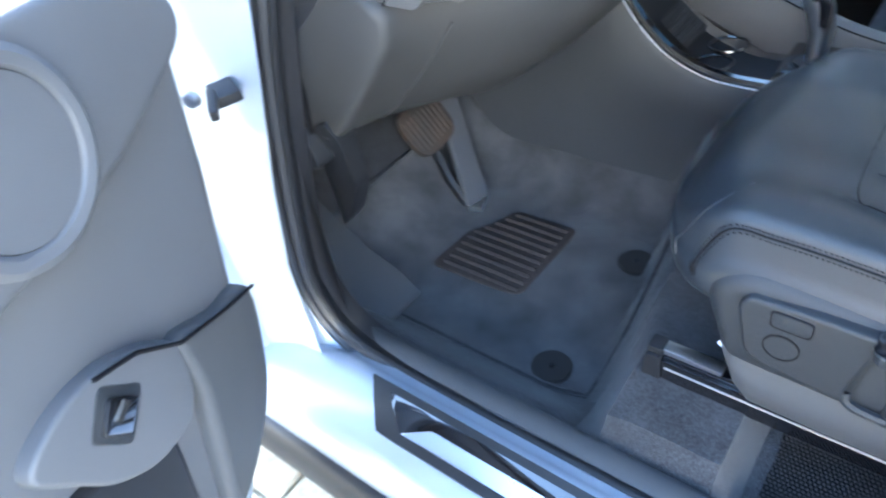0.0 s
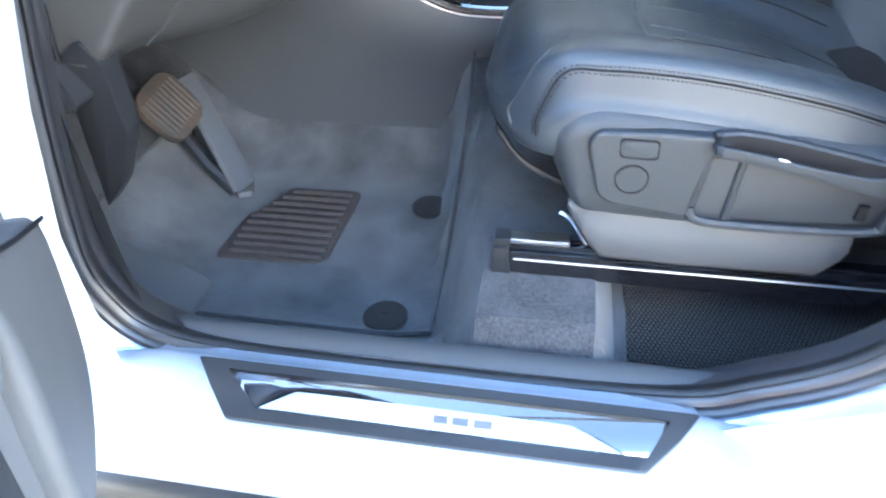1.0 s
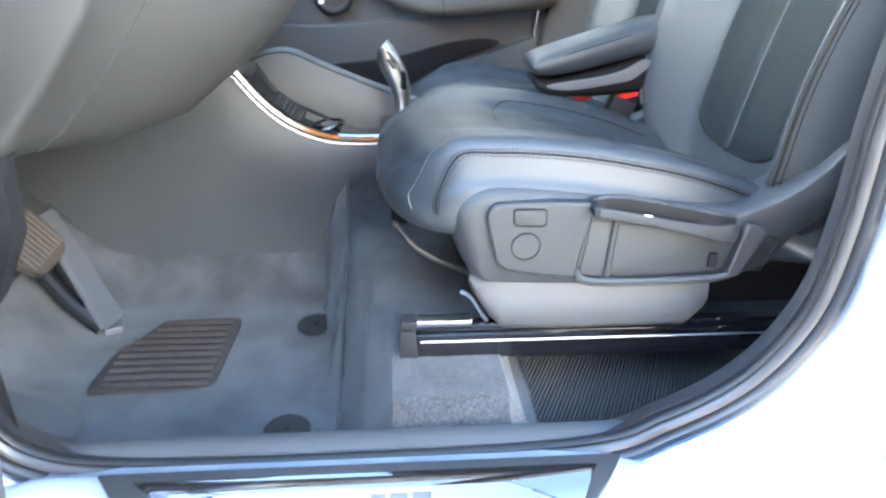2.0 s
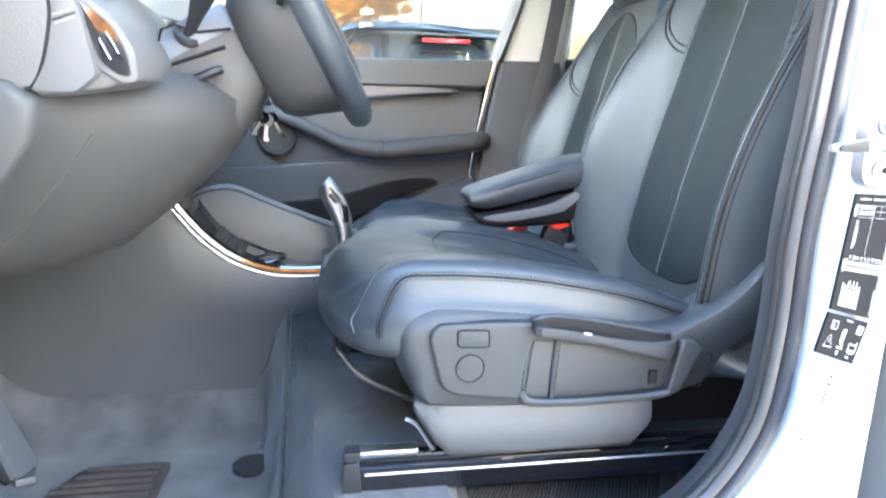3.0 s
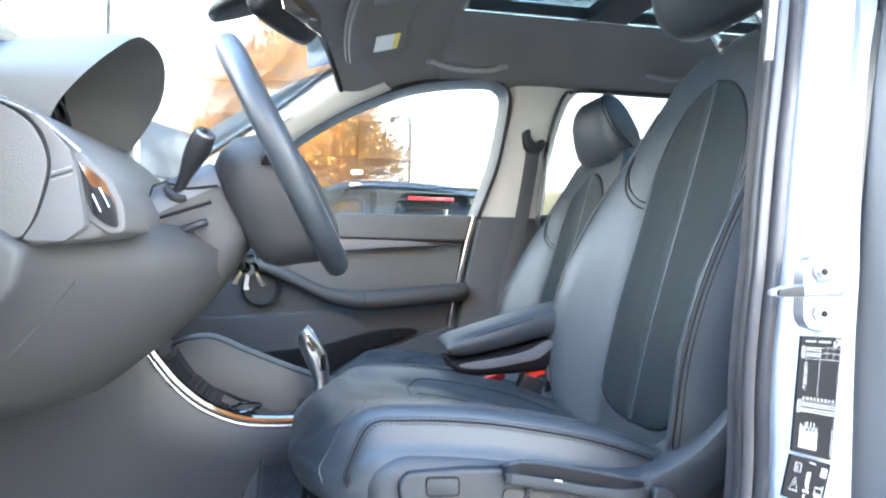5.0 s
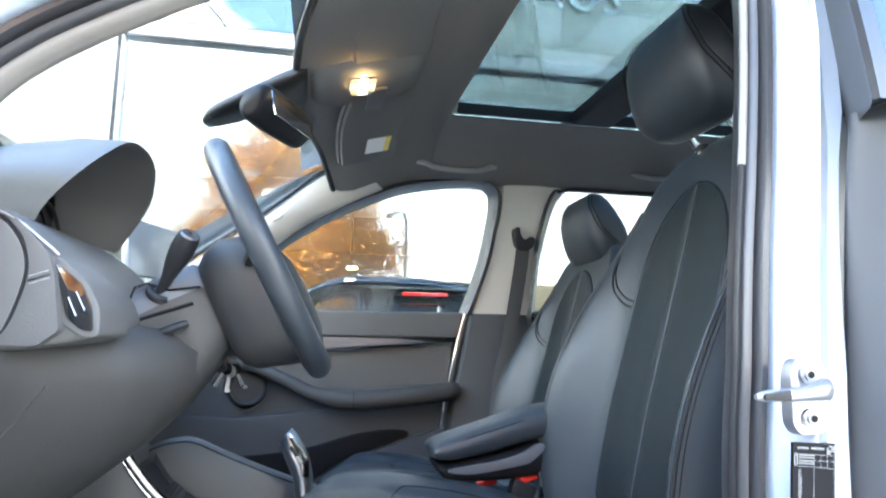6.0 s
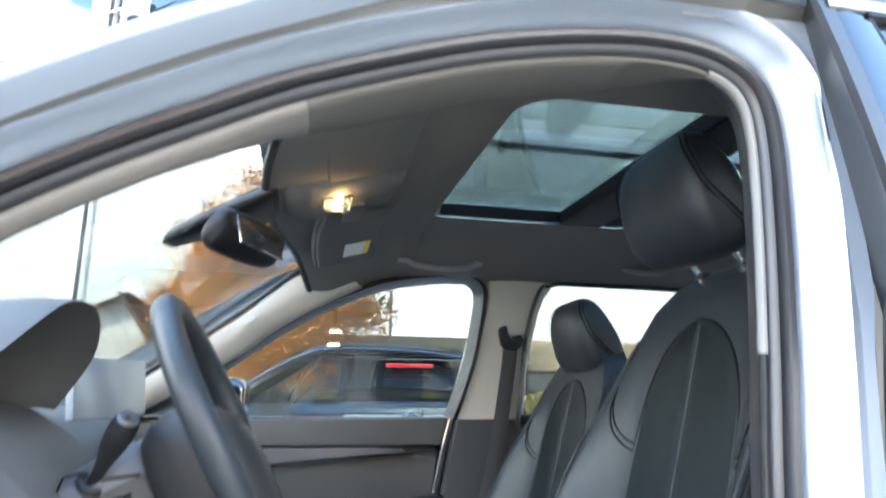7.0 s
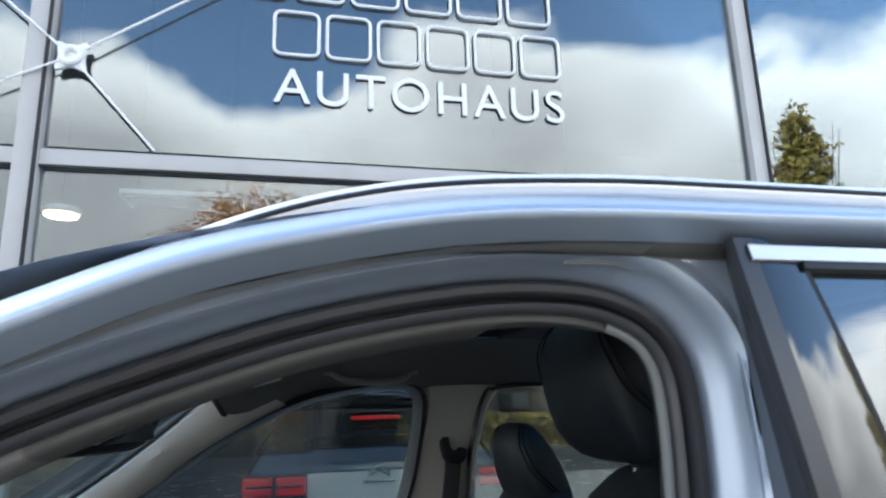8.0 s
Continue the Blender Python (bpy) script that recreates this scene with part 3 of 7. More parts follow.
def build_stickers():
    rnd = random.Random(4)
    def dashes(u0, u1, v, h, n, fill=0.75):
        w = (u1 - u0) / n
        return [(u0 + w * i, v, w * fill * rnd.uniform(0.75, 1.0), h) for i in range(n)]
    marks = dashes(0.10, 0.36, 0.034, 0.016, 6) + dashes(0.42, 0.74, 0.034, 0.016, 8)
    marks += [(0.79 + 0.05 * i, 0.016 + 0.018 * j, 0.04, 0.013) for i in range(4) for j in range(4) if rnd.random() > 0.25]
    for v in (0.092, 0.112, 0.138, 0.158):
        marks += dashes(0.13, 0.50, v, 0.012, 10)
    marks += [(0.02, 0.095, 0.022, 0.08), (0.075, 0.095, 0.022, 0.08), (0.03, 0.086, 0.06, 0.008), (0.03, 0.178, 0.06, 0.008)]
    marks += [(0.50, 0.09, 0.46, 0.003), (0.50, 0.135, 0.46, 0.003), (0.10, 0.188, 0.86, 0.003), (0.48, 0.09, 0.008, 0.42), (0.64, 0.09, 0.006, 0.10), (0.80, 0.09, 0.006, 0.10), (0.955, 0.02, 0.006, 0.96)]
    for i in range(22):
        marks += [(0.12, 0.22 + 0.011 * i, 0.03, 0.006), (0.165, 0.22 + 0.011 * i, 0.03 * rnd.random() + 0.01, 0.006)]
    marks += dashes(0.14, 0.96, 0.515, 0.020, 9, 0.55) + [(0.06, 0.545, 0.92, 0.003)]
    for v in (0.562, 0.582, 0.610, 0.630):
        marks += dashes(0.12, 0.97, v, 0.013, 18)
    marks += [(0.02, 0.56, 0.022, 0.085), (0.075, 0.56, 0.022, 0.085), (0.03, 0.550, 0.06, 0.008), (0.03, 0.648, 0.06, 0.008)]
    for i in range(11):
        marks += [(0.13 + 0.042 * i, 0.72 + 0.05 * rnd.random(), 0.022, 0.06), (0.13 + 0.042 * i, 0.80, 0.030, 0.15)]
    marks += [(0.92, 0.76 + 0.011 * i, 0.025, 0.006) for i in range(20)]
    sticker("tyre_pressure_label", [(0.960, 0.855), (1.008, 0.853), (0.999, 0.724), (0.952, 0.736)], "black", marks, "black tyre pressure label with white printing")
    marks = [(0.14, 0.14, 0.16, 0.02), (0.14, 0.14, 0.018, 0.20), (0.282, 0.14, 0.018, 0.20), (0.14, 0.33, 0.16, 0.02), (0.19, 0.20, 0.03, 0.10), (0.78, 0.12, 0.15, 0.20), (0.46, 0.06, 0.16, 0.03)]
    marks += [(0.10 + 0.010 * i, 0.76 - 0.030 * i, 0.012, 0.030) for i in range(10)] + [(0.21 + 0.010 * i, 0.48 + 0.030 * i, 0.012, 0.030) for i in range(10)] + [(0.10, 0.77, 0.22, 0.022), (0.20, 0.58, 0.016, 0.10)]
    marks += [(0.46 + 0.012 * i, 0.30 - 0.003 * i, 0.014, 0.28 + 0.02 * i) for i in range(8)] + [(0.44, 0.70, 0.16, 0.05), (0.47, 0.80, 0.05, 0.10), (0.44 + 0.014 * 3, 0.62, 0.10, 0.03)]
    marks += [(0.72, 0.56, 0.20, 0.03), (0.72, 0.56, 0.02, 0.22), (0.90, 0.50, 0.02, 0.28), (0.75, 0.70, 0.14, 0.10), (0.74, 0.86, 0.08, 0.05)]
    sticker("airbag_label", [(0.951, 0.733), (0.999, 0.720), (0.988, 0.674), (0.942, 0.690)], "black", marks, "black airbag warning label with white pictograms")
    marks = []
    for u, w, v0, n, st in ((0.16, 0.035, 0.06, 9, 0.034), (0.36, 0.060, 0.05, 9, 0.040), (0.57, 0.045, 0.08, 11, 0.032), (0.86, 0.03, 0.06, 7, 0.034), (0.22, 0.05, 0.55, 9, 0.036), (0.60, 0.035, 0.56, 8, 0.034)):
        for i in range(n):
            if rnd.random() > 0.12:
                marks.append((u, v0 + st * i, w * 1.7 * rnd.uniform(0.8, 1.0), st * 0.70))
    sticker("service_label", [(0.947, 0.678), (0.998, 0.662), (0.981, 0.560), (0.922, 0.582)], "white", marks, "white paper service label with printed bars")


def build_roof():
    # roof side and A-pillar, outside
    P = cr(ROOF_LINE, 5)
    rows = []
    for k, (h, dy) in enumerate(((-0.012, 0.035), (-0.001, 0.006), (0.002, 0.001), (0.006, 0.001), (0.012, 0.007), (0.018, 0.015), (0.023, 0.024),
                                 (0.027, 0.038), (0.029, 0.055), (0.030, 0.12))):
        rows.append([(p[0] - 0.35 * h * (1 - sstep(0.4, 0.9, p[0])), -0.010 + lean(p[1]) + dy, p[1] + h) for p in P])
    part("roof_side", sheet(rows), "paint", CAR, "pale silver painted roof side and windscreen pillar", sharp=60)
    # the same on the passenger's side
    rows = [[(p[0], 2 * CY - p[1], p[2]) for p in r] for r in rows]
    part("roof_side", sheet(rows), "paint", CAR, sharp=60)
    # roof skin with the opening of the sunroof left free
    def top(x, y):
        return lerp_table([(0.40, 1.505), (0.5, 1.540), (0.6, 1.566), (0.7, 1.586), (0.8, 1.598), (0.95, 1.608), (1.3, 1.610), (1.7, 1.597), (2.4, 1.52)], x) - 0.016 + 0.034 * (math.cos((y - CY) * 2.0) - 0.05)
    def skin(x0, x1, y0, y1):
        xs, ys = np.linspace(x0, x1, 10), np.linspace(y0, y1, 10)
        return sheet([[(x, y, top(x, y)) for y in ys] for x in xs])
    bm = skin(0.42, 0.80, 0.11, 1.63)
    for a in ((1.9, 2.4, 0.11, 1.63), (0.80, 1.9, 0.11, 0.41), (0.80, 1.9, 1.24, 1.63)):
        join(bm, skin(*a))
    part("roof_panel", bm, "paint", CAR, "pale silver roof panel")
    # roof rails
    for s in (0, 1):
        rp = [(0.53, 1.512), (0.60, 1.544), (0.66, 1.568), (0.723, 1.586), (0.80, 1.600), (0.908, 1.609), (1.086, 1.613), (1.6, 1.608), (2.1, 1.565)]
        q = [(x, 0.145 if not s else 2 * CY - 0.145, z) for x, z in cr(rp, 4)]
        rail = part("roof_rail", tube(q, lambda t: 0.004 + 0.009 * min(1, 12 * t, 12 * (1 - t)), 10, flat=1.1), "satin", CAR,
                    "satin silver roof rail")
        part("rail_groove", tube([(x, y - 0.012 if not s else y + 0.012, z + 0.004) for x, y, z in q[4:-2]], 0.0028, 6), "trim", rail)


def build_headliner():
    X = [0.0, 0.03, 0.08, 0.16, 0.25, 0.33, 0.40]       # from the screen's edge backwards
    def edge(y):
        return 0.425 + 0.10 * ((y - CY) / 0.65) ** 2
    def hz(d, y):
        side = abs(y - CY)
        front = 0.085 * (1 - sstep(0.0, 0.34, d))
        return 1.578 - front * (0.6 if y < 0.4 else 1.0) - (0.11 if y > CY else 0.02) * sstep(0.42, 0.74, side) ** 1.3
    ys = [0.19 + 0.0697 * i for i in range(21)]
    OX, OY0, OY1 = 0.832, 0.440, 1.205          # front and sides of the roof opening
    rows = []
    for d in X:
        f = d / X[-1]
        rows.append([(edge(y) + (OX - edge(y)) * f, y, hz(d, y)) for y in ys])
    rows.append([(OX + 0.004, y, hz(0.4, y) + 0.006) for y in ys])
    rows.append([(OX + 0.006, y, hz(0.4, y) + 0.030) for y in ys])
    bm = sheet(rows)
    def strip(x0, x1, ylist, lip):
        xs = np.linspace(x0, x1, 8)
        cols = [(y, 0.0) for y in ylist]
        if lip:
            e = ylist[-1] if lip > 0 else ylist[0]
            cols = cols + [(e + 0.002, 0.03)] if lip > 0 else [(e - 0.002, 0.03)] + cols
        return sheet([[(x, y, hz(0.4, y) + up) for y, up in cols] for x in xs])
    join(bm, strip(OX, 2.3, [0.19, 0.22, 0.25, 0.3, 0.35, 0.40, OY0], 1))
    join(bm, strip(OX, 2.3, [OY1, 1.25, 1.33, 1.38, 1.42, 1.47, 1.53, 1.585], -1))
    join(bm, strip(1.95, 2.3, [0.4, 0.6, 0.87, 1.1, 1.35], 0))
    # rounded corners of the opening
    for cy_, sg in ((OY0, 1), (OY1, -1)):
        r = 0.085 if sg > 0 else 0.03
        c = (OX + r, cy_ + sg * r)
        arc = [(c[0] - r * math.cos(a), c[1] - sg * r * math.sin(a)) for a in np.linspace(0, math.pi / 2, 9)]
        zz = hz(0.4, cy_) + 0.0012
        join(bm, sheet([[(OX, cy_, zz)] * 9, [(x, y, zz) for x, y in arc], [(x + 0.002, y + 0.002 * sg, zz + 0.03) for x, y in arc]]))
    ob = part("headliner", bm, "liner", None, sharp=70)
    tagged(ob, "light grey cloth headliner", "headliner")
    # rolled edge against the screen
    part("header_edge", tube([(edge(y) - 0.002, y, hz(0, y) + 0.004) for y in ys], 0.009, 8), "trim", ob, "black header edge")
    return ob


def build_sunroof():
    s = thing("sunroof", "panoramic glass sunroof with black frame", "sunroof", at=(0, 0, 0))
    z = 1.618
    def band(x0, x1, y0, y1, zb=0.035):
        return box(((x0 + x1) / 2, (y0 + y1) / 2, z - zb / 2), (x1 - x0, y1 - y0, zb), 0.004, 1)
    part("front_frame", band(0.80, 0.846, 0.42, 1.24, 0.014), "black", s, "black glass surround")
    part("side_frame", band(0.80, 1.95, 0.40, 0.444, 0.014), "black", s)
    part("side_frame", band(0.80, 1.95, 1.202, 1.25, 0.036), "black", s)
    part("cross_member", band(1.195, 1.315, 0.40, 1.24, 0.04), "black", s, "black cross member between the panes")
    part("rear_frame", band(1.90, 1.95, 0.42, 1.24), "trim", s)
    for x0, x1 in ((0.81, 1.21), (1.30, 1.93)):
        part("pane", box(((x0 + x1) / 2, 0.825, z + 0.006), (x1 - x0, 0.85, 0.006), 0.001, 1), "roof_glass", s, "tinted glass pane")
    part("trim_strip", box((1.37, 1.199, z - 0.040), (1.06, 0.004, 0.004), 0.001, 1), "chrome", s, "thin bright edge strip")


def glass_pane(name, rows, material, parent, label=""):
    ob = part(name, sheet(rows), material, parent, label)
    ob.visible_shadow = False
    return ob


def build_windscreen():
    rows = []
    for t in np.linspace(0, 1, 7):
        rows.append([(0.425 + 0.10 * ((y - CY) / 0.65) ** 2 - t * (0.86 - 0.12 * ((y - CY) / 0.65) ** 2), y,
                      1.515 - 0.53 * t ** 0.92) for y in np.linspace(0.14, 1.60, 11)])
    glass_pane("windscreen", rows, "window", CAR, "clear laminated windscreen")


def build_far_side():
    """Passenger's side: pillars, window frames and panes."""
    # windscreen pillar trim
    a = cr([(-0.25, 0.93), (-0.05, 1.06), (0.12, 1.18), (0.295, 1.305), (0.39, 1.380), (0.475, 1.452), (0.56, 1.500)], 4)
    b = cr([(-0.10, 0.93), (0.08, 1.05), (0.22, 1.14), (0.353, 1.226), (0.44, 1.292), (0.564, 1.366), (0.69, 1.43)], 4)
    rows = []
    for p, q in zip(a, b):
        row = []
        for t in (0, 0.08, 0.3, 0.55, 0.8, 0.95, 1.0):
            m = p * (1 - t) + q * t
            row.append((m[0], 1.535 + 0.05 * t - 0.022 * math.sin(math.pi * t) + (0.05 if t in (0, 1) else 0) - 0.10 * (m[1] - 1.2),
                        m[1]))
        rows.append(row)
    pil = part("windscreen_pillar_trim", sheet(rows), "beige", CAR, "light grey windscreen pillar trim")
    part("airbag_badge", slab(round_poly([(0.345, 1.300), (0.375, 1.318), (0.372, 1.332), (0.342, 1.314)], 0.006), 1.515, 1.525, 0.001),
         "beige", pil)
    part("screen_edge", tube([(p[0] - 0.006, 1.545 - 0.10 * (p[1] - 1.2), p[1] + 0.004) for p in a], 0.006, 8), "trim", CAR)
    # centre pillar trim, light above the belt and dark below
    def pillar(zs, wide):
        rows = []
        for z in zs:
            x0, x1 = lerp_table(wide[0], z), lerp_table(wide[1], z)
            y = 1.615 - 0.09 * max(0, z - 0.95)
            rows.append([(x0 - 0.01, y + 0.10, z), (x0, y + 0.03, z), (x0 + 0.012, y + 0.006, z), (x0 + 0.04, y, z),
                         ((x0 + x1) / 2, y - 0.004, z), (x1 - 0.04, y, z), (x1 - 0.012, y + 0.008, z), (x1, y + 0.03, z),
                         (x1 + 0.01, y + 0.10, z)])
        return sheet(rows)
    wide = ([(0.45, 0.89), (0.6, 0.915), (0.8, 0.945), (1.04, 0.992), (1.2, 1.037), (1.38, 1.08), (1.46, 1.09), (1.5, 1.07),
             (1.54, 1.02)],
            [(0.45, 1.2), (1.04, 1.225), (1.2, 1.235), (1.36, 1.265), (1.45, 1.30), (1.5, 1.36), (1.54, 1.42)])
    part("pillar_trim", pillar([1.04, 1.1, 1.2, 1.3, 1.38, 1.43, 1.47, 1.5, 1.52, 1.54], wide), "beige", CAR,
         "light grey upper centre pillar trim")
    part("pillar_trim", pillar([0.30, 0.45, 0.55, 0.65, 0.7, 0.702, 0.8, 0.9, 1.038], wide), "door", CAR,
         "dark plastic lower centre pillar trim")
    # window frame of the front passenger door
    fr = cr([(-0.05, 1.03), (0.10, 1.055), (0.22, 1.128), (0.353, 1.222), (0.44, 1.284), (0.564, 1.358), (0.744, 1.435), (0.90, 1.466),
             (1.00, 1.474), (1.045, 1.462), (1.062, 1.42), (1.050, 1.32), (1.032, 1.22), (1.00, 1.12), (0.972, 1.042)], 4)
    rows = []
    for w, dy in ((-0.004, 0.05), (0.0, -0.01), (0.01, -0.03), (0.02, -0.02), (0.032, 0.0)):
        row = []
        for i, p in enumerate(fr):
            t = fr[min(i + 1, len(fr) - 1)] - fr[max(i - 1, 0)]
            t = t / np.linalg.norm(t)
            n = np.array((-t[1], t[0]))
            q = p + n * w
            row.append((q[0], 1.63 - 0.09 * max(0, q[1] - 0.95) + dy, q[1]))
        rows.append(row)
    part("window_frame", sheet(rows), "seal", CAR, "black window frame and seal", sharp=60)
    rows = [[(x, 1.66 - 0.12 * (z - 0.95), z) for x in (-0.2, 0.3, 0.7, 1.09)] for z in (0.95, 1.2, 1.5)]
    glass_pane("front_side_window", rows, "window", CAR, "clear passenger side window")
    # rear passenger side
    fr = cr([(1.215, 1.0), (1.209, 1.04), (1.222, 1.18), (1.232, 1.30), (1.272, 1.44), (1.325, 1.482), (1.45, 1.488), (1.7, 1.488),
             (1.95, 1.46), (2.1, 1.36)], 4)
    rows = [[(p[0] + w, 1.62 - 0.09 * max(0, p[1] - 0.95) + dy, p[1] + (w if p[0] > 1.3 else 0)) for p in fr]
            for w, dy in ((0.004, 0.05), (0.0, 0.0), (-0.01, -0.02), (-0.02, -0.01))]
    part("window_frame", sheet(rows), "seal", CAR, sharp=60)
    rows = [[(x, 1.655 - 0.12 * (z - 0.95), z) for x in (1.1, 1.5, 2.2)] for z in (0.95, 1.2, 1.5)]
    glass_pane("rear_side_window", rows, "window", CAR, "clear rear side window")
    part("rear_door_panel", sheet([[(x, 1.60 + 0.03 * math.sin(8 * z), z) for x in (1.18, 1.5, 1.9, 2.3)] for z in
                                   (0.4, 0.6, 0.7, 0.8, 0.9, 1.0, 1.03)]), "door", CAR, "dark rear door panel")
    part("door_cap", tube([(1.19, 1.62, 1.035), (1.6, 1.62, 1.04), (2.3, 1.62, 1.05)], 0.018, 8), "trim", CAR)
    # outside skin, so that the shell is closed
    part("outer_skin", sheet([[(x, y, z) for x in (-0.9, 0.3, 1.2, 2.6)] for y, z in
                              ((1.80, 0.2), (1.815, 0.5), (1.79, 0.8), (1.76, 1.0), (1.70, 1.03))]), "paint", CAR,
         "pale silver passenger side skin")
    part("rear_wall", sheet([[(2.35, y, z) for y in (0.05, 1.7)] for z in (0.2, 1.0)]), "trim", CAR, "dark load bay wall")
    part("rear_window", sheet([[(2.35 - 0.3 * t, y, 1.0 + 0.52 * t) for y in (0.15, 1.6)] for t in (0, 1)]), "dark_glass", CAR)
    rear = thing("rear_bench", "black leather rear seat bench", "seat")
    rows = [[(1.72 - 0.02 * math.cos(9 * y), y, 0.45), (1.66 - 0.02 * math.cos(9 * y), y, 0.60), (1.80, y, 0.66), (2.02, y, 0.62),
             (2.12, y, 0.85), (2.2, y, 1.05), (2.24, y, 1.12), (2.3, y, 1.10)] for y in np.linspace(0.22, 1.56, 14)]
    part("bench_cushion", sheet(rows), "leather", rear)


def build_near_rear_door():
    d = thing("rear_door", "closed pale silver rear door with dark window", "car door")
    def skin_y(z):
        return -0.045 + 0.02 * max(0, 0.98 - z) ** 2 + 0.292 * max(0, z - 0.95) ** 2
    part("door_skin", sheet([[(x, skin_y(z) - 0.003, z) for x in (1.118, 1.5, 2.1)] for z in (0.33, 0.45, 0.6, 0.8, 0.93, 0.98)]), "paint", d)
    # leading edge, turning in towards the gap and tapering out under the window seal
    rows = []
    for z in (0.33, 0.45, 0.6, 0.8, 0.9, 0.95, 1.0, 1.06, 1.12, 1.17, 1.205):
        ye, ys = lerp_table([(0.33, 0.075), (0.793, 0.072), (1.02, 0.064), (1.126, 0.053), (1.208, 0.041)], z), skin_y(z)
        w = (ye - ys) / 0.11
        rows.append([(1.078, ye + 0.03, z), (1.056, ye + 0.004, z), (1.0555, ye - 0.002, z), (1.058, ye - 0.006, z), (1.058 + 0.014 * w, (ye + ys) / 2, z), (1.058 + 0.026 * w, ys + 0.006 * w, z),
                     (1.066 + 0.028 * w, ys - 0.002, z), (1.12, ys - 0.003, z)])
    # dim reflections on the silver edge are put into its grey colour
    part("door_edge", sheet(rows), "shadededge", d, "rolled leading edge, dim reflections put into its grey colour")
    edge = [(1.022, 1.195), (1.022, 1.22), (1.022, 1.28), (1.022, 1.4), (1.023, 1.5), (1.025, 1.545)]
    post = [(1.120, 1.195), (1.115, 1.22), (1.106, 1.28), (1.094, 1.4), (1.086, 1.5), (1.083, 1.525)]
    E_, Q_ = cr(edge, 5), cr(post, 5)
    rows = [[(p[0] + 0.056, skin_y(p[1]) + 0.10, p[1]) for p in E_], [(p[0] + 0.014, skin_y(p[1]) + 0.024, p[1]) for p in E_], [(p[0] + 0.001, skin_y(p[1]) + 0.008, p[1]) for p in E_],
            [(p[0] + 0.002, skin_y(p[1]) - 0.001, p[1]) for p in E_], [(p[0] + 0.020, skin_y(p[1]) - 0.001, p[1]) for p in E_],
            [(p[0] + 0.022, skin_y(p[1]) + 0.006, p[1]) for p in E_]]
    # soft shade along the flank is put into the black seal colour
    part("frame_flank", sheet(rows[:3]), "seal", d, "window frame flank, its soft shade put into black")
    part("front_seal", sheet(rows[2:]), "seal", d, "black rubber edge seal")
    # added sheet that closes the gap and gives it its shade
    part("gap_backing", sheet([[(1.064, lip_y(z) - 0.022, z), (1.10, lip_y(z) + 0.008, z), (1.34, lip_y(z) + 0.013, z)] for z in (0.4, 0.7, 0.9, 1.05, 1.15, 1.24)]), "seal", d, "added black sheet for the shade in the door gap")
    rows = [[(p[0] + 0.022, skin_y(p[1]) + 0.002, p[1]) for p in E_],
            [((p[0] + q[0]) / 2, skin_y(p[1]) - 0.001, p[1]) for p, q in zip(E_, Q_)],
            [(q[0], skin_y(q[1]) + 0.001, q[1]) for q in Q_], [(q[0] + 0.003, skin_y(q[1]) + 0.012, q[1]) for q in Q_]]
    part("post_cover", sheet(rows), "gloss", d, "gloss black window post cover")
    part("post_seal", tube([(q[0] + 0.003, skin_y(q[1]) + 0.004, q[1]) for q in Q_], 0.004, 6), "trim", d)
    rows = [[(x, skin_y(z) + 0.006, z) for x in (1.06, 1.5, 2.1)] for z in np.linspace(0.95, 1.525, 6)]
    part("door_window", sheet(rows), "dark_glass", d, "dark privacy glass window")
    part("upper_frame", sheet([[(x, skin_y(z) + dy, z) for x in (1.083, 1.5, 2.1)] for z, dy in ((1.515, 0.010), (1.518, -0.003), (1.527, -0.003))]),
         "trim", d)
    # white cloud mirrored in the chrome is put into the satin's pale colour
    part("chrome_strip", sheet([[(x, 0.0 + skin_y(z) + dy, z) for x in (1.036, 1.2, 1.5, 2.1)] for z, dy in
                                ((1.5245, 0.004), (1.525, -0.004), (1.538, -0.004), (1.5385, 0.006))]), "satin", d,
         "chrome window strip, its cloud reflection put into a pale colour")
    part("hinge", box((1.11, -0.01, 1.13), (0.03, 0.03, 0.05), 0.006), "trim", d)


build_opening()
build_sill()
build_hinge_pillar()
build_b_pillar()
build_stickers()
build_roof()
HEADLINER = build_headliner()
build_sunroof()
build_windscreen()
build_far_side()
build_near_rear_door()


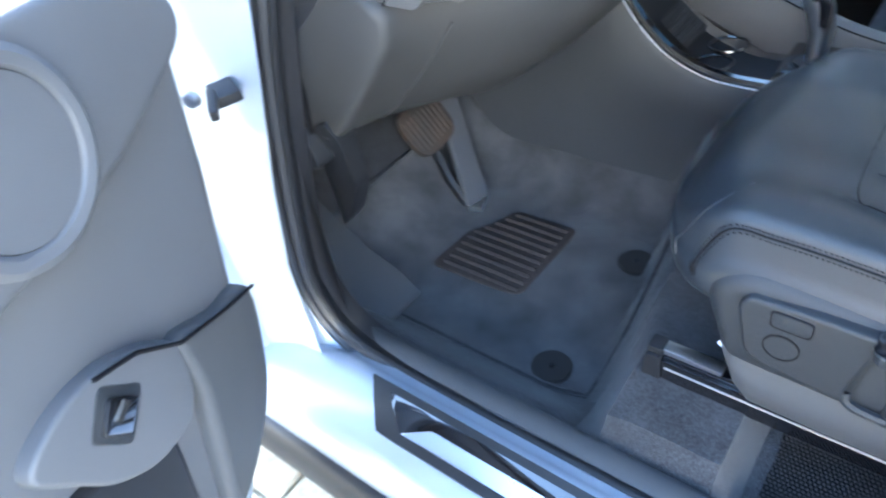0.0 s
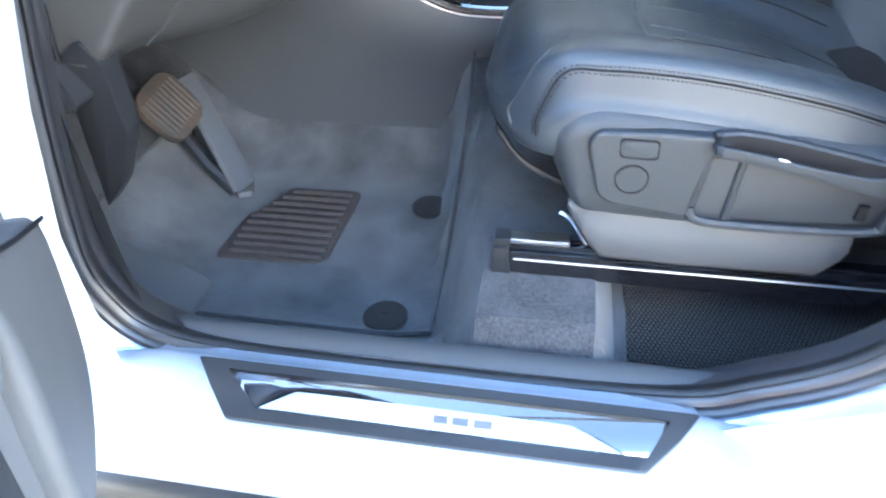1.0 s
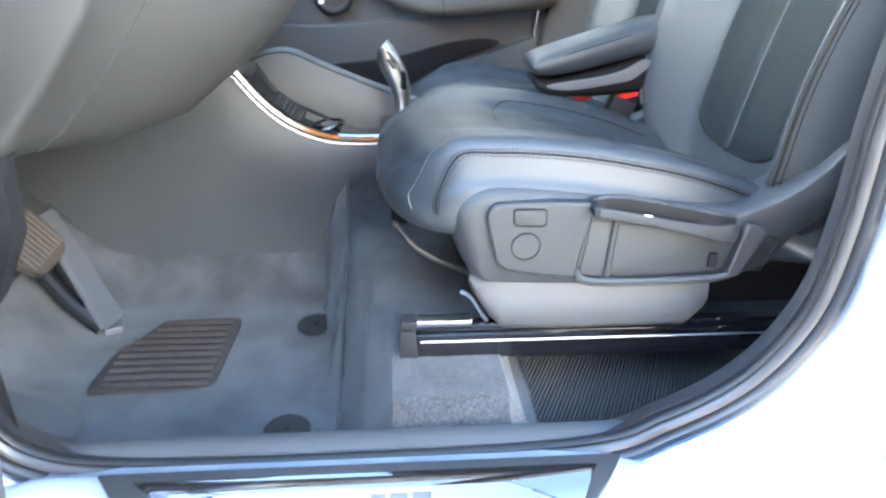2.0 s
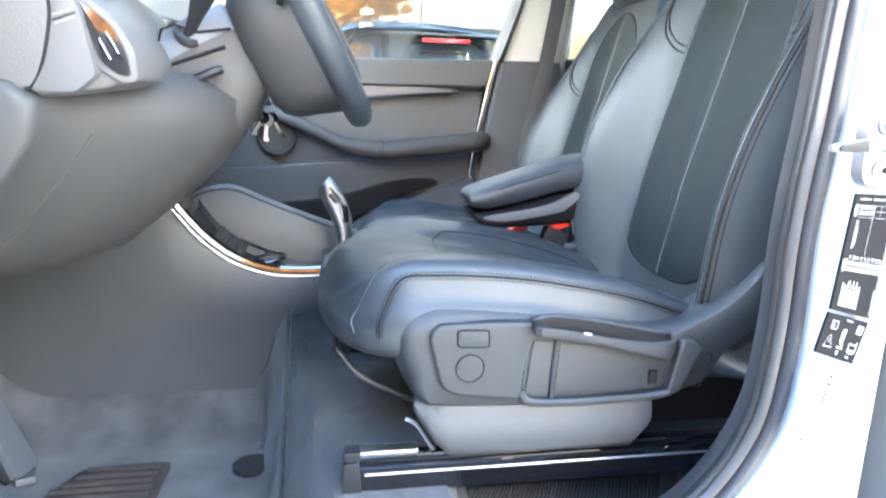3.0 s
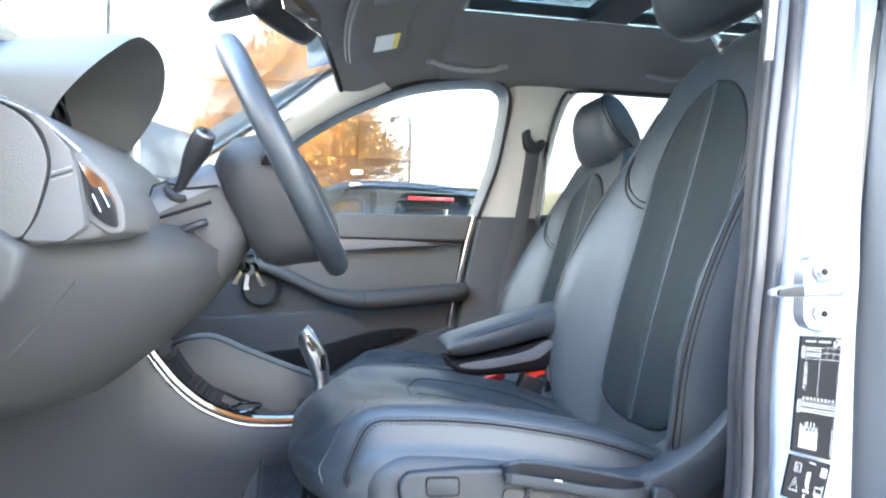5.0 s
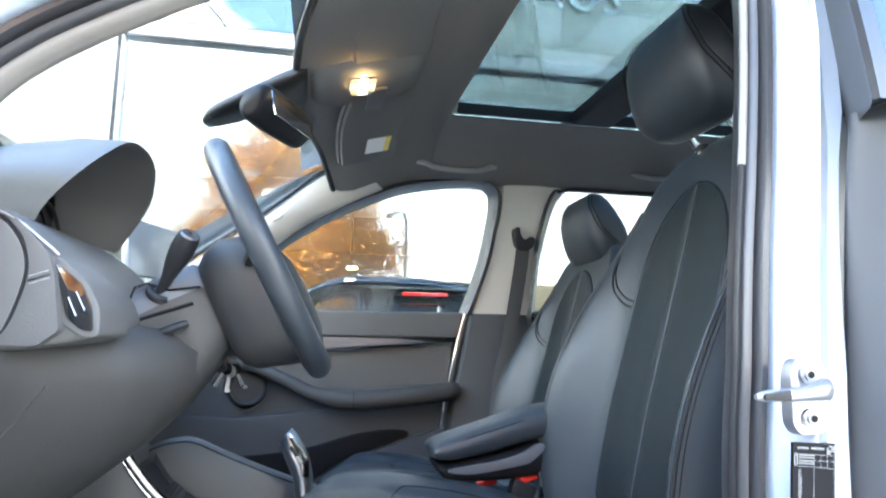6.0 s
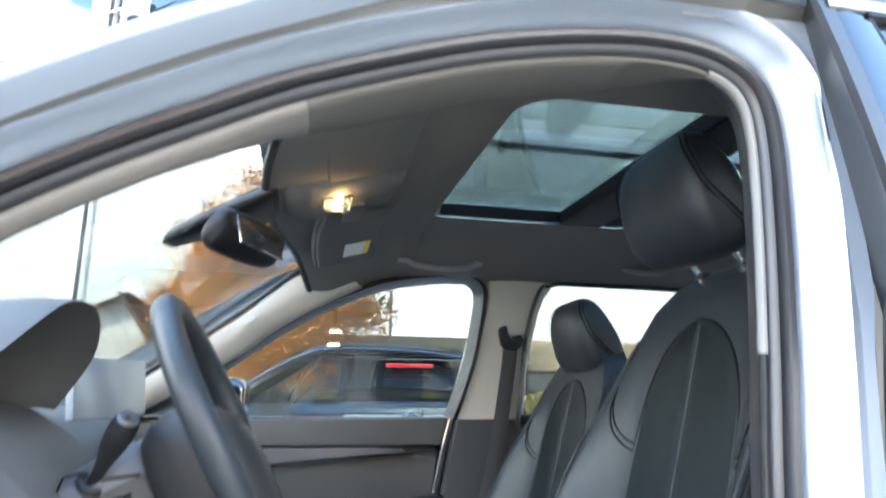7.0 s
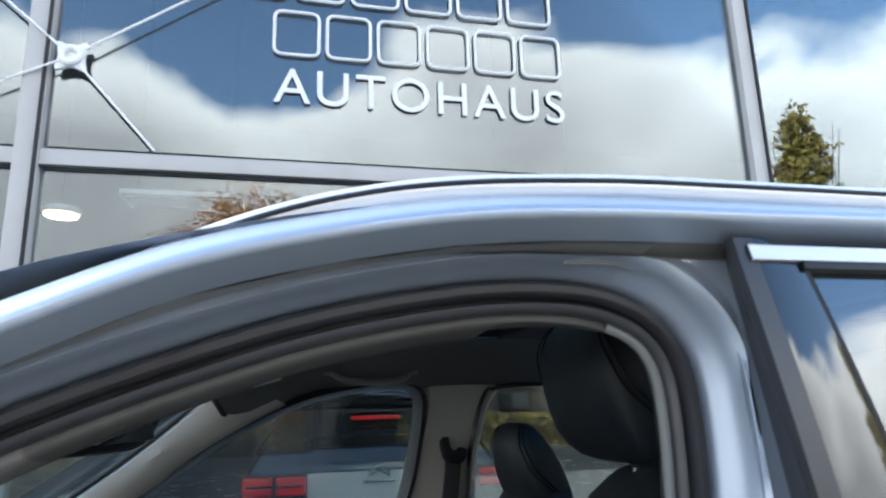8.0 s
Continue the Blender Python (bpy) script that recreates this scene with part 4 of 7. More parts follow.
# sill plate
def build_sill_plate():
    p = thing("sill_plate", "black sill plate with a brushed aluminium inlay", "sill plate")
    # local u along the sill, v across it outwards
    def to(u, v, h=0.0):
        t = np.array((0.055, 0.418)) * (1 - v) + np.array((-0.012, 0.3985)) * v
        return (u, t[0] - 0.28 * h, t[1] + 0.96 * h)
    def plate(outline, h0, h1, bev, name, material, label=""):
        bm = slab(outline, -h1, -h0, bev, to=lambda c: Vector(to(c.x, c.z, -c.y)))
        return part(name, bm, material, p, label)
    plate(round_poly([(0.128, 0.0), (0.712, 0.0), (0.690, 0.45), (0.655, 1.0), (0.185, 1.0), (0.155, 0.5)], 0.02), -0.01, 0.006, 0.003,
          "base", "trim", "black plastic base")
    plate(round_poly([(0.17, 0.17), (0.68, 0.17), (0.655, 0.80), (0.22, 0.80)], 0.02), 0.004, 0.0075, 0.001, "gloss_inlay", "gloss",
          "gloss black inlay")
    plate(round_poly([(0.262, 0.45), (0.575, 0.45), (0.605, 0.60), (0.632, 0.80), (0.222, 0.80)], 0.012), 0.006, 0.0095, 0.0015,
          "metal_inlay", "alu", "brushed aluminium inlay")
    for u0, w in ((0.425, 0.016), (0.446, 0.018), (0.470, 0.02)):
        plate([(u0, 0.55), (u0 + w, 0.55), (u0 + w, 0.68), (u0, 0.68)], 0.0085, 0.0100, 0, "mark", "grey")


build_sill_plate()


# ---------------------------------------------------------------- floor of the footwell
def floor_z(x, y):
    z = 0.255
    z += 0.10 * sstep(0.70, 0.84, y)                        # up to the tunnel
    z += 0.42 * sstep(-0.08, -0.55, x) ** 1.0                # toe board
    z += 0.17 * sstep(0.37, 0.44, x + 0.15 * (y - 0.3))       # step under the seat
    z += 0.10 * (1 - sstep(0.16, 0.28, y)) * (1 - sstep(0.35, 0.45, x))
    return z


def build_floor():
    xs = [-0.6 + 0.03 * i for i in range(64)]
    ys = [0.11, 0.14, 0.17, 0.2, 0.23, 0.27, 0.31, 0.36, 0.42, 0.5, 0.58, 0.66, 0.70, 0.73, 0.76, 0.79, 0.82, 0.86]
    def z(x, y):
        v = floor_z(x, y)
        if x > 0.60:
            v -= 0.075 * sstep(0.60, 0.64, x) * sstep(0.13, 0.17, y)
        if y < 0.15:
            v = min(v, 0.384)          # tucked under the sill trim
        return v + 0.0025 * noise.noise(Vector((x * 30, y * 30, 0)))
    ob = tagged(part("carpet", sheet([[(x, y, z(x, y)) for y in ys] for x in xs]), "carpet"), "dark grey carpet of the footwell", "carpet")
    # sill side wall of the footwell
    part("sill_trim", sheet([[(x, y, zz) for x in (-0.05, 0.06, 0.15, 0.4, 0.7, 0.8, 0.95)] for y, zz in
                             ((0.098, 0.392), (0.102, 0.402), (0.112, 0.406), (0.132, 0.405), (0.140, 0.398), (0.143, 0.28))]), "door", ob,
         "scuffed black sill trim")
    part("kick_panel", sheet([[(x, y, zz) for zz in (0.25, 0.4, 0.55, 0.70, 0.82)] for x, y in
                              ((0.02, 0.12), (-0.02, 0.15), (-0.10, 0.185), (-0.3, 0.20), (-0.6, 0.20))]), "door", ob, "dark grey kick panel")
    part("foot_rest", slab(round_poly([(-0.13, 0.36), (-0.05, 0.33), (0.0, 0.29), (-0.03, 0.28), (-0.28, 0.40), (-0.27, 0.46)], 0.02), 0.20,
                           0.31, 0.01), "door", ob, "dark foot rest")
    part("pillar_foot_trim", slab(round_poly([(0.000, 0.744), (0.036, 0.768), (0.049, 0.735), (0.030, 0.640), (-0.027, 0.545), (-0.070, 0.50)], 0.008), 0.0, 0.03, 0.003,
                                  to=lambda v: Vector((v.x, v.y + 0.166 + 0.25 * (0.755 - v.z), v.z))), "trim", ob, "black trim at the foot of the windscreen pillar")
    part("bulkhead", sheet([[(-0.55, y, zz) for y in (0.1, 1.7)] for zz in (0.2, 1.0)]), "trim", ob)
    # matting with studs below the seat
    verts, faces = [], []
    for i in range(62):
        for j in range(32):
            x, y = 0.650 + 0.0060 * i + 0.003 * (j % 2), 0.160 + 0.0060 * j
            z, k = floor_z(x, y) - 0.0705, len(verts)
            verts += [(x - 0.0021, y - 0.0021, z), (x + 0.0021, y - 0.0021, z), (x + 0.0021, y + 0.0021, z), (x - 0.0021, y + 0.0021, z), (x, y, z + 0.0035)]
            faces += [(k, k + 1, k + 4), (k + 1, k + 2, k + 4), (k + 2, k + 3, k + 4), (k + 3, k, k + 4)]
    me = bpy.data.meshes.new("studs")
    me.from_pydata(verts, [], faces)
    me.materials.append(M["rubber"])
    st = new("studs", me)
    st.parent = ob
    tagged(st, "fine studded black rubber matting", kind="stuff")
    part("matting", sheet([[(x, y, floor_z(x, y) - 0.0705) for y in np.linspace(0.15, 0.74, 8)] for x in np.linspace(0.64, 1.25, 8)]), "black", ob, "black rubber matting")
    part("screw", disc((0.655, 0.185, floor_z(0.66, 0.185) - 0.065), (0, -0.3, 1), 0.006, 0.004, 10), "trim", ob)
    # passenger's side floor
    part("far_floor", sheet([[(x, y, 0.26 + 0.4 * sstep(-0.1, -0.5, x)) for y in (0.84, 1.0, 1.3, 1.6)] for x in np.linspace(-0.6, 2.2, 12)]),
         "carpet", ob)
    return ob


def build_mat():
    o = thing("floor_mat", "dark grey velour floor mat with a ribbed brown heel pad", "floor mat")
    xs, ys = np.linspace(-0.24, 0.365, 26), np.linspace(0.26, 0.80, 23)
    rows = []
    for x in xs:
        ya = 0.26 + 0.07 * sstep(-0.02, -0.24, x) + 0.02 * sstep(0.3, 0.365, x)
        rows.append([(x, ya + (0.76 - ya) * (y - 0.26) / 0.5, floor_z(x, ya + (0.76 - ya) * (y - 0.26) / 0.5) + 0.009 +
                      0.002 * noise.noise(Vector((x * 9, y * 9, 1)))) for y in ys])
    part("mat_sheet", sheet(rows), "mat", o)
    rim = [r[0] for r in rows] + list(rows[-1]) + [r[-1] for r in reversed(rows)] + list(reversed(rows[0]))
    part("bound_edge", tube(rim, 0.005, 6, closed=True), "carpet", o, "bound edge")
    pad = [(0.013, 0.632), (0.156, 0.636), (0.158, 0.60), (0.150, 0.425), (0.13, 0.412), (-0.053, 0.405), (-0.055, 0.425), (-0.045, 0.526),
           (-0.02, 0.56), (0.0, 0.606)]
    hp = part("heel_pad", slab(round_poly(pad, 0.015), 0.003, -0.004, 0.001, to=lambda c: Vector((c.x, c.z, floor_z(c.x, c.z) + 0.011 + c.y))),
              "heel", o, "ribbed brown-grey rubber heel pad")
    for i in range(10):
        y = 0.424 + 0.0215 * i
        x0 = -0.047 if y < 0.53 else -0.047 + (y - 0.53) * 0.62
        part("rib", tube([(x0 + 0.012, y, floor_z(x0, y) + 0.0150), (0.05, y, floor_z(0.05, y) + 0.0165), (0.142, y, floor_z(0.14, y) + 0.0155)],
                         0.0050, 6), "heel", hp)
    for x, y in ((0.302, 0.605), (0.287, 0.30)):
        c = part("clip", disc((x, y, floor_z(x, y) + 0.012), (0, 0, 1), 0.036, 0.008, 28, 0.003), "rubber", o, "round dark rubber mat clip")
        part("clip_cap", disc((x, y, floor_z(x, y) + 0.0165), (0, 0, 1), 0.006, 0.003, 14), "trim", c)


def build_pedals():
    b = thing("brake_pedal", "ribbed black rubber brake pedal", "pedal")
    c = Vector((-0.195, 0.60, 0.448))
    ez = Vector((-0.80, 0.10, -0.58)).normalized()          # away from the driver's foot
    ex = Vector((0, 1, 0.1)).cross(ez).cross(ez).normalized() * -1
    R = Matrix((ex, ez.cross(ex), ez)).transposed()
    bm = slab(round_poly([(-0.062, -0.058), (0.062, -0.058), (0.060, 0.056), (-0.060, 0.056)], 0.042), 0.0, 0.016, 0.004,
              to=lambda v: c + R @ Vector((v.x, v.z, v.y - 0.02)))
    part("pad", bm, "pedal", b, "worn grey-brown rubber pad")
    for i in range(9):
        u = -0.048 + 0.012 * i
        part("rib", tube([c + R @ Vector((u, -0.036, -0.021)), c + R @ Vector((u, 0.038, -0.021))], 0.0030, 6), "pedal", b)
    part("arm", tube([c + R @ Vector((0, 0.0, 0)), c + Vector((-0.05, 0, 0.03)), c + Vector((-0.14, 0.0, 0.28))], 0.013, 8), "trim", b)
    a = thing("accelerator_pedal", "long grey accelerator pedal hinged at the floor", "pedal")
    pa, pb = Vector((-0.080, 0.612, 0.283)), Vector((-0.195, 0.690, 0.475))
    d = (pb - pa).normalized()
    sd = Vector((0.15, 1.0, -0.1)).normalized()
    n = d.cross(sd).normalized()
    if n.x < 0:
        n = -n
    bm = sheet([[pa + d * (u * (pb - pa).length) + sd * (w * v) + n * h for v, h in ((-1, -0.006), (-0.9, 0.004), (0, 0.007), (0.9, 0.004), (1, -0.006))]
                for u, w in ((-0.02, 0.026), (0.0, 0.034), (0.3, 0.032), (0.7, 0.029), (0.97, 0.027), (1.0, 0.020))])
    part("pad", bm, "grey", a)
    part("back_plate", tube([pa - n * 0.012, (pa + pb) / 2 - n * 0.03, pb - n * 0.012], 0.016, 8), "trim", a)
    part("lever_arm", tube([pa - sd * 0.020 - n * 0.012, pa + d * 0.07 - sd * 0.036 - n * 0.030, pa + d * 0.15 - sd * 0.040 - n * 0.045, pb - sd * 0.03 - n * 0.05], 0.014, 8), "trim", a, "dark lever arm")
    part("hinge", box(tuple(pa + Vector((0.0, 0, -0.008))), (0.03, 0.055, 0.014), 0.004, 2, (0, 0, 20)), "steel", a)


# ---------------------------------------------------------------- seats
CUSH_C = [(0.437, 0.636), (0.445, 0.657), (0.458, 0.680), (0.475, 0.699), (0.510, 0.717), (0.596, 0.719), (0.671, 0.711), (0.768, 0.690), (0.869, 0.652), (0.96, 0.615), (1.03, 0.595)]
CUSH_S = [(0.437, 0.634), (0.460, 0.662), (0.50, 0.701), (0.543, 0.724), (0.622, 0.723), (0.696, 0.716), (0.773, 0.703), (0.852, 0.686), (0.96, 0.645), (1.03, 0.61)]
CUSH_B = [(0.437, 0.628), (0.442, 0.622), (0.452, 0.618), (0.475, 0.615), (0.56, 0.612), (1.03, 0.56)]
HW = 0.262
BACK_F = [(0.58, 1.000), (0.66, 1.008), (0.706, 1.016), (0.807, 1.038), (0.911, 1.066), (1.019, 1.096), (1.109, 1.120), (1.181, 1.139), (1.228, 1.153),
          (1.28, 1.172), (1.31, 1.190), (1.33, 1.21)]
BACK_S = [(0.58, -0.05), (0.66, -0.08), (0.708, -0.094), (0.825, -0.112), (0.912, -0.106), (1.026, -0.074), (1.109, -0.036), (1.2, -0.006), (1.3, 0.0)]


def back_half(z):
    return lerp_table([(0.56, 0.19), (0.62, 0.235), (0.70, 0.258), (0.85, 0.265), (1.0, 0.258), (1.1, 0.243), (1.2, 0.215), (1.27, 0.175),
                       (1.31, 0.125), (1.33, 0.07)], z)


def back_front(z, v):
    """x of the backrest's front at height z and across at v (-1 to 1)."""
    a = abs(v)
    bol = 0.82 * lerp_table(BACK_S, z) * sstep(0.54, 0.96, a)
    roll = 0.040 * sstep(0.95, 1.0, a) ** 1.2
    return lerp_table(BACK_F, z) + bol + roll


def soft_table(tab, x, r=0.014):
    """A table read with its corners rounded off."""
    return sum(lerp_table(tab, x + r * k / 3) for k in (-3, -2, -1, 0, 1, 2, 3)) / 7


def seat_point(x, v):
    """A point on the cushion's skin: v from -1 (door side) to 1."""
    a = abs(v)
    zc, zs = soft_table(CUSH_C, x), soft_table(CUSH_S, x)
    z = zc + (zs - zc + 0.012) * sstep(0.45, 0.80, a) - 0.012 * (1 - sstep(0.0, 0.5, a)) * sstep(0.48, 0.6, x)
    z -= 0.055 * sstep(0.86, 1.0, a) ** 2 * (0.08 + 0.92 * sstep(0.437, 0.50, x))
    z -= 0.007 * (1 - sstep(0.53, 0.60, a)) * sstep(0.606, 0.630, x)
    z -= 0.033 * sstep(-0.35, 0.75, v) * sstep(0.43, 0.50, x)
    return z


def cush_half(x):
    """Half the cushion's width at x, rounded in plan at the front corners."""
    return HW * (0.22 + 0.78 * math.sqrt(1 - (1 - min(1, max(0, (x - 0.432) / 0.112))) ** 2.1))


def build_seat(name, label, cy, head, group):
    """A seat in its own frame: y from the seat's middle, x and z as in the driver's place."""
    s = thing(name, label, "car seat", group)
    P = lambda x, v, z: (x, v, z)
    # cushion
    xs = [0.437 + 0.123 * (k / 22) ** 1.5 for k in range(22)] + [0.56 + 0.0147 * k for k in range(33)]
    half = [0.12, 0.25, 0.36, 0.45, 0.51, 0.54, 0.57, 0.60, 0.65, 0.70, 0.75, 0.80, 0.84, 0.87, 0.90, 0.925, 0.945, 0.965, 0.985, 1.0]
    vs = [-h for h in reversed(half)] + [0.0] + half
    rows = []
    for x in xs:
        hw = cush_half(x)
        zb = soft_table(CUSH_B, x, 0.008)
        row = [P(x, hw * v, seat_point(x, v)) for v in vs]
        zlow = row[0][2]
        zfar = row[-1][2]
        side = ((0.0, 0.96), (0.12, 0.99), (0.3, 1.010), (0.55, 1.018), (0.8, 1.013))
        row = [P(x, -hw * w, zb + (zlow - zb) * u) for u, w in side] + row + [P(x, hw * w, zb + (zfar - zb) * u) for u, w in reversed(side)]
        rows.append(row)
    nose = [P(0.4330, p[1] * 0.92, 0.632 + (p[2] - 0.632) * 0.6) for p in rows[0]]
    tip = [P(0.4312, p[1] * 0.78, 0.632 + (p[2] - 0.632) * 0.2) for p in rows[0]]
    rows = [tip, nose] + rows
    bm = sheet(rows)
    f = [bm.verts.new(p) for p in rows[0]]
    bm.faces.new(f)
    bmesh.ops.remove_doubles(bm, verts=bm.verts, dist=0.0005)
    cush = part("cushion", bm, "leather", s, "black leather seat cushion", sharp=75)
    # stitched double seam along both sides, turning down at the front
    for sg in (-1, 1):
        def side_line(v, dx):
            down = [P(x + dx, sg * (cush_half(x + dx) * w + 0.0008), z) for x, w, z in ((0.511, 0.996, 0.630), (0.508, 1.014, 0.648), (0.510, 1.008, 0.670))]
            along = [P(x, sg * (cush_half(x) * v + 0.0012), seat_point(x, v * sg) + 0.0012) for x in (0.535 + dx, 0.58, 0.64, 0.70, 0.76, 0.82, 0.88, 0.94)]
            return cr(down + along, 6)
        part("seam", tube(side_line(0.936, 0.0), 0.0013, 5), "black", cush)
        bm = bmesh.new()
        for v, dx in ((0.930, -0.0034), (0.942, 0.0034)):
            q = side_line(v, dx)
            for i in range(len(q) - 1):
                n = max(1, int(np.linalg.norm(q[i + 1] - q[i]) / 0.0040))
                for t in range(n):
                    m = Vector(q[i] + (q[i + 1] - q[i]) * ((t + 0.5) / n))
                    d = Vector(q[i + 1] - q[i]).normalized() * 0.0013
                    tube([m - d, m + d], 0.0007, 4, bm=bm)
        tagged(part("stitching", bm, "stitch", cush), kind="stuff")
        def on_top(line):
            return tube([P(p[0], HW * p[1], seat_point(p[0], p[1]) + 0.0003) for p in cr(line, 6)], 0.0012, 5)
        part("cross_seam", on_top([(0.625, 0.0), (0.626, 0.25 * sg), (0.630, 0.45 * sg), (0.645, 0.57 * sg), (0.68, 0.62 * sg), (0.78, 0.64 * sg), (0.93, 0.65 * sg)]), "black", cush)
        part("pleat", on_top([(0.640, 0.24 * sg), (0.70, 0.25 * sg), (0.80, 0.26 * sg), (0.94, 0.26 * sg)]), "leather2", cush)
        part("front_seam", tube(cr([P(0.482, cush_half(0.482) * 1.004 * sg, 0.632), P(0.474, cush_half(0.474) * 1.016 * sg, 0.655), P(0.484, cush_half(0.484) * 0.95 * sg, seat_point(0.484, 0.95 * sg)), P(0.505, HW * 0.84 * sg, seat_point(0.505, 0.84 * sg)),
                                    P(0.535, HW * 0.66 * sg, seat_point(0.535, 0.66 * sg))], 6), 0.0015, 5), "leather", cush)
    # backrest
    zs = [0.565, 0.59, 0.62, 0.66, 0.70, 0.75, 0.80, 0.85, 0.90, 0.95, 1.0, 1.05, 1.1, 1.15, 1.2, 1.24, 1.27, 1.295, 1.312, 1.324, 1.330]
    va = [-1, -0.985, -0.97, -0.95, -0.9, -0.82, -0.72, -0.62, -0.5, -0.35, -0.18, 0, 0.18, 0.35, 0.5, 0.62, 0.72, 0.82, 0.9, 0.95, 0.97, 0.985, 1]
    rows = []
    for z in zs:
        hb = back_half(z)
        row = [P(back_front(z, v), hb * v, z) for v in va]
        xb = lerp_table([(0.56, 1.11), (0.8, 1.13), (1.0, 1.165), (1.2, 1.225), (1.31, 1.255), (1.33, 1.235)], z)
        xe = row[0][0]
        row += [P((xe + xb) / 2, hb * 1.01, z), P(xb - 0.02, hb * 0.97, z), P(xb, hb * 0.8, z), P(xb + 0.006, 0, z), P(xb, -hb * 0.8, z),
                P(xb - 0.02, -hb * 0.97, z), P((xe + xb) / 2, -hb * 1.01, z)]
        rows.append(row)
    bm = sheet(rows, close_u=True, cap=True)
    back = part("backrest", bm, "leather", s, "black leather backrest with side bolsters", sharp=75)
    # centre insert, arched at the top and bottom
    rows = []
    for t in [0.0, 0.003, 0.008, 0.016, 0.027, 0.042, 0.06, 0.085, 0.115] + [0.15 + 0.05 * k for k in range(12)] + [0.74, 0.78, 0.82, 0.86, 0.90, 0.93, 0.96, 0.98, 0.992, 1.0]:
        z = 0.645 + 0.595 * t
        w = 0.56 * max(0.00001, 1 - (1 - min(1, t / 0.12)) ** 3.0) ** 0.34 * (1 - 0.998 * min(1, max(0, (t - 0.72) / 0.28)) ** 2.6) ** 0.5
        rows.append([P(back_front(z, v * w) - 0.004 + 0.004 * abs(v) ** 8 + 0.004 * math.exp(-(v / 0.045) ** 2), back_half(z) * v * w, z) for v in np.linspace(-1, 1, 25)])
    part("back_panel", sheet(rows), "leather2", back, "darker perforated centre panel")
    rim = [r[0] for r in rows] + list(rows[-1]) + [r[-1] for r in reversed(rows)] + list(reversed(rows[0]))
    part("panel_seam", tube(rim, 0.0026, 5, closed=True), "stitch", back)
    part("centre_seam", tube([r[12] for r in rows], 0.0030, 6), "leather", back)
    for sg in (-1, 1):
        q = cr([P(back_front(z, 0.955) - 0.0005, sg * back_half(z) * 0.957, z) for z in (0.665, 0.70, 0.78, 0.86, 0.94, 1.02, 1.10, 1.17, 1.22)], 6)
        part("piping", tube(q, 0.0026, 6), "leather", back)
        part("seam", tube([(p[0] + 0.0035, p[1] + sg * 0.0045, p[2]) for p in q], 0.0018, 5), "black", back)
        bm = bmesh.new()
        for i in range(len(q) - 1):
            for t in (0.05, 0.38, 0.71):
                m = q[i] * (1 - t) + q[i + 1] * t
                d = Vector(q[i + 1] - q[i]).normalized() * 0.0018
                for ox, oy in ((0.0012, -0.0065), (0.0095, 0.0090)):
                    c = Vector((m[0] + ox, m[1] + sg * oy, m[2]))
                    tube([c - d, c + d], 0.0008, 4, bm=bm)
        tagged(part("stitching", bm, "stitch", back), kind="stuff")
        for o in (0.0, 0.012):
            part("shoulder_seam", tube(cr([P(back_front(z + o, v) - 0.001, sg * back_half(z) * v, z + o) for z, v in ((1.02, 0.56), (1.03, 0.66), (1.055, 0.76), (1.09, 0.84), (1.12, 0.88))], 6),
                                       0.0018, 5), "stitch", back)
    # headrest on two posts
    hx, hz = head
    rows = []
    for t, xf, xb, w in ((0, 1.120, 1.150, 0.5), (0.03, 1.104, 1.166, 0.76), (0.10, 1.088, 1.180, 0.92), (0.20, 1.073, 1.187, 1.0), (0.35, 1.061, 1.184, 1.0), (0.50, 1.054, 1.174, 1.0),
                         (0.65, 1.052, 1.156, 0.98), (0.78, 1.055, 1.138, 0.93), (0.88, 1.062, 1.124, 0.84), (0.95, 1.072, 1.112, 0.70), (0.985, 1.080, 1.104, 0.56), (1.0, 1.086, 1.098, 0.4)):
        z = 1.334 + 0.208 * t
        xc, th = (xf + xb) / 2, (xb - xf) / 2
        row = []
        for k in range(36):
            a = 2 * math.pi * k / 36
            ca, sa = math.cos(a), math.sin(a)
            row.append(P(xc + hx - th * math.copysign(abs(ca) ** 0.5, ca), 0.128 * w * math.copysign(abs(sa) ** 0.42, sa), z + hz))
        rows.append(row)
    h = part("headrest", sheet(rows, close_u=True, cap=True), "leather", s, "black leather headrest with side panels", sharp=80)
    for sg in (-1, 1):
        q = [Vector(rows[j][i if sg > 0 else 36 - i]) for j, i in ((10, 6), (9, 6), (8, 6), (7, 6), (6, 7), (5, 8), (4, 9), (3, 10), (2, 11))]
        q = [Vector(p) for p in cr([tuple(v) for v in q], 4)]
        part("seam", tube([v + Vector((-0.001, sg * 0.0005, 0)) for v in q], 0.0028, 5), "leather2", h)
        part("stitching", tube([v + Vector((-0.010, 0.0, -0.004)) for v in q], 0.0013, 5), "stitch", h)
        part("post", tube([P(1.205, 0.062 * sg, 1.28), P(1.19 + hx * 0.5, 0.062 * sg, 1.325 + hz * 0.5), P(1.14 + hx, 0.062 * sg, 1.38 + hz)], 0.0065, 10), "chrome", h, "chrome headrest post")
        part("post_collar", disc(P(1.205, 0.062 * sg, 1.325), (0, 0, 1), 0.016, 0.012, 16), "trim", h)
    # rails and what sits under the cushion
    for sg in (-1, 1):
        v = sg * 0.232
        r = part("rail", box(P(0.83, v, 0.440), (0.73, 0.030, 0.040), 0.004), "gloss", s, "black seat rail")
        part("upper_rail", box(P(0.83, v, 0.4665), (0.71, 0.018, 0.010), 0.003), "gloss", r)
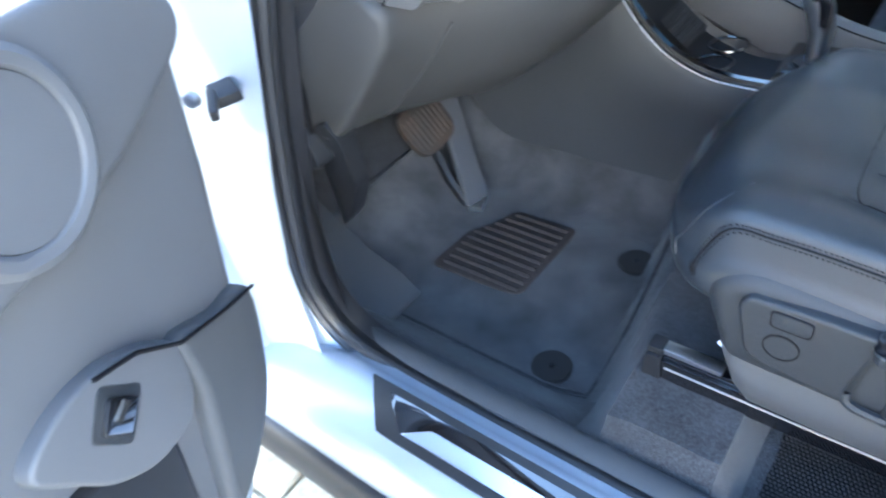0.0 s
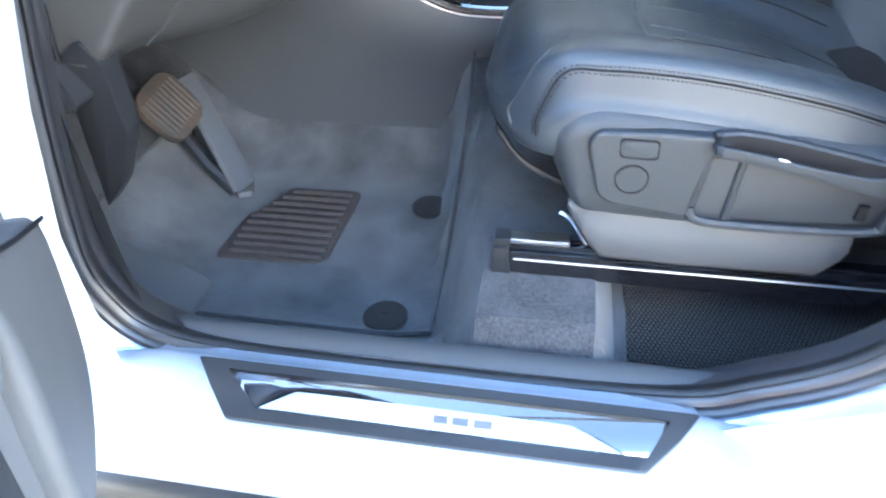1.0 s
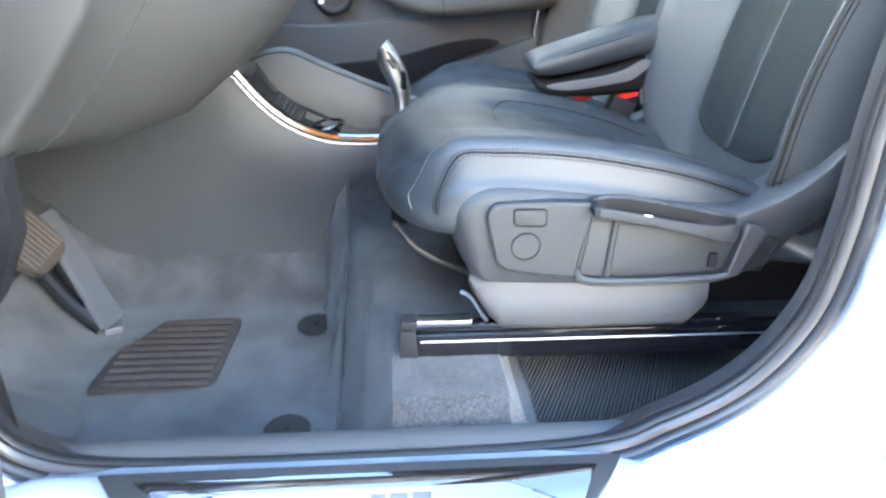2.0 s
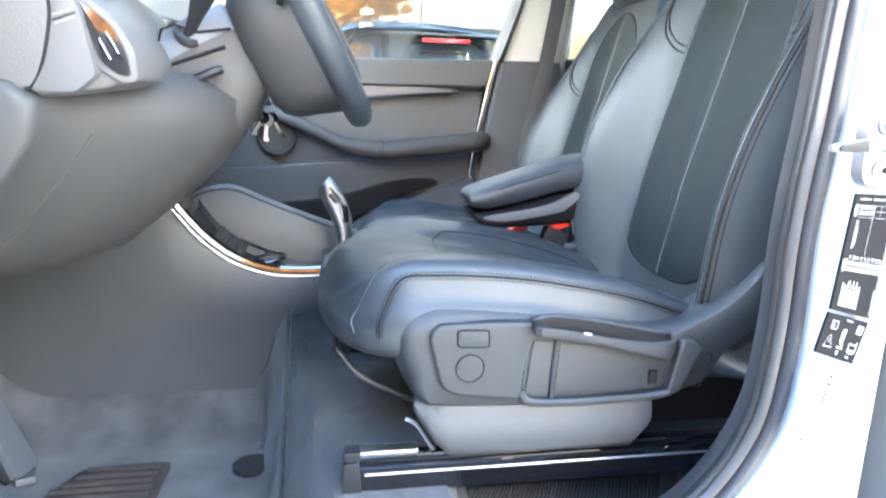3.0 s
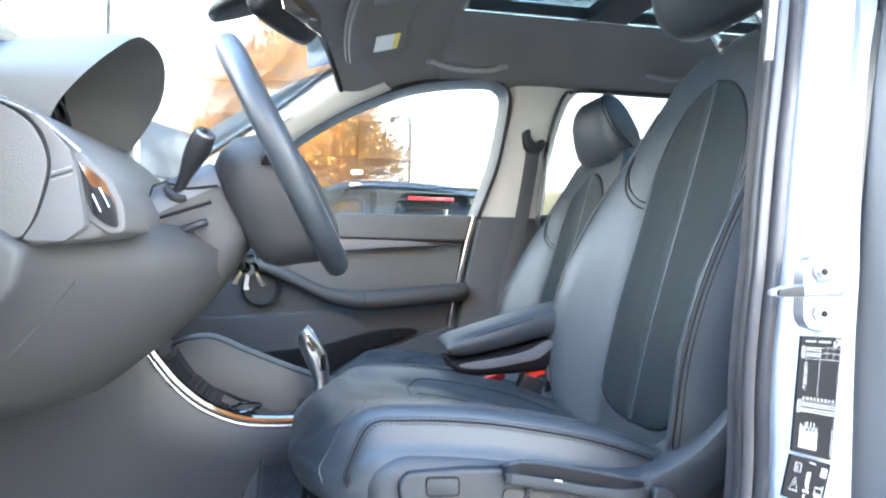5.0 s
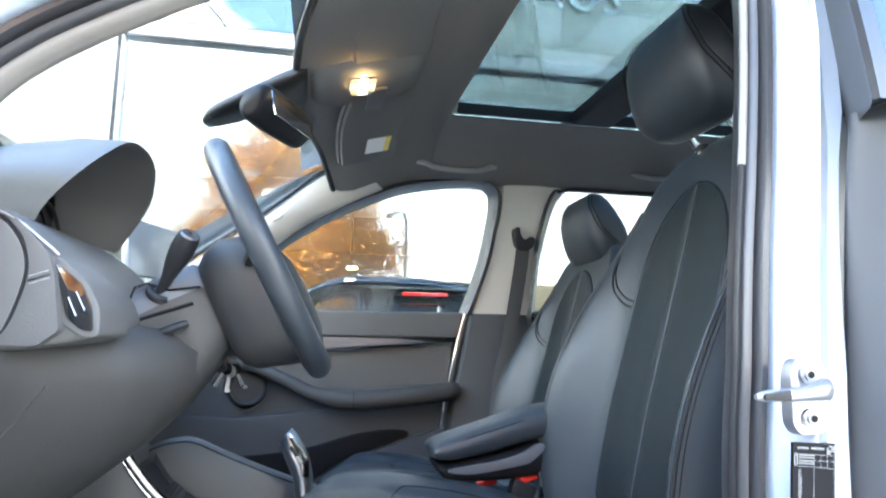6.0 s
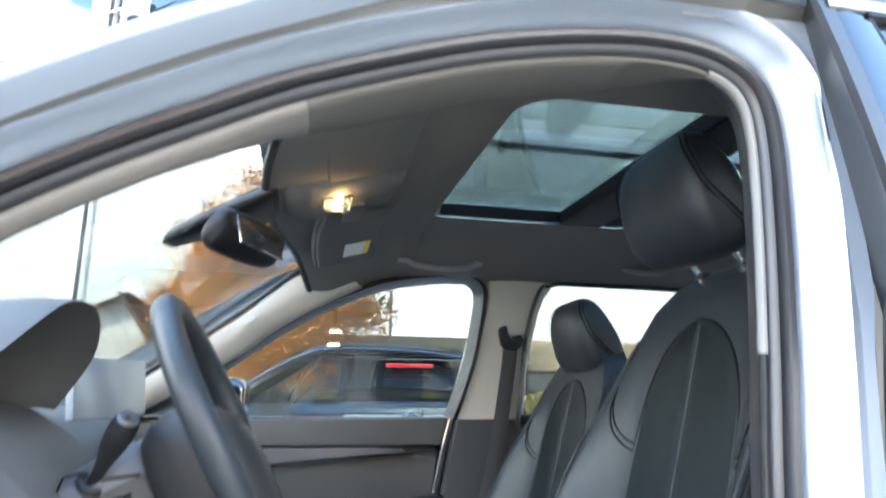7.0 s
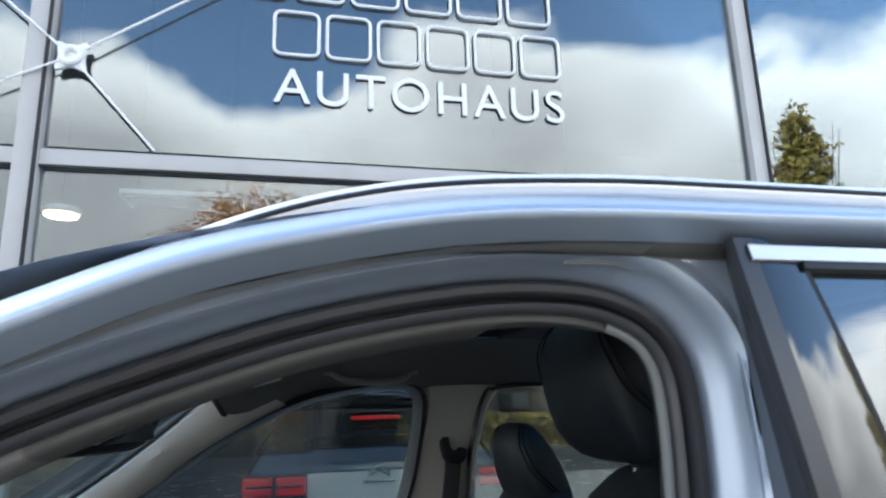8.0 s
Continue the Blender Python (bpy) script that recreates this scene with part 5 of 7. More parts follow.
        part("rail_foot", slab(round_poly([(0.462, 0.468), (0.482, 0.468), (0.486, 0.420), (0.560, 0.414), (0.560, 0.402), (0.460, 0.402)], 0.004), v - 0.019, v + 0.02, 0.001),
             "trim", r, "dark steel rail bracket")
        part("end_cap", box(P(0.474, v - 0.001, 0.4735), (0.022, 0.024, 0.012), 0.002), "trim", r)
        part("slide_end", box(P(0.522, v - 0.001, 0.4750), (0.078, 0.020, 0.009), 0.003), "alu", r, "bright slide end")
        part("slide_slot", box(P(0.530, v - 0.0125, 0.4700), (0.060, 0.002, 0.002), 0), "black", r)
        part("foot_plate", box(P(0.515, v - 0.020, 0.4045), (0.105, 0.030, 0.004), 0.001, 1), "steel", r)
        part("rail_stud", disc(P(0.735, v - 0.013, 0.4705), (0, -0.3, 1), 0.006, 0.004, 12, 0.001), "alu", r)
        part("rail_edge", tube([P(0.49, v - 0.0155, 0.449), P(1.15, v - 0.0155, 0.449)], 0.0016, 5), "steel", r)
    part("cross_tube", tube([P(0.60, -0.23, 0.50), P(0.60, 0.23, 0.50)], 0.014, 10), "gloss", s)
    # black pan and an added block keep the space below the cushion dark
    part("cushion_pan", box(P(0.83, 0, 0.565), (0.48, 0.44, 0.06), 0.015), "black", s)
    part("underseat_block", box(P(0.86, 0, 0.505), (0.44, 0.36, 0.09), 0.01), "black", s, "added black block that keeps light from under the seat")
    part("pull_bar", tube(cr([P(0.60, -0.17, 0.50), P(0.50, -0.165, 0.545), P(0.462, -0.15, 0.580), P(0.455, -0.12, 0.590), P(0.455, 0.12, 0.590), P(0.462, 0.15, 0.580), P(0.50, 0.165, 0.545)], 5),
                          0.005, 8), "trim", s, "adjuster pull bar")
    part("wire", tube(cr([P(0.545, -0.225, 0.515), P(0.560, -0.228, 0.507), P(0.580, -0.230, 0.475), P(0.595, -0.232, 0.460)], 5), 0.0028, 6), "alu", s, "bright cable stay")
    # side shield
    y0 = -0.281
    out = cr([(0.521, 0.640), (0.525, 0.660), (0.540, 0.677), (0.565, 0.687), (0.601, 0.689), (0.69, 0.681), (0.77, 0.670), (0.85, 0.658), (0.90, 0.655), (0.945, 0.671), (0.985, 0.702), (1.03, 0.75),
              (1.05, 0.735), (1.03, 0.66), (0.975, 0.61), (0.950, 0.575), (0.90, 0.556), (0.80, 0.548), (0.705, 0.543), (0.64, 0.545), (0.585, 0.548), (0.560, 0.553), (0.543, 0.575), (0.528, 0.61)], 4, closed=True)
    m = len(out)
    rows = []
    for k in range(9):
        a = math.pi / 2 * k / 8
        row = []
        for i, p in enumerate(out):
            t = np.array(out[(i + 2) % m]) - np.array(out[(i - 2) % m])
            n = np.array((t[1], -t[0])) / np.linalg.norm(t)
            w = (1 - 0.75 * sstep(0.84, 0.93, p[0])) * (1 - 0.65 * max(0, n[1] if p[1] < 0.58 else 0))
            row.append((p[0] + n[0] * 0.031 * w * (1 - math.cos(a)), -0.232 - 0.0425 * math.sin(a), p[1] + n[1] * 0.031 * w * (1 - math.cos(a))))
        rows.append(row)
    sh = part("side_shield", sheet([[(p[0], -0.21, p[2]) for p in rows[0]]] + rows, close_u=True, cap=True), "shield", s, "dark blue-grey plastic side shield", sharp=50)
    yp = y0 - 0.002
    part("button_panel", slab(round_poly([(0.5665, 0.650), (0.576, 0.6655), (0.644, 0.668), (0.709, 0.6655), (0.697, 0.636), (0.689, 0.593), (0.686, 0.561), (0.602, 0.572), (0.583, 0.583)], 0.010), yp, y0 + 0.02, 0.006, 4),
         "shield", sh)
    b = part("square_button", slab(round_poly([(0.603, 0.638), (0.641, 0.637), (0.640, 0.657), (0.602, 0.658)], 0.006), yp - 0.0012, yp + 0.006, 0.0008), "shield", sh, "blank square cover")
    part("gap", tube([(x, yp + 0.0002, z) for x, z in round_poly([(0.602, 0.637), (0.6425, 0.636), (0.6415, 0.6585), (0.601, 0.6595)], 0.006)], 0.0013, 5, closed=True), "black", b)
    b = part("round_button", disc((0.6185, yp + 0.002, 0.609), (0, 1, 0), 0.0170, 0.006, 32, 0.0008), "shield", sh, "blank round cover")
    part("gap", ring((0.6185, yp + 0.0002, 0.609), (0, 1, 0), 0.0180, 0.0013, 36, 5), "black", b)
    part("recess", slab(round_poly([(0.700, 0.640), (0.885, 0.618), (0.880, 0.566), (0.72, 0.557), (0.692, 0.558)], 0.008), y0 + 0.005, y0 + 0.02, 0.002), "shield", sh, "dark recessed panel")
    part("rib", tube([(0.7325, y0 + 0.0045, 0.640), (0.7295, y0 + 0.0045, 0.5875), (0.7285, y0 + 0.0045, 0.557)], 0.0048, 8), "shield", sh)
    part("lower_lip", tube(cr([(0.6885, y0 + 0.006, 0.572), (0.691, y0 + 0.003, 0.5635), (0.6975, y0 + 0.002, 0.5590), (0.712, y0 + 0.001, 0.5565), (0.760, y0, 0.5555), (0.81, y0, 0.5560), (0.855, y0, 0.5575), (0.882, y0, 0.5605), (0.896, y0, 0.566)], 6), 0.0058, 8), "shield", sh)
    part("rear_post", slab(round_poly([(0.884, 0.564), (0.902, 0.561), (0.930, 0.622), (0.916, 0.634), (0.899, 0.637)], 0.006), y0 - 0.006, y0 + 0.012, 0.006, 4), "shield", sh, "slanted shield post")
    # lever: an upright front face, a lip and a hollow grip along its top
    rows = []
    for x, zb, zm, zt, pull in ((0.6945, 0.657, 0.662, 0.667, 0.012), (0.6965, 0.6535, 0.6655, 0.672, 0.004), (0.702, 0.652, 0.667, 0.675, 0.0), (0.717, 0.6495, 0.6645, 0.6775, 0.0), (0.740, 0.6462, 0.6600, 0.6755, 0.0),
                                (0.765, 0.6415, 0.6550, 0.6715, 0.0), (0.795, 0.6345, 0.6485, 0.6655, 0.0), (0.825, 0.6270, 0.6435, 0.6590, 0.0), (0.848, 0.6205, 0.6405, 0.6540, 0.0), (0.868, 0.6150, 0.6415, 0.6495, 0.001), (0.879, 0.6145, 0.6410, 0.6470, 0.004), (0.886, 0.6200, 0.6385, 0.6440, 0.010)):
        f0 = y0 - 0.022 + pull
        rows.append([(x, y0 + 0.010, zb + 0.002), (x, f0 + 0.005, zb), (x, f0 + 0.0012, zb + 0.002), (x, f0, zb + 0.006), (x, f0 + 0.0004, zm - 0.0015), (x, f0 + 0.0022, zm), (x, f0 + 0.0042, zm - 0.0022),
                     (x, f0 + 0.0085, zm - 0.3 * (zm - zb)), (x, f0 + 0.0125, zm - 0.2 * (zm - zb)), (x, f0 + 0.0140, zt - 0.0025), (x, f0 + 0.0165, zt), (x, f0 + 0.021, zt - 0.0003), (x, y0 + 0.014, zt - 0.006)])
    lv = part("lever", sheet([r[9:] for r in rows]), "shield", sh, "height adjuster lever with a hollow grip", sharp=35)
    part("lever_face", sheet([r[:7] for r in rows]), "shield", lv, sharp=35)
    # shade in the hollow is put into the grip's black colour
    part("grip", sheet([r[6:10] for r in rows]), "black", lv, "hollow grip, its shade put into black", sharp=60)
    for k, e in ((0, "lever_end"), (-1, "lever_end")):
        bm = bmesh.new()
        bm.faces.new([bm.verts.new(q) for q in rows[k]])
        part(e, bm, "shield", lv)
    # thin glint on the lever, drawn as a small white bar
    part("lever_glint", box((0.762, y0 - 0.0200, 0.6556), (0.010, 0.0016, 0.0016), 0.0003, 1, (25, 12, 0)), "white", lv)
    part("slot", box((0.8660, y0 + 0.003, 0.583), (0.011, 0.006, 0.019), 0.001), "black", sh)
    part("cover_gap", tube([(x, y0 + 0.0058, z) for x, z in ((0.884, 0.5685), (0.9357, 0.5640), (0.9505, 0.6030), (0.9490, 0.6100), (0.9246, 0.6184), (0.9057, 0.6316))], 0.0013, 5), "black", sh)
    rows = []
    for x in (0.553, 0.558, 0.566, 0.58, 0.60, 0.68, 0.78, 0.85, 0.872, 0.878):
        zl = lerp_table([(0.545, 0.555), (0.56, 0.525), (0.592, 0.482), (0.615, 0.476), (0.85, 0.478), (0.868, 0.488), (0.878, 0.505)], x)
        dd = 0.022 * (1 - sstep(0.545, 0.59, x)) + 0.010 * sstep(0.86, 0.878, x)
        rows.append([(x, y0 + 0.06, 0.56), (x, y0 + 0.016 + dd, 0.555), (x, y0 + 0.010 + dd, (0.555 + zl) / 2 + 0.01), (x, y0 + 0.006 + dd, zl + 0.012), (x, y0 + 0.016 + dd, zl), (x, y0 + 0.06, zl + 0.004)])
    part("lower_trim", sheet(rows), "lowtrim", s, "grey plastic lower seat trim", sharp=60)
    part("backrest_bracket", slab(round_poly([(0.94, 0.665), (1.0, 0.70), (1.04, 0.76), (1.07, 0.76), (1.08, 0.66), (0.99, 0.60)], 0.015), -0.262, -0.22, 0.008), "shield", s)
    s.location = (0, cy, 0)
    return s


def build_console():
    c = thing("centre_console", "grey plastic centre console with chrome edged storage tray", "centre console")
    y = 0.79
    arc = cr([(0.150, 0.712), (0.161, 0.696), (0.202, 0.646), (0.255, 0.603), (0.319, 0.577), (0.38, 0.570), (0.47, 0.572), (0.60, 0.58)], 5)
    # side wall below the arc
    rows = []
    for p in arc:
        rows.append([(p[0] - 0.10 * 0, y + 0.004, p[1]), (p[0], y - 0.004, p[1] - 0.012), (p[0], y + 0.0, 0.50 + 0.2 * (p[1] - 0.57)), (p[0], y + 0.004, 0.45), (p[0], y + 0.012, 0.40), (p[0], y + 0.0, 0.33)])
    rows = [[(-0.60, y, 0.72), (-0.60, y - 0.01, 0.70), (-0.6, y, 0.55), (-0.6, y, 0.5), (-0.6, y, 0.45), (-0.6, y, 0.33)],
            [(0.02, y, 0.79), (0.02, y - 0.006, 0.77), (0.02, y, 0.58), (0.02, y, 0.48), (0.02, y + 0.01, 0.42), (0.02, y, 0.33)],
            [(0.13, y, 0.73), (0.13, y - 0.006, 0.715), (0.13, y, 0.55), (0.13, y, 0.46), (0.13, y + 0.012, 0.40), (0.13, y, 0.33)]] + rows
    rows.append([(1.35, y, 0.58), (1.35, y, 0.57), (1.35, y, 0.5), (1.35, y, 0.45), (1.35, y, 0.4), (1.35, y, 0.33)])
    part("side_panel", sheet(rows), "door", c, "dark grey plastic side panel", sharp=60)
    part("chrome_edge", tube([(p[0], y + 0.001, p[1] + 0.004) for p in arc[:-2]], 0.0017, 8), "alu", c, "chrome edge trim")
    part("gloss_edge", tube([(p[0] + 0.004, y + 0.010, p[1] + 0.012) for p in arc[:-2]], 0.009, 8), "gloss", c)
    # tray and far wall
    tray = cr([(0.165, 0.705), (0.205, 0.652), (0.255, 0.607), (0.32, 0.578), (0.40, 0.568), (0.62, 0.575)], 5)
    part("tray", sheet([[(p[0] + 0.006, yy, p[1] - dz) for p in tray] for yy, dz in ((0.80, 0.004), (0.815, 0.016), (0.95, 0.016), (0.958, 0.0))]), "trim", c, "black storage tray")
    part("ribbed_mat", sheet([[(p[0] + 0.012, yy, p[1] + 0.0 + 0.004 * (i % 2)) for i, p in enumerate(cr([(0.205, 0.652), (0.232, 0.628), (0.262, 0.605)], 8))] for yy in (0.83, 0.93)]), "rubber", c)
    top = cr([(0.07, 0.66), (0.10, 0.676), (0.169, 0.718), (0.215, 0.730), (0.252, 0.727), (0.313, 0.700), (0.438, 0.650), (0.56, 0.615), (0.8, 0.59)], 5)
    rows = [[(p[0], 0.955, p[1] - 0.11) for p in top], [(p[0], 0.958, p[1] - 0.012) for p in top], [(p[0], 0.966, p[1]) for p in top], [(p[0], 0.985, p[1] + 0.002) for p in top],
            [(p[0], 0.998, p[1] - 0.01) for p in top], [(p[0], 1.0, 0.34) for p in top]]
    part("knee_wall", sheet(rows), "dash", c, "padded dark far wall", sharp=60)
    part("knee_seam", tube([(p[0], 0.962, p[1] - 0.006) for p in top[8:-4]], 0.0018, 5), "stitch", c)
    part("front_bridge", sheet([[(x, yy, z + 0.006 * math.sin(math.pi * (yy - 0.79) / 0.2)) for yy in np.linspace(0.79, 0.985, 6)] for x, z in ((0.02, 0.80), (0.07, 0.765), (0.12, 0.735), (0.155, 0.715), (0.16, 0.69))]),
         "dash", c)
    part("top_plate", box((0.66, 0.88, 0.580), (0.46, 0.17, 0.02), 0.006), "gloss", c, "gloss black top plate")
    for yy in (0.845, 0.925):
        part("cup_rim", ring((0.32, yy, 0.580), (-0.1, 0, 1), 0.034, 0.003, 30, 6), "gloss", c)
    part("tunnel", box((0.95, 0.90, 0.45), (0.9, 0.2, 0.24), 0.02), "trim", c)


def build_selector():
    g = thing("gear_selector", "chrome and black gear selector lever on the console", "gear lever")
    rows = []
    for x, z, w, d in ((0.478, 0.585, 0.012, 0.014), (0.480, 0.625, 0.013, 0.016), (0.479, 0.66, 0.015, 0.017), (0.470, 0.69, 0.017, 0.019), (0.455, 0.72, 0.018, 0.019), (0.444, 0.742, 0.017, 0.016), (0.440, 0.752, 0.010, 0.010)):
        rows.append([(x + d * math.cos(a), 0.875 + w * math.sin(a), z + 0.012 * math.cos(a)) for a in (2 * math.pi * k / 14 for k in range(14))])
    part("handle", sheet(rows, close_u=True, cap=True), "alu", g, "satin chrome handle")
    part("grip_inlay", slab(round_poly([(0.446, 0.745), (0.452, 0.748), (0.487, 0.705), (0.489, 0.668), (0.476, 0.668), (0.470, 0.70)], 0.005), 0.8555, 0.866, 0.002), "gloss", g)
    part("button", slab(round_poly([(0.446, 0.728), (0.452, 0.732), (0.466, 0.712), (0.460, 0.708)], 0.003), 0.853, 0.86, 0.001), "trim", g)
    part("boot", disc((0.48, 0.875, 0.590), (0, 0, 1), 0.038, 0.02, 24, 0.006), "trim", g)


def build_armrest():
    a = thing("armrest", "black leather folding centre armrest", "armrest")
    y = 0.80
    def bar(top, bot, w, name, material, label=""):
        rows = []
        for (x, z1), (_, z0) in zip(cr(top, 5), cr(bot, 5)):
            h = (z1 - z0) / 2
            c = (z1 + z0) / 2
            rows.append([(x, y + w * math.copysign(abs(math.sin(t)) ** 0.55, math.sin(t)), c + h * math.copysign(abs(math.cos(t)) ** 0.6, math.cos(t))) for t in (2 * math.pi * k / 20 for k in range(20))])
        return part(name, sheet(rows, close_u=True, cap=True), material, a, label, sharp=70)
    bar([(0.725, 0.738), (0.735, 0.750), (0.77, 0.764), (0.85, 0.790), (0.94, 0.817), (1.06, 0.83)], [(0.725, 0.728), (0.735, 0.716), (0.77, 0.714), (0.85, 0.730), (0.94, 0.752), (1.06, 0.76)], 0.062, "pad", "leather", "leather pad")
    bar([(0.735, 0.708), (0.76, 0.710), (0.85, 0.728), (0.94, 0.750), (1.06, 0.758)], [(0.735, 0.698), (0.76, 0.676), (0.85, 0.674), (0.94, 0.682), (1.06, 0.69)], 0.058, "base", "black", "black plastic base")
    part("side_inlay", slab([tuple(p) for p in cr([(0.752, 0.700), (0.85, 0.716), (0.90, 0.730), (0.935, 0.748), (0.95, 0.742), (0.925, 0.718), (0.90, 0.708), (0.80, 0.692)], 4, closed=True)], y - 0.062, y - 0.05, 0.001), "grey", a, "grey inlay strip")
    part("seam", tube([(x, y - 0.058, z) for x, z in ((0.735, 0.738), (0.80, 0.762), (0.90, 0.792), (1.0, 0.812))], 0.0018, 5), "stitch", a)


def build_buckle(cy, cz, dx):
    b = thing("belt_buckle", "black seat belt buckle with a red button", "belt buckle", "seat belt buckles")
    part("case", box((0.0, 0, -0.035), (0.05, 0.030, 0.07), 0.008, 2, (0, 20, 0)), "trim", b)
    part("button", box((0.014, 0, 0.004), (0.046, 0.022, 0.014), 0.003, 2, (0, -18, 0)), "red", b, "red release button")
    part("stalk", tube([(-0.012, 0, -0.06), (-0.03, 0, -0.14)], 0.012, 8), "trim", b)
    b.location = (dx, cy, cz)


def build_belt():
    b = thing("seat_belt", "grey seat belt hanging from the passenger pillar", "seat belt")
    part("guide", slab([tuple(p) for p in cr([(1.125, 1.318), (1.145, 1.330), (1.150, 1.305), (1.165, 1.290), (1.185, 1.300), (1.200, 1.290), (1.190, 1.262), (1.165, 1.252), (1.135, 1.265)], 4, closed=True)], 1.545, 1.575, 0.005), "trim", b, "black belt guide")
    path = [(1.163, 1.572, 1.275), (1.155, 1.572, 1.2), (1.135, 1.578, 1.06), (1.115, 1.575, 0.95), (1.085, 1.560, 0.84), (1.06, 1.52, 0.74)]
    q = cr(path, 5)
    part("webbing", sheet([[(p[0] + u * 0.024, p[1] - 0.002 * (1 - u * u) - 0.006, p[2]) for p in q] for u in (-1, -0.5, 0, 0.5, 1)]), "fabric", b, "dark grey belt webbing")
    part("tongue", box((1.095, 1.53, 0.745), (0.05, 0.012, 0.02), 0.004, 2, (0, 25, 0)), "trim", b)


# ---------------------------------------------------------------- dashboard and steering
def build_dash():
    d = thing("dashboard", "dark grey soft plastic dashboard", "dashboard")
    prof = cr([(-0.46, 1.00), (-0.30, 1.05), (-0.10, 1.090), (0.04, 1.100), (0.12, 1.092), (0.175, 1.062), (0.212, 1.028), (0.243, 0.985), (0.251, 0.958), (0.240, 0.940), (0.195, 0.931),
               (0.158, 0.920), (0.160, 0.88), (0.152, 0.80), (0.125, 0.735), (0.08, 0.706), (0.0, 0.70), (-0.30, 0.72)], 4)
    near = cr([(-0.46, 1.00), (-0.30, 1.05), (-0.10, 1.090), (0.04, 1.100), (0.12, 1.092), (0.175, 1.062), (0.212, 1.028), (0.243, 0.985), (0.251, 0.958), (0.240, 0.940), (0.195, 0.931),
               (0.145, 0.920), (0.130, 0.88), (0.085, 0.83), (0.04, 0.80), (0.0, 0.79), (-0.10, 0.785), (-0.30, 0.78)], 4)
    ys = [0.204, 0.206, 0.212, 0.224, 0.26, 0.4, 0.6, 0.68, 0.78, 0.9, 1.2, 1.45, 1.56, 1.58]
    rows = []
    for y in ys:
        k = 0.955 if y == 0.204 else (0.98 if y == 0.206 else (0.994 if y == 0.212 else 1.0))
        dx = -0.06 * sstep(0.9, 1.5, y) - 0.10 * sstep(0.62, 0.76, y)
        rows.append([(-0.2 + (p[0] + 0.2) * k + dx, y, 0.93 + (p[1] - 0.93) * k - 0.03 * sstep(0.66, 0.8, y)) for p in (prof if y > 0.7 else near)])
    part("body", sheet(rows, cap=True), "dash", d, sharp=60)
    # instrument hood: a rounded shell with a slanted mouth
    lip = cr([(0.135, 0.335, 1.085), (0.150, 0.331, 1.112), (0.180, 0.334, 1.150), (0.203, 0.375, 1.192), (0.211, 0.43, 1.221), (0.213, 0.49, 1.233), (0.217, 0.545, 1.228), (0.214, 0.59, 1.203),
              (0.196, 0.628, 1.157), (0.150, 0.640, 1.085)], 4)
    mid = np.array((0.18, 0.487, 1.14))
    rows = []
    for f in (1.0, 0.75, 0.5, 0.3, 0.15, 0.05, 0.012):
        rows.append([(p[0] - 0.40 * f, 0.487 + (p[1] - 0.487) * (1 + 0.12 * f), 1.06 + (p[2] - 1.06) * (1 - 0.85 * f * f) + 0.004 * min(1, 12 * f)) for p in lip])
    rows.append([tuple(p) for p in lip])
    rows.append([tuple(mid + (p - mid) * np.array((1, 0.965, 0.965)) - np.array((0.004, 0, 0))) for p in lip])
    rows.append([tuple(mid + (p - mid) * np.array((0.6, 0.90, 0.90)) - np.array((0.06, 0, 0))) for p in lip])
    rows.append([tuple(mid + (p - mid) * np.array((0.3, 0.84, 0.84)) - np.array((0.125, 0, 0.005))) for p in lip])
    hood = part("instrument_hood", sheet(rows), "dash", d, "grained instrument hood", sharp=60)
    part("cluster_glass", sheet([[(0.075, 0.487 + v, 0.99), (0.058, 0.487 + v, 1.08), (0.048, 0.487 + v * 0.9, 1.22)] for v in (-0.15, -0.05, 0.05, 0.15)]), "gloss", hood, "dark instrument panel")
    for v in (-0.075, 0.075):
        part("dial", ring((0.068, 0.487 + v, 1.10), (1, 0, 0.12), 0.052, 0.003, 30, 6), "trim", hood)
    # end cap and light switch panel
    part("end_panel", slab([tuple(p) for p in cr([(-0.05, 1.06), (0.05, 1.085), (0.13, 1.078), (0.165, 1.062), (0.181, 1.043), (0.189, 1.020), (0.188, 0.997), (0.178, 0.960), (0.162, 0.936), (0.08, 0.935), (0.0, 0.94)], 4, closed=True)], 0.184, 0.212, 0.004), "dash", d, "dashboard end panel")
    part("end_pad", slab(round_poly([(0.120, 1.086), (0.168, 1.066), (0.184, 1.047), (0.192, 1.021), (0.191, 0.997), (0.181, 0.960), (0.166, 0.934), (0.206, 0.934), (0.226, 0.950), (0.217, 1.008), (0.210, 1.029), (0.190, 1.052), (0.165, 1.076)], 0.004), 0.186, 0.214, 0.005, 3), "dash", d, "stitched soft pad beside the end panel")
    part("pad_gap", tube(cr([(0.150, 0.1855, 1.072), (0.1665, 0.1855, 1.064), (0.1825, 0.1855, 1.045), (0.1905, 0.1855, 1.0205), (0.1895, 0.1855, 0.997), (0.1795, 0.1855, 0.960), (0.1645, 0.1855, 0.934)], 5), 0.0014, 5), "black", d)
    sw = part("switch_panel", slab(round_poly([(0.207, 1.030), (0.216, 1.029), (0.246, 1.002), (0.260, 0.975), (0.262, 0.945), (0.246, 0.942), (0.222, 0.958), (0.209, 1.008)], 0.008), 0.200, 0.31, 0.006, 3), "dash", d, "light switch panel")
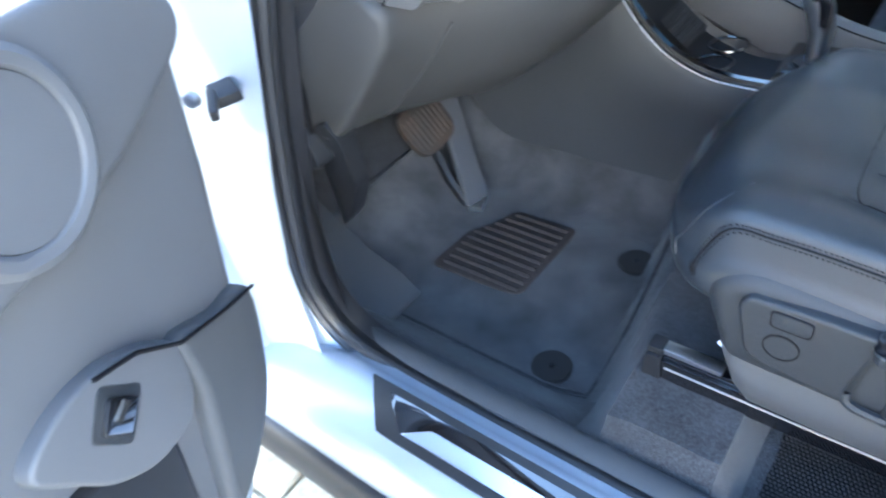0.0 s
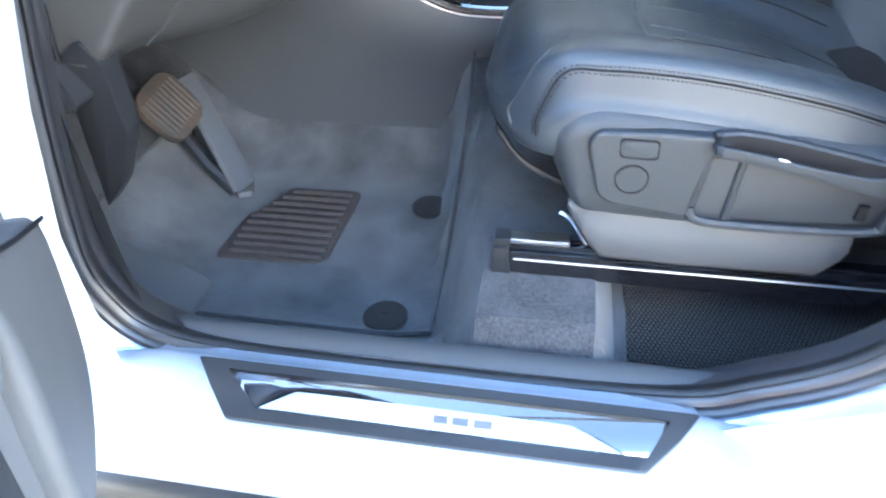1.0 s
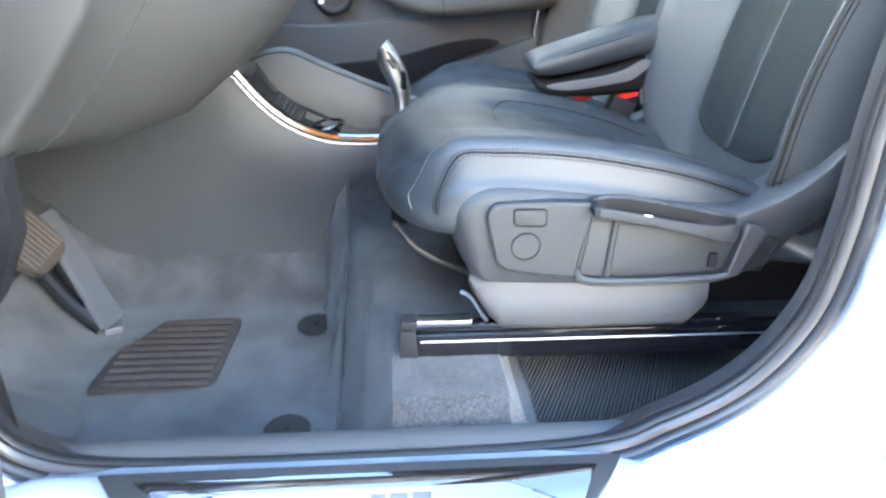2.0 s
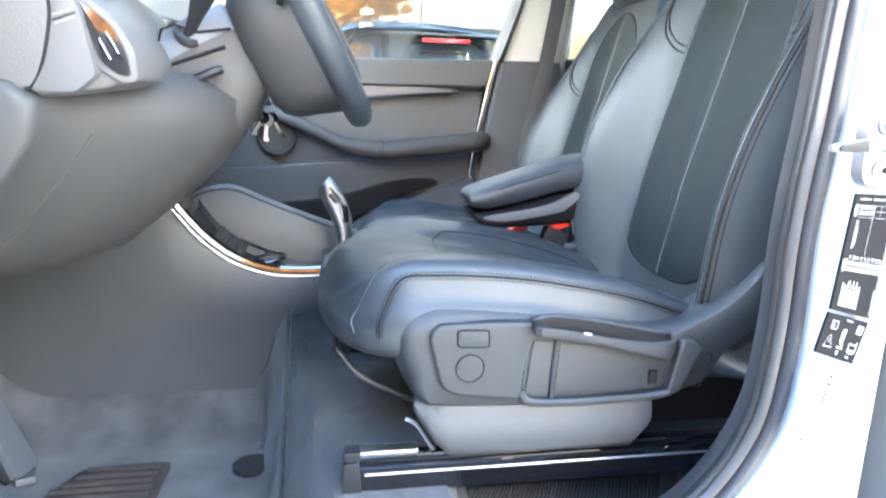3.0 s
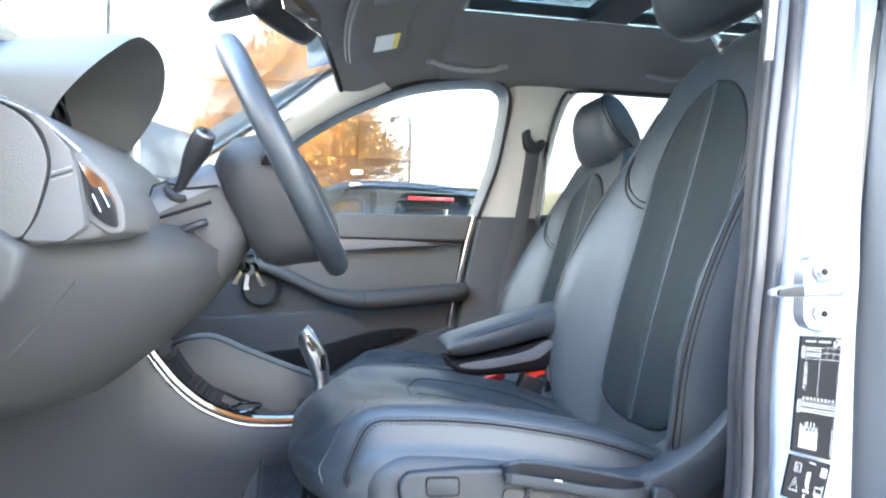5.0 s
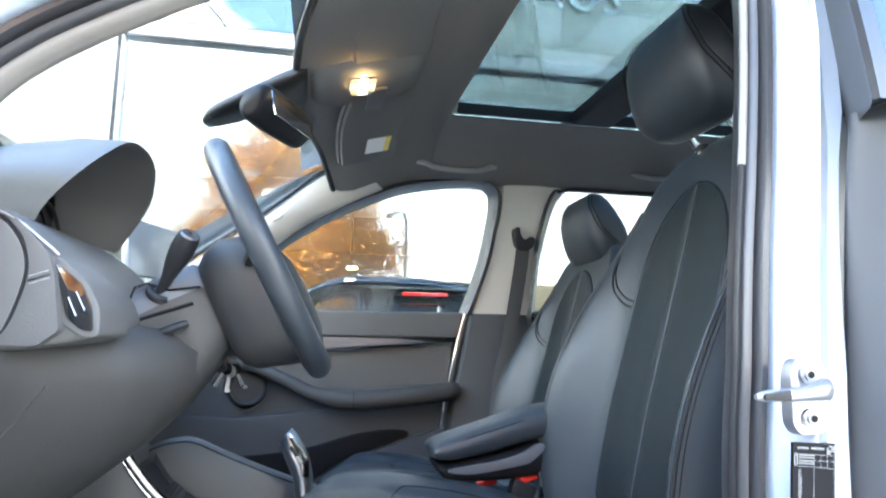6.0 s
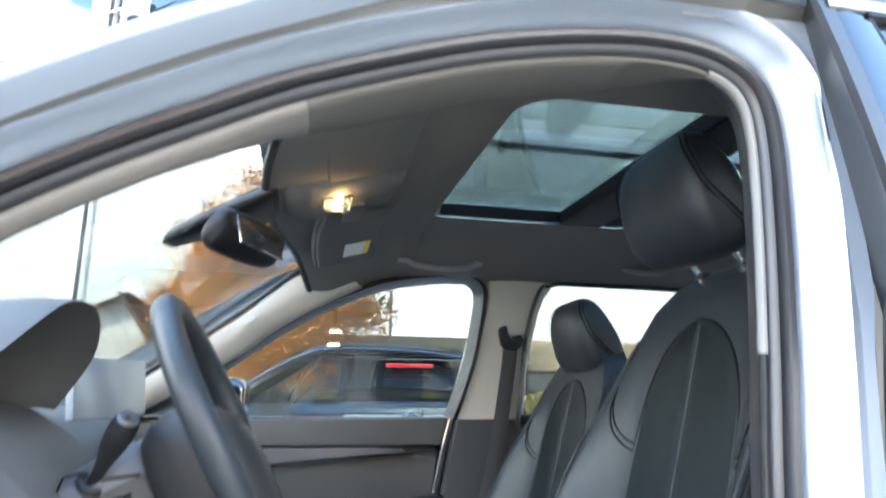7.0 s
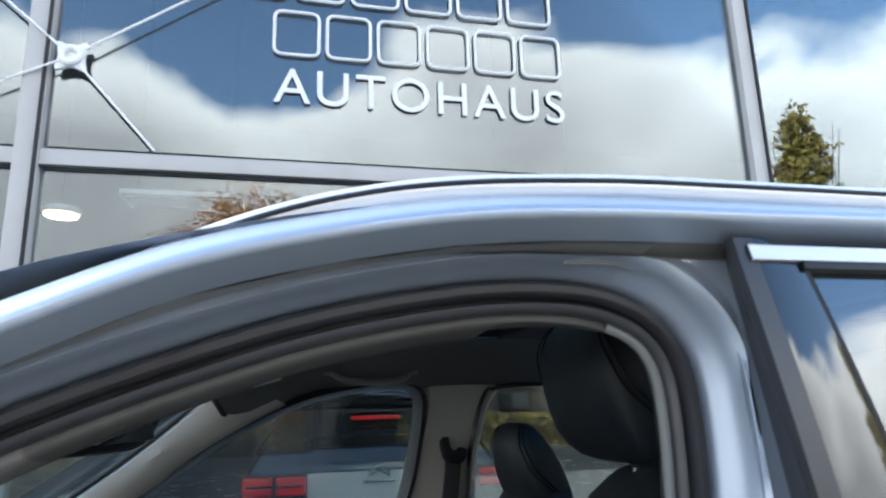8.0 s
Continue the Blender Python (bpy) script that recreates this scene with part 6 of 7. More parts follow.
    part("light_switch", slab(round_poly([(0.212, 1.023), (0.241, 1.000), (0.253, 0.975), (0.256, 0.949), (0.243, 0.952), (0.228, 0.964), (0.216, 1.006)], 0.006), 0.1975, 0.21, 0.003), "gloss", sw, "gloss black light switch")
    # reflected glints on the gloss switch, built as two bright rods
    for x0, z0, x1, z1 in ((0.236, 0.992, 0.246, 0.972), (0.229, 0.985, 0.238, 0.966)):
        part("switch_glint", tube([(x0, 0.1970, z0), (x1, 0.1970, z1)], 0.0006, 6), "alu", sw)
    part("trim_strip", tube(cr([(0.10, 0.187, 1.090), (0.165, 0.187, 1.070), (0.20, 0.19, 1.045), (0.216, 0.198, 1.03)], 5), 0.0014, 8), "steel", d, "satin trim strip")
    bm = bmesh.new()
    for x0, z0, x1, z1 in ((0.193, 1.0052, 0.212, 1.0122), (0.194, 0.9972, 0.213, 1.0045)):
        for i in range(8):
            t = (i + 0.5) / 8
            box((x0 + (x1 - x0) * t, 0.1856, z0 + (z1 - z0) * t), (0.0019, 0.0016, 0.0008), 0, 1, (0, -18, 0), bm=bm)
    tagged(part("stitching", bm, "screen", d, "pale stitching", smooth=False), kind="stuff")
    part("stitched_seam", tube([(0.192, 0.1860, 1.0003), (0.2135, 0.1860, 1.0082)], 0.0009, 5), "black", d)
    # knee panel: flat and high at the door's end, bulging towards the column
    flat = [(0.10, 0.950), (0.150, 0.944), (0.172, 0.925), (0.167, 0.89), (0.139, 0.85), (0.100, 0.801), (0.062, 0.755), (0.037, 0.730), (0.0, 0.735), (-0.06, 0.80)]
    full = [(0.20, 0.968), (0.300, 0.956), (0.340, 0.925), (0.334, 0.885), (0.298, 0.836), (0.248, 0.788), (0.165, 0.722), (0.085, 0.694), (0.02, 0.690), (-0.05, 0.80)]
    rows = []
    for y in (0.170, 0.174, 0.185, 0.21, 0.26, 0.32, 0.38, 0.45, 0.55, 0.65, 0.74, 0.785):
        g = sstep(0.20, 0.44, y) * (1 - 0.45 * sstep(0.55, 0.78, y))
        k = 0.94 if y < 0.172 else (0.985 if y < 0.18 else 1.0)
        rows.append([((p[0] + (q[0] - p[0]) * g) - (1 - k) * 0.15, y, 0.83 + (p[1] + (q[1] - p[1]) * g - 0.83) * k) for p, q in zip(flat, full)])
    knee = part("knee_panel", sheet(rows, cap=True), "knee", d, "lower knee panel", sharp=75)
    part("panel_edge", tube([(p[0] + 0.0005, p[1] + 0.002, p[2] - 0.001) for p in rows[4][3:8]], 0.0024, 5), "knee", knee)
    part("release_lever", box((0.02, 0.20, 0.735), (0.05, 0.02, 0.03), 0.006, 2, (0, 25, 0)), "trim", knee)
    part("panel_joint", tube([(0.005, 0.165, 0.93), (0.012, 0.165, 0.80), (0.0, 0.165, 0.72)], 0.003, 6), "black", d)
    part("lower_flap", slab(round_poly([(0.0, 0.755), (0.02, 0.70), (0.01, 0.69), (-0.10, 0.70), (-0.12, 0.74)], 0.01), 0.150, 0.18, 0.006), "trim", d)
    # middle: vents and climate controls
    part("climate_panel", box((0.15, 0.90, 0.84), (0.04, 0.20, 0.07), 0.01, 2, (0, -20, 0)), "gloss", d)
    for y in (0.83, 0.97):
        k = part("knob", disc((0.158, y, 0.865), (1, 0, 0.35), 0.022, 0.026, 24, 0.003), "chrome", d, "chrome control knob")
    for y in (0.84, 0.96):
        v = part("air_vent", box((0.115, y, 0.955), (0.03, 0.095, 0.05), 0.008, 2, (0, -15, 0)), "gloss", d)
        for i in range(3):
            part("vent_slat", box((0.130, y, 0.94 + 0.014 * i), (0.006, 0.085, 0.004), 0.001, 1), "trim", v)
    # sky reflected in the screen is put into its pale grey base
    part("infotainment_screen", box((0.155, 0.91, 1.118), (0.016, 0.232, 0.112), 0.006, 2, (0, -6, -18)), "screen", d, "infotainment screen, its sky reflection put into a pale grey")
    part("far_trim", tube(cr([(0.06, 1.06, 0.95), (0.05, 1.3, 0.95), (0.02, 1.56, 0.95)], 5), 0.012, 8), "alu", d)


def build_steering():
    c = Vector((0.412, 0.485, 1.066))
    n = Vector((0.888, 0, 0.46)).normalized()          # towards the driver
    w = thing("steering_wheel", "black leather steering wheel", "steering wheel")
    up = Vector((0, 1, 0)).cross(n)
    if up.z < 0:
        up = -up
    side = Vector((0, 1, 0))
    R = 0.180
    path = [c + side * (R * math.cos(a)) + up * (R * math.sin(a)) for a in (2 * math.pi * k / 56 for k in range(56))]
    part("rim", tube(path, 0.0190, 12, closed=True, up=n), "leather", w, "leather rim", sharp=80)
    rows = []
    for h, s in ((-0.088, 0.66), (-0.082, 0.84), (-0.066, 0.98), (-0.040, 1.06), (-0.010, 1.08), (0.014, 1.0), (0.032, 0.82), (0.041, 0.55), (0.044, 0.25)):
        rows.append([c + n * (h - 0.012) + side * (0.084 * s * math.copysign(abs(math.cos(a)) ** 0.6, math.cos(a))) + up * (-0.050 + 0.3 * (h + 0.04) * (h > -0.04) * -1.0 + 0.098 * s * math.copysign(abs(math.sin(a)) ** 0.62, math.sin(a)))
                     for a in (2 * math.pi * k / 28 for k in range(28))])
    part("hub", sheet(rows, close_u=True, cap=True), "hubcap", w, "airbag cover", sharp=60)
    for ang in (180, 0, 270):
        a = radians(ang)
        o = side * math.cos(a) + up * math.sin(a)
        part("spoke", tube([c + o * 0.07 - n * 0.02, c + o * 0.12 - n * 0.012, c + o * 0.172], 0.016, 8, flat=0.6), "alu" if ang == 270 else "trim", w)
    col = thing("steering_column", "dark plastic steering column shroud with stalks", "steering column")
    rows = []
    tops = []
    for d, hw, hu, hd in ((-0.094, 0.060, 0.058, 0.058), (-0.100, 0.068, 0.064, 0.066), (-0.15, 0.072, 0.066, 0.096), (-0.20, 0.074, 0.060, 0.108), (-0.26, 0.076, 0.050, 0.105), (-0.33, 0.076, 0.045, 0.10)):
        q = c + n * d + up * (-0.03)
        ring_pts = lambda e: [q + side * ((hw + e) * math.copysign(abs(math.cos(a)) ** 0.5, math.cos(a))) + up * ((hu + e if math.sin(a) > 0 else hd) * math.copysign(abs(math.sin(a)) ** 0.6, math.sin(a))) for a in
                              (2 * math.pi * k / 32 for k in range(32))]
        rows.append(ring_pts(0.0))
        tops.append(ring_pts(0.0018)[1:16])
    part("shroud", sheet(rows, close_u=True, cap=True), "knee", col, "dark lower shroud", sharp=60)
    part("shroud_top", sheet(tops), "grey", col, "lilac-grey upper shroud", sharp=60)
    j = c + n * -0.092 + up * -0.03
    part("shroud_rim", tube([j + side * (0.064 * math.cos(a)) + up * (0.060 * math.sin(a) - 0.003) for a in (2 * math.pi * k / 30 for k in range(30))], 0.0025, 6, closed=True), "chrome", col)
    p0, p1 = Vector((0.268, 0.425, 1.000)), Vector((0.314, 0.372, 1.082))
    st = part("stalk", tube([p0 + (p1 - p0) * t for t in (0, 0.2, 0.35, 0.5, 0.65, 0.8, 0.92, 1.0)], lambda t: (0.0085, 0.0085, 0.010, 0.0135, 0.0165, 0.018, 0.0175, 0.0150)[min(7, int(round(t * 7)))], 16, flat=0.8), "trim", col, "black indicator stalk")
    part("stalk_cap", disc(tuple(p1 + (p1 - p0).normalized() * 0.001), tuple((p1 - p0).normalized()), 0.0125, 0.004, 20, 0.001), "alu", st, "satin stalk cap")
    part("cap_line", box(tuple(p1 + (p1 - p0).normalized() * 0.0032), (0.004, 0.022, 0.0015), 0, 1, (0, 20, 0)), "black", st)
    part("stalk_collar", ring(tuple(p0 + (p1 - p0) * 0.06), tuple((p1 - p0).normalized()), 0.014, 0.006, 24, 8), "trim", st)
    part("joint", tube([(0.232, 0.4125, 0.985), (0.240, 0.4125, 1.012), (0.256, 0.4125, 1.018), (0.285, 0.4125, 1.010), (0.326, 0.4125, 1.016)], 0.0016, 5), "black", col)
    part("adjuster_lever", tube(cr([(0.235, 0.410, 0.930), (0.245, 0.402, 0.937), (0.268, 0.398, 0.945), (0.304, 0.396, 0.960), (0.312, 0.400, 0.963)], 4), 0.0075, 8, flat=0.8), "trim", col, "column adjuster lever")
    part("slot", tube([(0.215, 0.4115, 0.957), (0.26, 0.4115, 0.972), (0.318, 0.4125, 0.993)], 0.0025, 5), "black", col)
    part("start_button", disc((0.335, 0.60, 0.905), (1, -0.2, 0.3), 0.016, 0.02, 20), "trim", col)


def build_keys():
    k = thing("key_bunch", "bunch of bright metal keys hanging beside the steering column", "keys")
    part("ignition_key", box((0.345, 0.600, 0.935), (0.016, 0.006, 0.034), 0.003, 2, (0, 12, 35)), "gloss", k, "black ignition key head")
    part("key_ring", ring((0.350, 0.604, 0.910), (0.3, 1, 0.2), 0.014, 0.0016, 28, 6), "chrome", k)
    for (x, y, z), tilt, bright in (((0.340, 0.600, 0.886), 34, "gloss"), ((0.350, 0.602, 0.880), 8, "steel"), ((0.364, 0.604, 0.884), -28, "gloss")):
        out = Vector((-math.sin(radians(tilt)), 0, -math.cos(radians(tilt))))
        c = Vector((x, y, z))
        blade = part("key", box(tuple(c + out * 0.010), (0.0075, 0.0024, 0.028), 0.001, 1, (0, tilt, 25)), bright, k)
        part("key_bow", disc(tuple(c - out * 0.010), (0.35, 1, 0.1), 0.0105, 0.003, 18, 0.0008), bright, blade)
        part("key_tooth", box(tuple(c + out * 0.021 + Vector((0.003, 0, 0))), (0.006, 0.0022, 0.006), 0, 1, (0, tilt, 25)), bright, blade)


# ---------------------------------------------------------------- fittings under the roof
def build_roof_fittings():
    o = thing("overhead_console", "grey overhead console with a lit reading lamp", "overhead console")
    rows = []
    for x, zz, hw in ((0.455, 1.492, 0.135), (0.47, 1.480, 0.140), (0.52, 1.478, 0.140), (0.62, 1.500, 0.135), (0.68, 1.530, 0.125), (0.70, 1.556, 0.115)):
        rows.append([(x, 0.87 + v * hw, zz + 0.05 * abs(v) ** 4) for v in np.linspace(-1, 1, 13)])
    part("housing", sheet(rows), "liner", o, sharp=60)
    l = part("lamp_lens", box((0.562, 0.797, 1.479), (0.050, 0.064, 0.016), 0.005, 2, (0, -10, 0)), "lens", o, "clear reading lamp lens")
    part("bulb", tube([(0.566, 0.778, 1.484), (0.566, 0.815, 1.486)], 0.0065, 10), "lamp", l, "glowing bulb")
    part("lamp_frame", tube(round_poly3([(0.535, 0.762), (0.590, 0.762), (0.590, 0.832), (0.535, 0.832)], 0.008, lambda x, y: 1.4835 + 0.17 * (x - 0.562)), 0.0025, 6, closed=True), "grey", o)
    part("switch_recess", box((0.60, 0.90, 1.492), (0.04, 0.13, 0.008), 0.003, 2, (0, -12, 0)), "dash", o)
    m = thing("interior_mirror", "black rear-view mirror on the windscreen", "mirror")
    rows = []
    for x, z, w, h in ((0.45, 1.500, 0.105, 0.030), (0.40, 1.478, 0.095, 0.030), (0.34, 1.452, 0.075, 0.026), (0.28, 1.424, 0.055, 0.022), (0.25, 1.410, 0.042, 0.018), (0.238, 1.405, 0.024, 0.010)):
        rows.append([(x + 0.4 * h * math.sin(a), 0.87 + w * math.copysign(abs(math.cos(a)) ** 0.6, math.cos(a)), z + h * math.sin(a)) for a in (2 * math.pi * k / 18 for k in range(18))])
    part("foot", sheet(rows, close_u=True, cap=True), "trim", m, "sensor housing", sharp=60)
    rows = []
    for v, h, t in ((-1, 0.014, 0.008), (-0.97, 0.030, 0.018), (-0.85, 0.038, 0.024), (-0.5, 0.041, 0.028), (0, 0.042, 0.030), (0.5, 0.041, 0.028), (0.85, 0.038, 0.024), (0.97, 0.030, 0.018), (1, 0.014, 0.008)):
        cx, cyy, cz = 0.395, 0.80 + 0.105 * v, 1.397
        row = []
        for k in range(14):
            a = 2 * math.pi * k / 14
            row.append((cx + 0.048 * v + t * math.cos(a) + 0.012 * math.sin(a), cyy, cz + h * math.sin(a)))
        rows.append(row)
    part("mirror_body", sheet(rows, close_u=True, cap=True), "trim", m, sharp=60)
    part("arm", tube([(0.33, 0.86, 1.45), (0.365, 0.83, 1.42), (0.392, 0.80, 1.40)], 0.017, 8), "trim", m)
    part("mirror_glass", box((0.4215, 0.793, 1.400), (0.003, 0.17, 0.054), 0.001, 1, (0, -14, -24)), "chrome", m, "mirror glass")
    for side_y, nm in ((1.14, "passenger"), (0.52, "driver")):
        v = thing("sun_visor", "grey cloth sun visor folded up" + (" with a warning label" if nm == "passenger" else " above the driver"), "sun visor", "sun visors")
        rows = []
        s = 1 if side_y > CY else -1
        lift = 0.010 if s > 0 else 0.040
        for t, (x, zz) in zip((0, 0.1, 0.9, 1), ((0.525, 1.478 + lift), (0.535, 1.468 + lift), (0.68, 1.506 + lift), (0.69, 1.520 + lift))):
            rows.append([(x + 0.012 * ((y - side_y) / 0.23) ** 2, y, zz - 0.02 * max(0, s * (y - side_y)) / 0.18) for y in np.linspace(side_y - 0.23, side_y + 0.23, 9)])
        part("flap", sheet(rows), "liner", v)
        part("front_edge", tube(rows[0], 0.006, 8), "liner", v)
        if s > 0:
            lb = part("warning_label", slab([(0.605, 1.20), (0.655, 1.20), (0.655, 1.30), (0.605, 1.30)], 0.0, 0.002, 0, to=lambda p: Vector((p.x, p.z, 1.4945 + (p.x - 0.605) * 0.262 - p.y - 0.02 * max(0, p.z - 1.14) / 0.18 - 0.002))), "white", v, "white and yellow warning label", smooth=False)
            part("label_head", slab([(0.655, 1.20), (0.67, 1.20), (0.67, 1.30), (0.655, 1.30)], 0.0, 0.002, 0, to=lambda p: Vector((p.x, p.z, 1.4945 + (p.x - 0.605) * 0.262 - p.y - 0.02 * max(0, p.z - 1.14) / 0.18 - 0.002))), "yellow", lb, smooth=False)
            bm = bmesh.new()
            for i in range(7):
                x = 0.609 + 0.006 * i
                vs = [bm.verts.new((xx, yy, 1.4915 + (xx - 0.605) * 0.262 - 0.02 * max(0, yy - 1.14) / 0.18)) for xx, yy in ((x, 1.21), (x + 0.003, 1.21), (x + 0.003, 1.285), (x, 1.285))]
                bm.faces.new(vs)
            part("print", bm, "grey", lb, smooth=False)
    for x0, x1, y, dz in ((0.80, 1.03, 1.485, -0.022), (1.50, 1.70, 1.50, 0.0)):
        g = thing("grab_handle", "grey grab handle on the roof side", "grab handle", "grab handles")
        q = cr([(x, y + dy, z + dz) for x, dy, z in ((x0, 0.02, 1.545), (x0 + 0.01, -0.012, 1.53), (x0 + 0.04, -0.022, 1.515), ((x0 + x1) / 2, -0.026, 1.508), (x1 - 0.04, -0.022, 1.515), (x1 - 0.01, -0.012, 1.53), (x1, 0.02, 1.545))], 4)
        part("grip", tube(q, 0.009, 8), "edging", g)
        for x in (x0, x1):
            part("base", box((x, y + 0.01, 1.543 + dz), (0.035, 0.03, 0.03), 0.008), "edging", g)


# ---------------------------------------------------------------- doors
def build_passenger_door():
    d = thing("passenger_door", "closed passenger door with dark panel and silver strip", "car door")
    def face(name, outline, y0, y1, material, label="", bev=0.012, seg=3):
        return part(name, slab(outline, y0, y1, bev, seg), material, d, label, sharp=50)
    rear = [(0.978, 1.040), (0.952, 0.937), (0.908, 0.705), (0.893, 0.48)]
    face("panel", [(-0.5, 1.04)] + rear + [(0.88, 0.42), (-0.5, 0.42)], 1.66, 1.76, "door", "dark plastic panel")
    face("top_pad", round_poly([(-0.4, 0.955), (0.953, 0.957), (0.975, 1.043), (0.2, 1.030), (-0.4, 1.02)], 0.012), 1.625, 1.70, "dash", "soft black top pad", 0.016)
    face("trim_strip", round_poly([(-0.3, 0.945), (0.40, 0.952), (0.76, 0.953), (0.835, 0.946), (0.845, 0.940), (0.70, 0.930), (0.48, 0.912), (-0.3, 0.86)], 0.008), 1.612, 1.66, "satindark", "dark satin trim strip", 0.006)
    part("light_line", tube([(-0.3, 1.612, 0.853), (0.48, 1.611, 0.906), (0.70, 1.611, 0.925), (0.84, 1.613, 0.936), (0.951, 1.616, 0.946)], 0.0022, 6), "chrome", d, "thin bright line under the strip")
    face("insert", round_poly([(-0.3, 0.90), (0.94, 0.93), (0.925, 0.79), (0.6, 0.77), (0.42, 0.80), (0.28, 0.87)], 0.02), 1.640, 1.67, "dash", "padded door insert", 0.01)
    q = cr([(0.22, 1.66, 0.868), (0.30, 1.60, 0.862), (0.40, 1.575, 0.82), (0.50, 1.57, 0.775), (0.60, 1.575, 0.758), (0.75, 1.58, 0.768), (0.92, 1.60, 0.785), (0.935, 1.65, 0.785)], 5)
    part("armrest", tube(q, lambda t: 0.020 + 0.012 * sstep(0.3, 0.6, t), 10), "knee", d, "dark grey armrest and pull handle")
    part("armrest_joint", tube([(0.615, 1.533 + 0.03 * abs(k) ** 2, 0.758 + 0.028 * k) for k in (-1, -0.6, -0.2, 0.2, 0.6, 1)], 0.0016, 5), "black", d)
    face("lower_panel", round_poly([(-0.3, 0.70), (0.25, 0.70), (0.52, 0.722), (0.92, 0.75), (0.905, 0.69), (0.89, 0.45), (-0.3, 0.45)], 0.02), 1.645, 1.68, "door", "", 0.01)
    # the pocket's shaded hollow is a raised black plate
    face("map_pocket", [tuple(p) for p in cr([(0.10, 0.56), (0.45, 0.60), (0.62, 0.645), (0.74, 0.662), (0.80, 0.650), (0.70, 0.61), (0.58, 0.56), (0.45, 0.50), (0.1, 0.50)], 4, closed=True)], 1.630, 1.66, "black", "map pocket, its shaded hollow drawn as a black plate", 0.006)
    face("pocket_front", round_poly([(0.50, 0.50), (0.62, 0.575), (0.915, 0.672), (0.893, 0.44), (0.2, 0.44)], 0.01), 1.60, 1.66, "door", "grey pocket front", 0.01)
    sp = part("speaker_ring", ring((0.29, 1.632, 0.795), (0, 1, 0), 0.055, 0.008, 36, 8), "trim", d, "round speaker surround")
    part("speaker_grille", disc((0.29, 1.64, 0.795), (0, 1, 0), 0.052, 0.006, 32), "rubber", sp)
    part("lock_pin", tube([(0.895, 1.65, 1.03), (0.895, 1.65, 1.062)], 0.005, 8), "chrome", d, "small lock pin")
    part("edge_seal", tube([(p[0] + 0.012, 1.64, p[1]) for p in cr([(1.0, 1.06)] + rear + [(0.885, 0.42)], 4)], 0.012, 8), "seal", d)
    part("edge_strip", tube([(p[0] + 0.001, 1.628, p[1]) for p in cr(rear[0:1] + rear[1:], 4)], 0.0035, 6), "chrome", d, "bright door edge")


def build_driver_door():
    d = thing("driver_door", "open driver's door with grey panel, speaker and switch", "car door")
    a = radians(65)
    du, nn, o = Vector((math.cos(a), -math.sin(a), 0)), Vector((math.sin(a), math.cos(a), 0)), Vector((0.135, -0.065, 0))
    to = lambda v: o + du * v.x - nn * v.y + Vector((0, 0, v.z))          # local: x along, y away from the cabin, z up
    def face(name, outline, y0, y1, material, label="", bev=0.01, seg=3, parent=d):
        return part(name, slab(outline, y0, y1, bev, seg, to=to), material, parent, label, sharp=50)
    E0 = [(-0.060, 1.03), (-0.057, 0.96), (-0.034, 0.849), (0.002, 0.724), (0.024, 0.635), (0.050, 0.590), (0.10, 0.555), (0.156, 0.54)]
    face("panel", E0 + [(0.4, 0.50), (0.9, 0.50), (0.95, 0.8), (0.95, 1.07), (0.3, 1.07), (-0.03, 1.06)], 0.02, 0.09, "doorgrey", "grey plastic door panel", 0.02, 4)
    # raised upper pad round the speaker
    c0 = (0.175, 1.005)
    face("speaker_pad", [tuple(p) for p in cr([(-0.05, 1.02), (-0.045, 0.985), (0.012, 0.962), (0.095, 0.940), (0.17, 0.932), (0.28, 0.93), (0.45, 0.96), (0.6, 1.0), (0.6, 1.075), (0.2, 1.08), (0.0, 1.06)], 4, closed=True)],
         -0.004, 0.03, "doorgrey", "", 0.012, 4)
    cc = to(Vector((c0[0], -0.006, c0[1])))
    sp = part("speaker_ring", ring(cc, nn, 0.066, 0.010, 40, 8), "doorgrey", d, "speaker surround")
    part("speaker_grille", disc(cc + nn * 0.002, nn, 0.060, 0.008, 40, 0.003), "doorgrey", sp, "grey speaker grille")
    part("speaker_groove", ring(cc + nn * 0.002, nn, 0.0585, 0.003, 40, 6), "trim", sp)
    # lower pocket piece with the boot switch
    face("pocket", [tuple(p) for p in cr([(0.004, 0.722), (0.06, 0.742), (0.125, 0.771), (0.13, 0.70), (0.16, 0.60), (0.17, 0.54), (0.11, 0.552), (0.055, 0.588), (0.026, 0.635)], 4, closed=True)], 0.0, 0.04, "door", "map pocket, its shaded hollow drawn as a black plate end", 0.012)
    sw = face("switch_panel", [tuple(p) for p in cr([(0.125, 0.768), (0.17, 0.812), (0.214, 0.832), (0.26, 0.834), (0.292, 0.818), (0.27, 0.775), (0.245, 0.735), (0.20, 0.70), (0.145, 0.70)], 4, closed=True)], 0.004, 0.03, "doorgrey", "grey switch panel", 0.005)
    rec = [(0.178, 0.782), (0.212, 0.822), (0.246, 0.792), (0.218, 0.750)]
    face("switch_recess", round_poly(rec, 0.008), 0.0025, 0.01, "shield", "", 0.002, 2, sw)
    bt = [(0.190, 0.782), (0.212, 0.808), (0.236, 0.788), (0.216, 0.762)]
    face("boot_button", round_poly(bt, 0.005), -0.002, 0.01, "gloss", "gloss black boot release button", 0.003, 2, sw)
    part("button_mark", tube([to(Vector((0.205, -0.0045, 0.795))), to(Vector((0.222, -0.0045, 0.790)))], 0.004, 6), "chrome", sw)
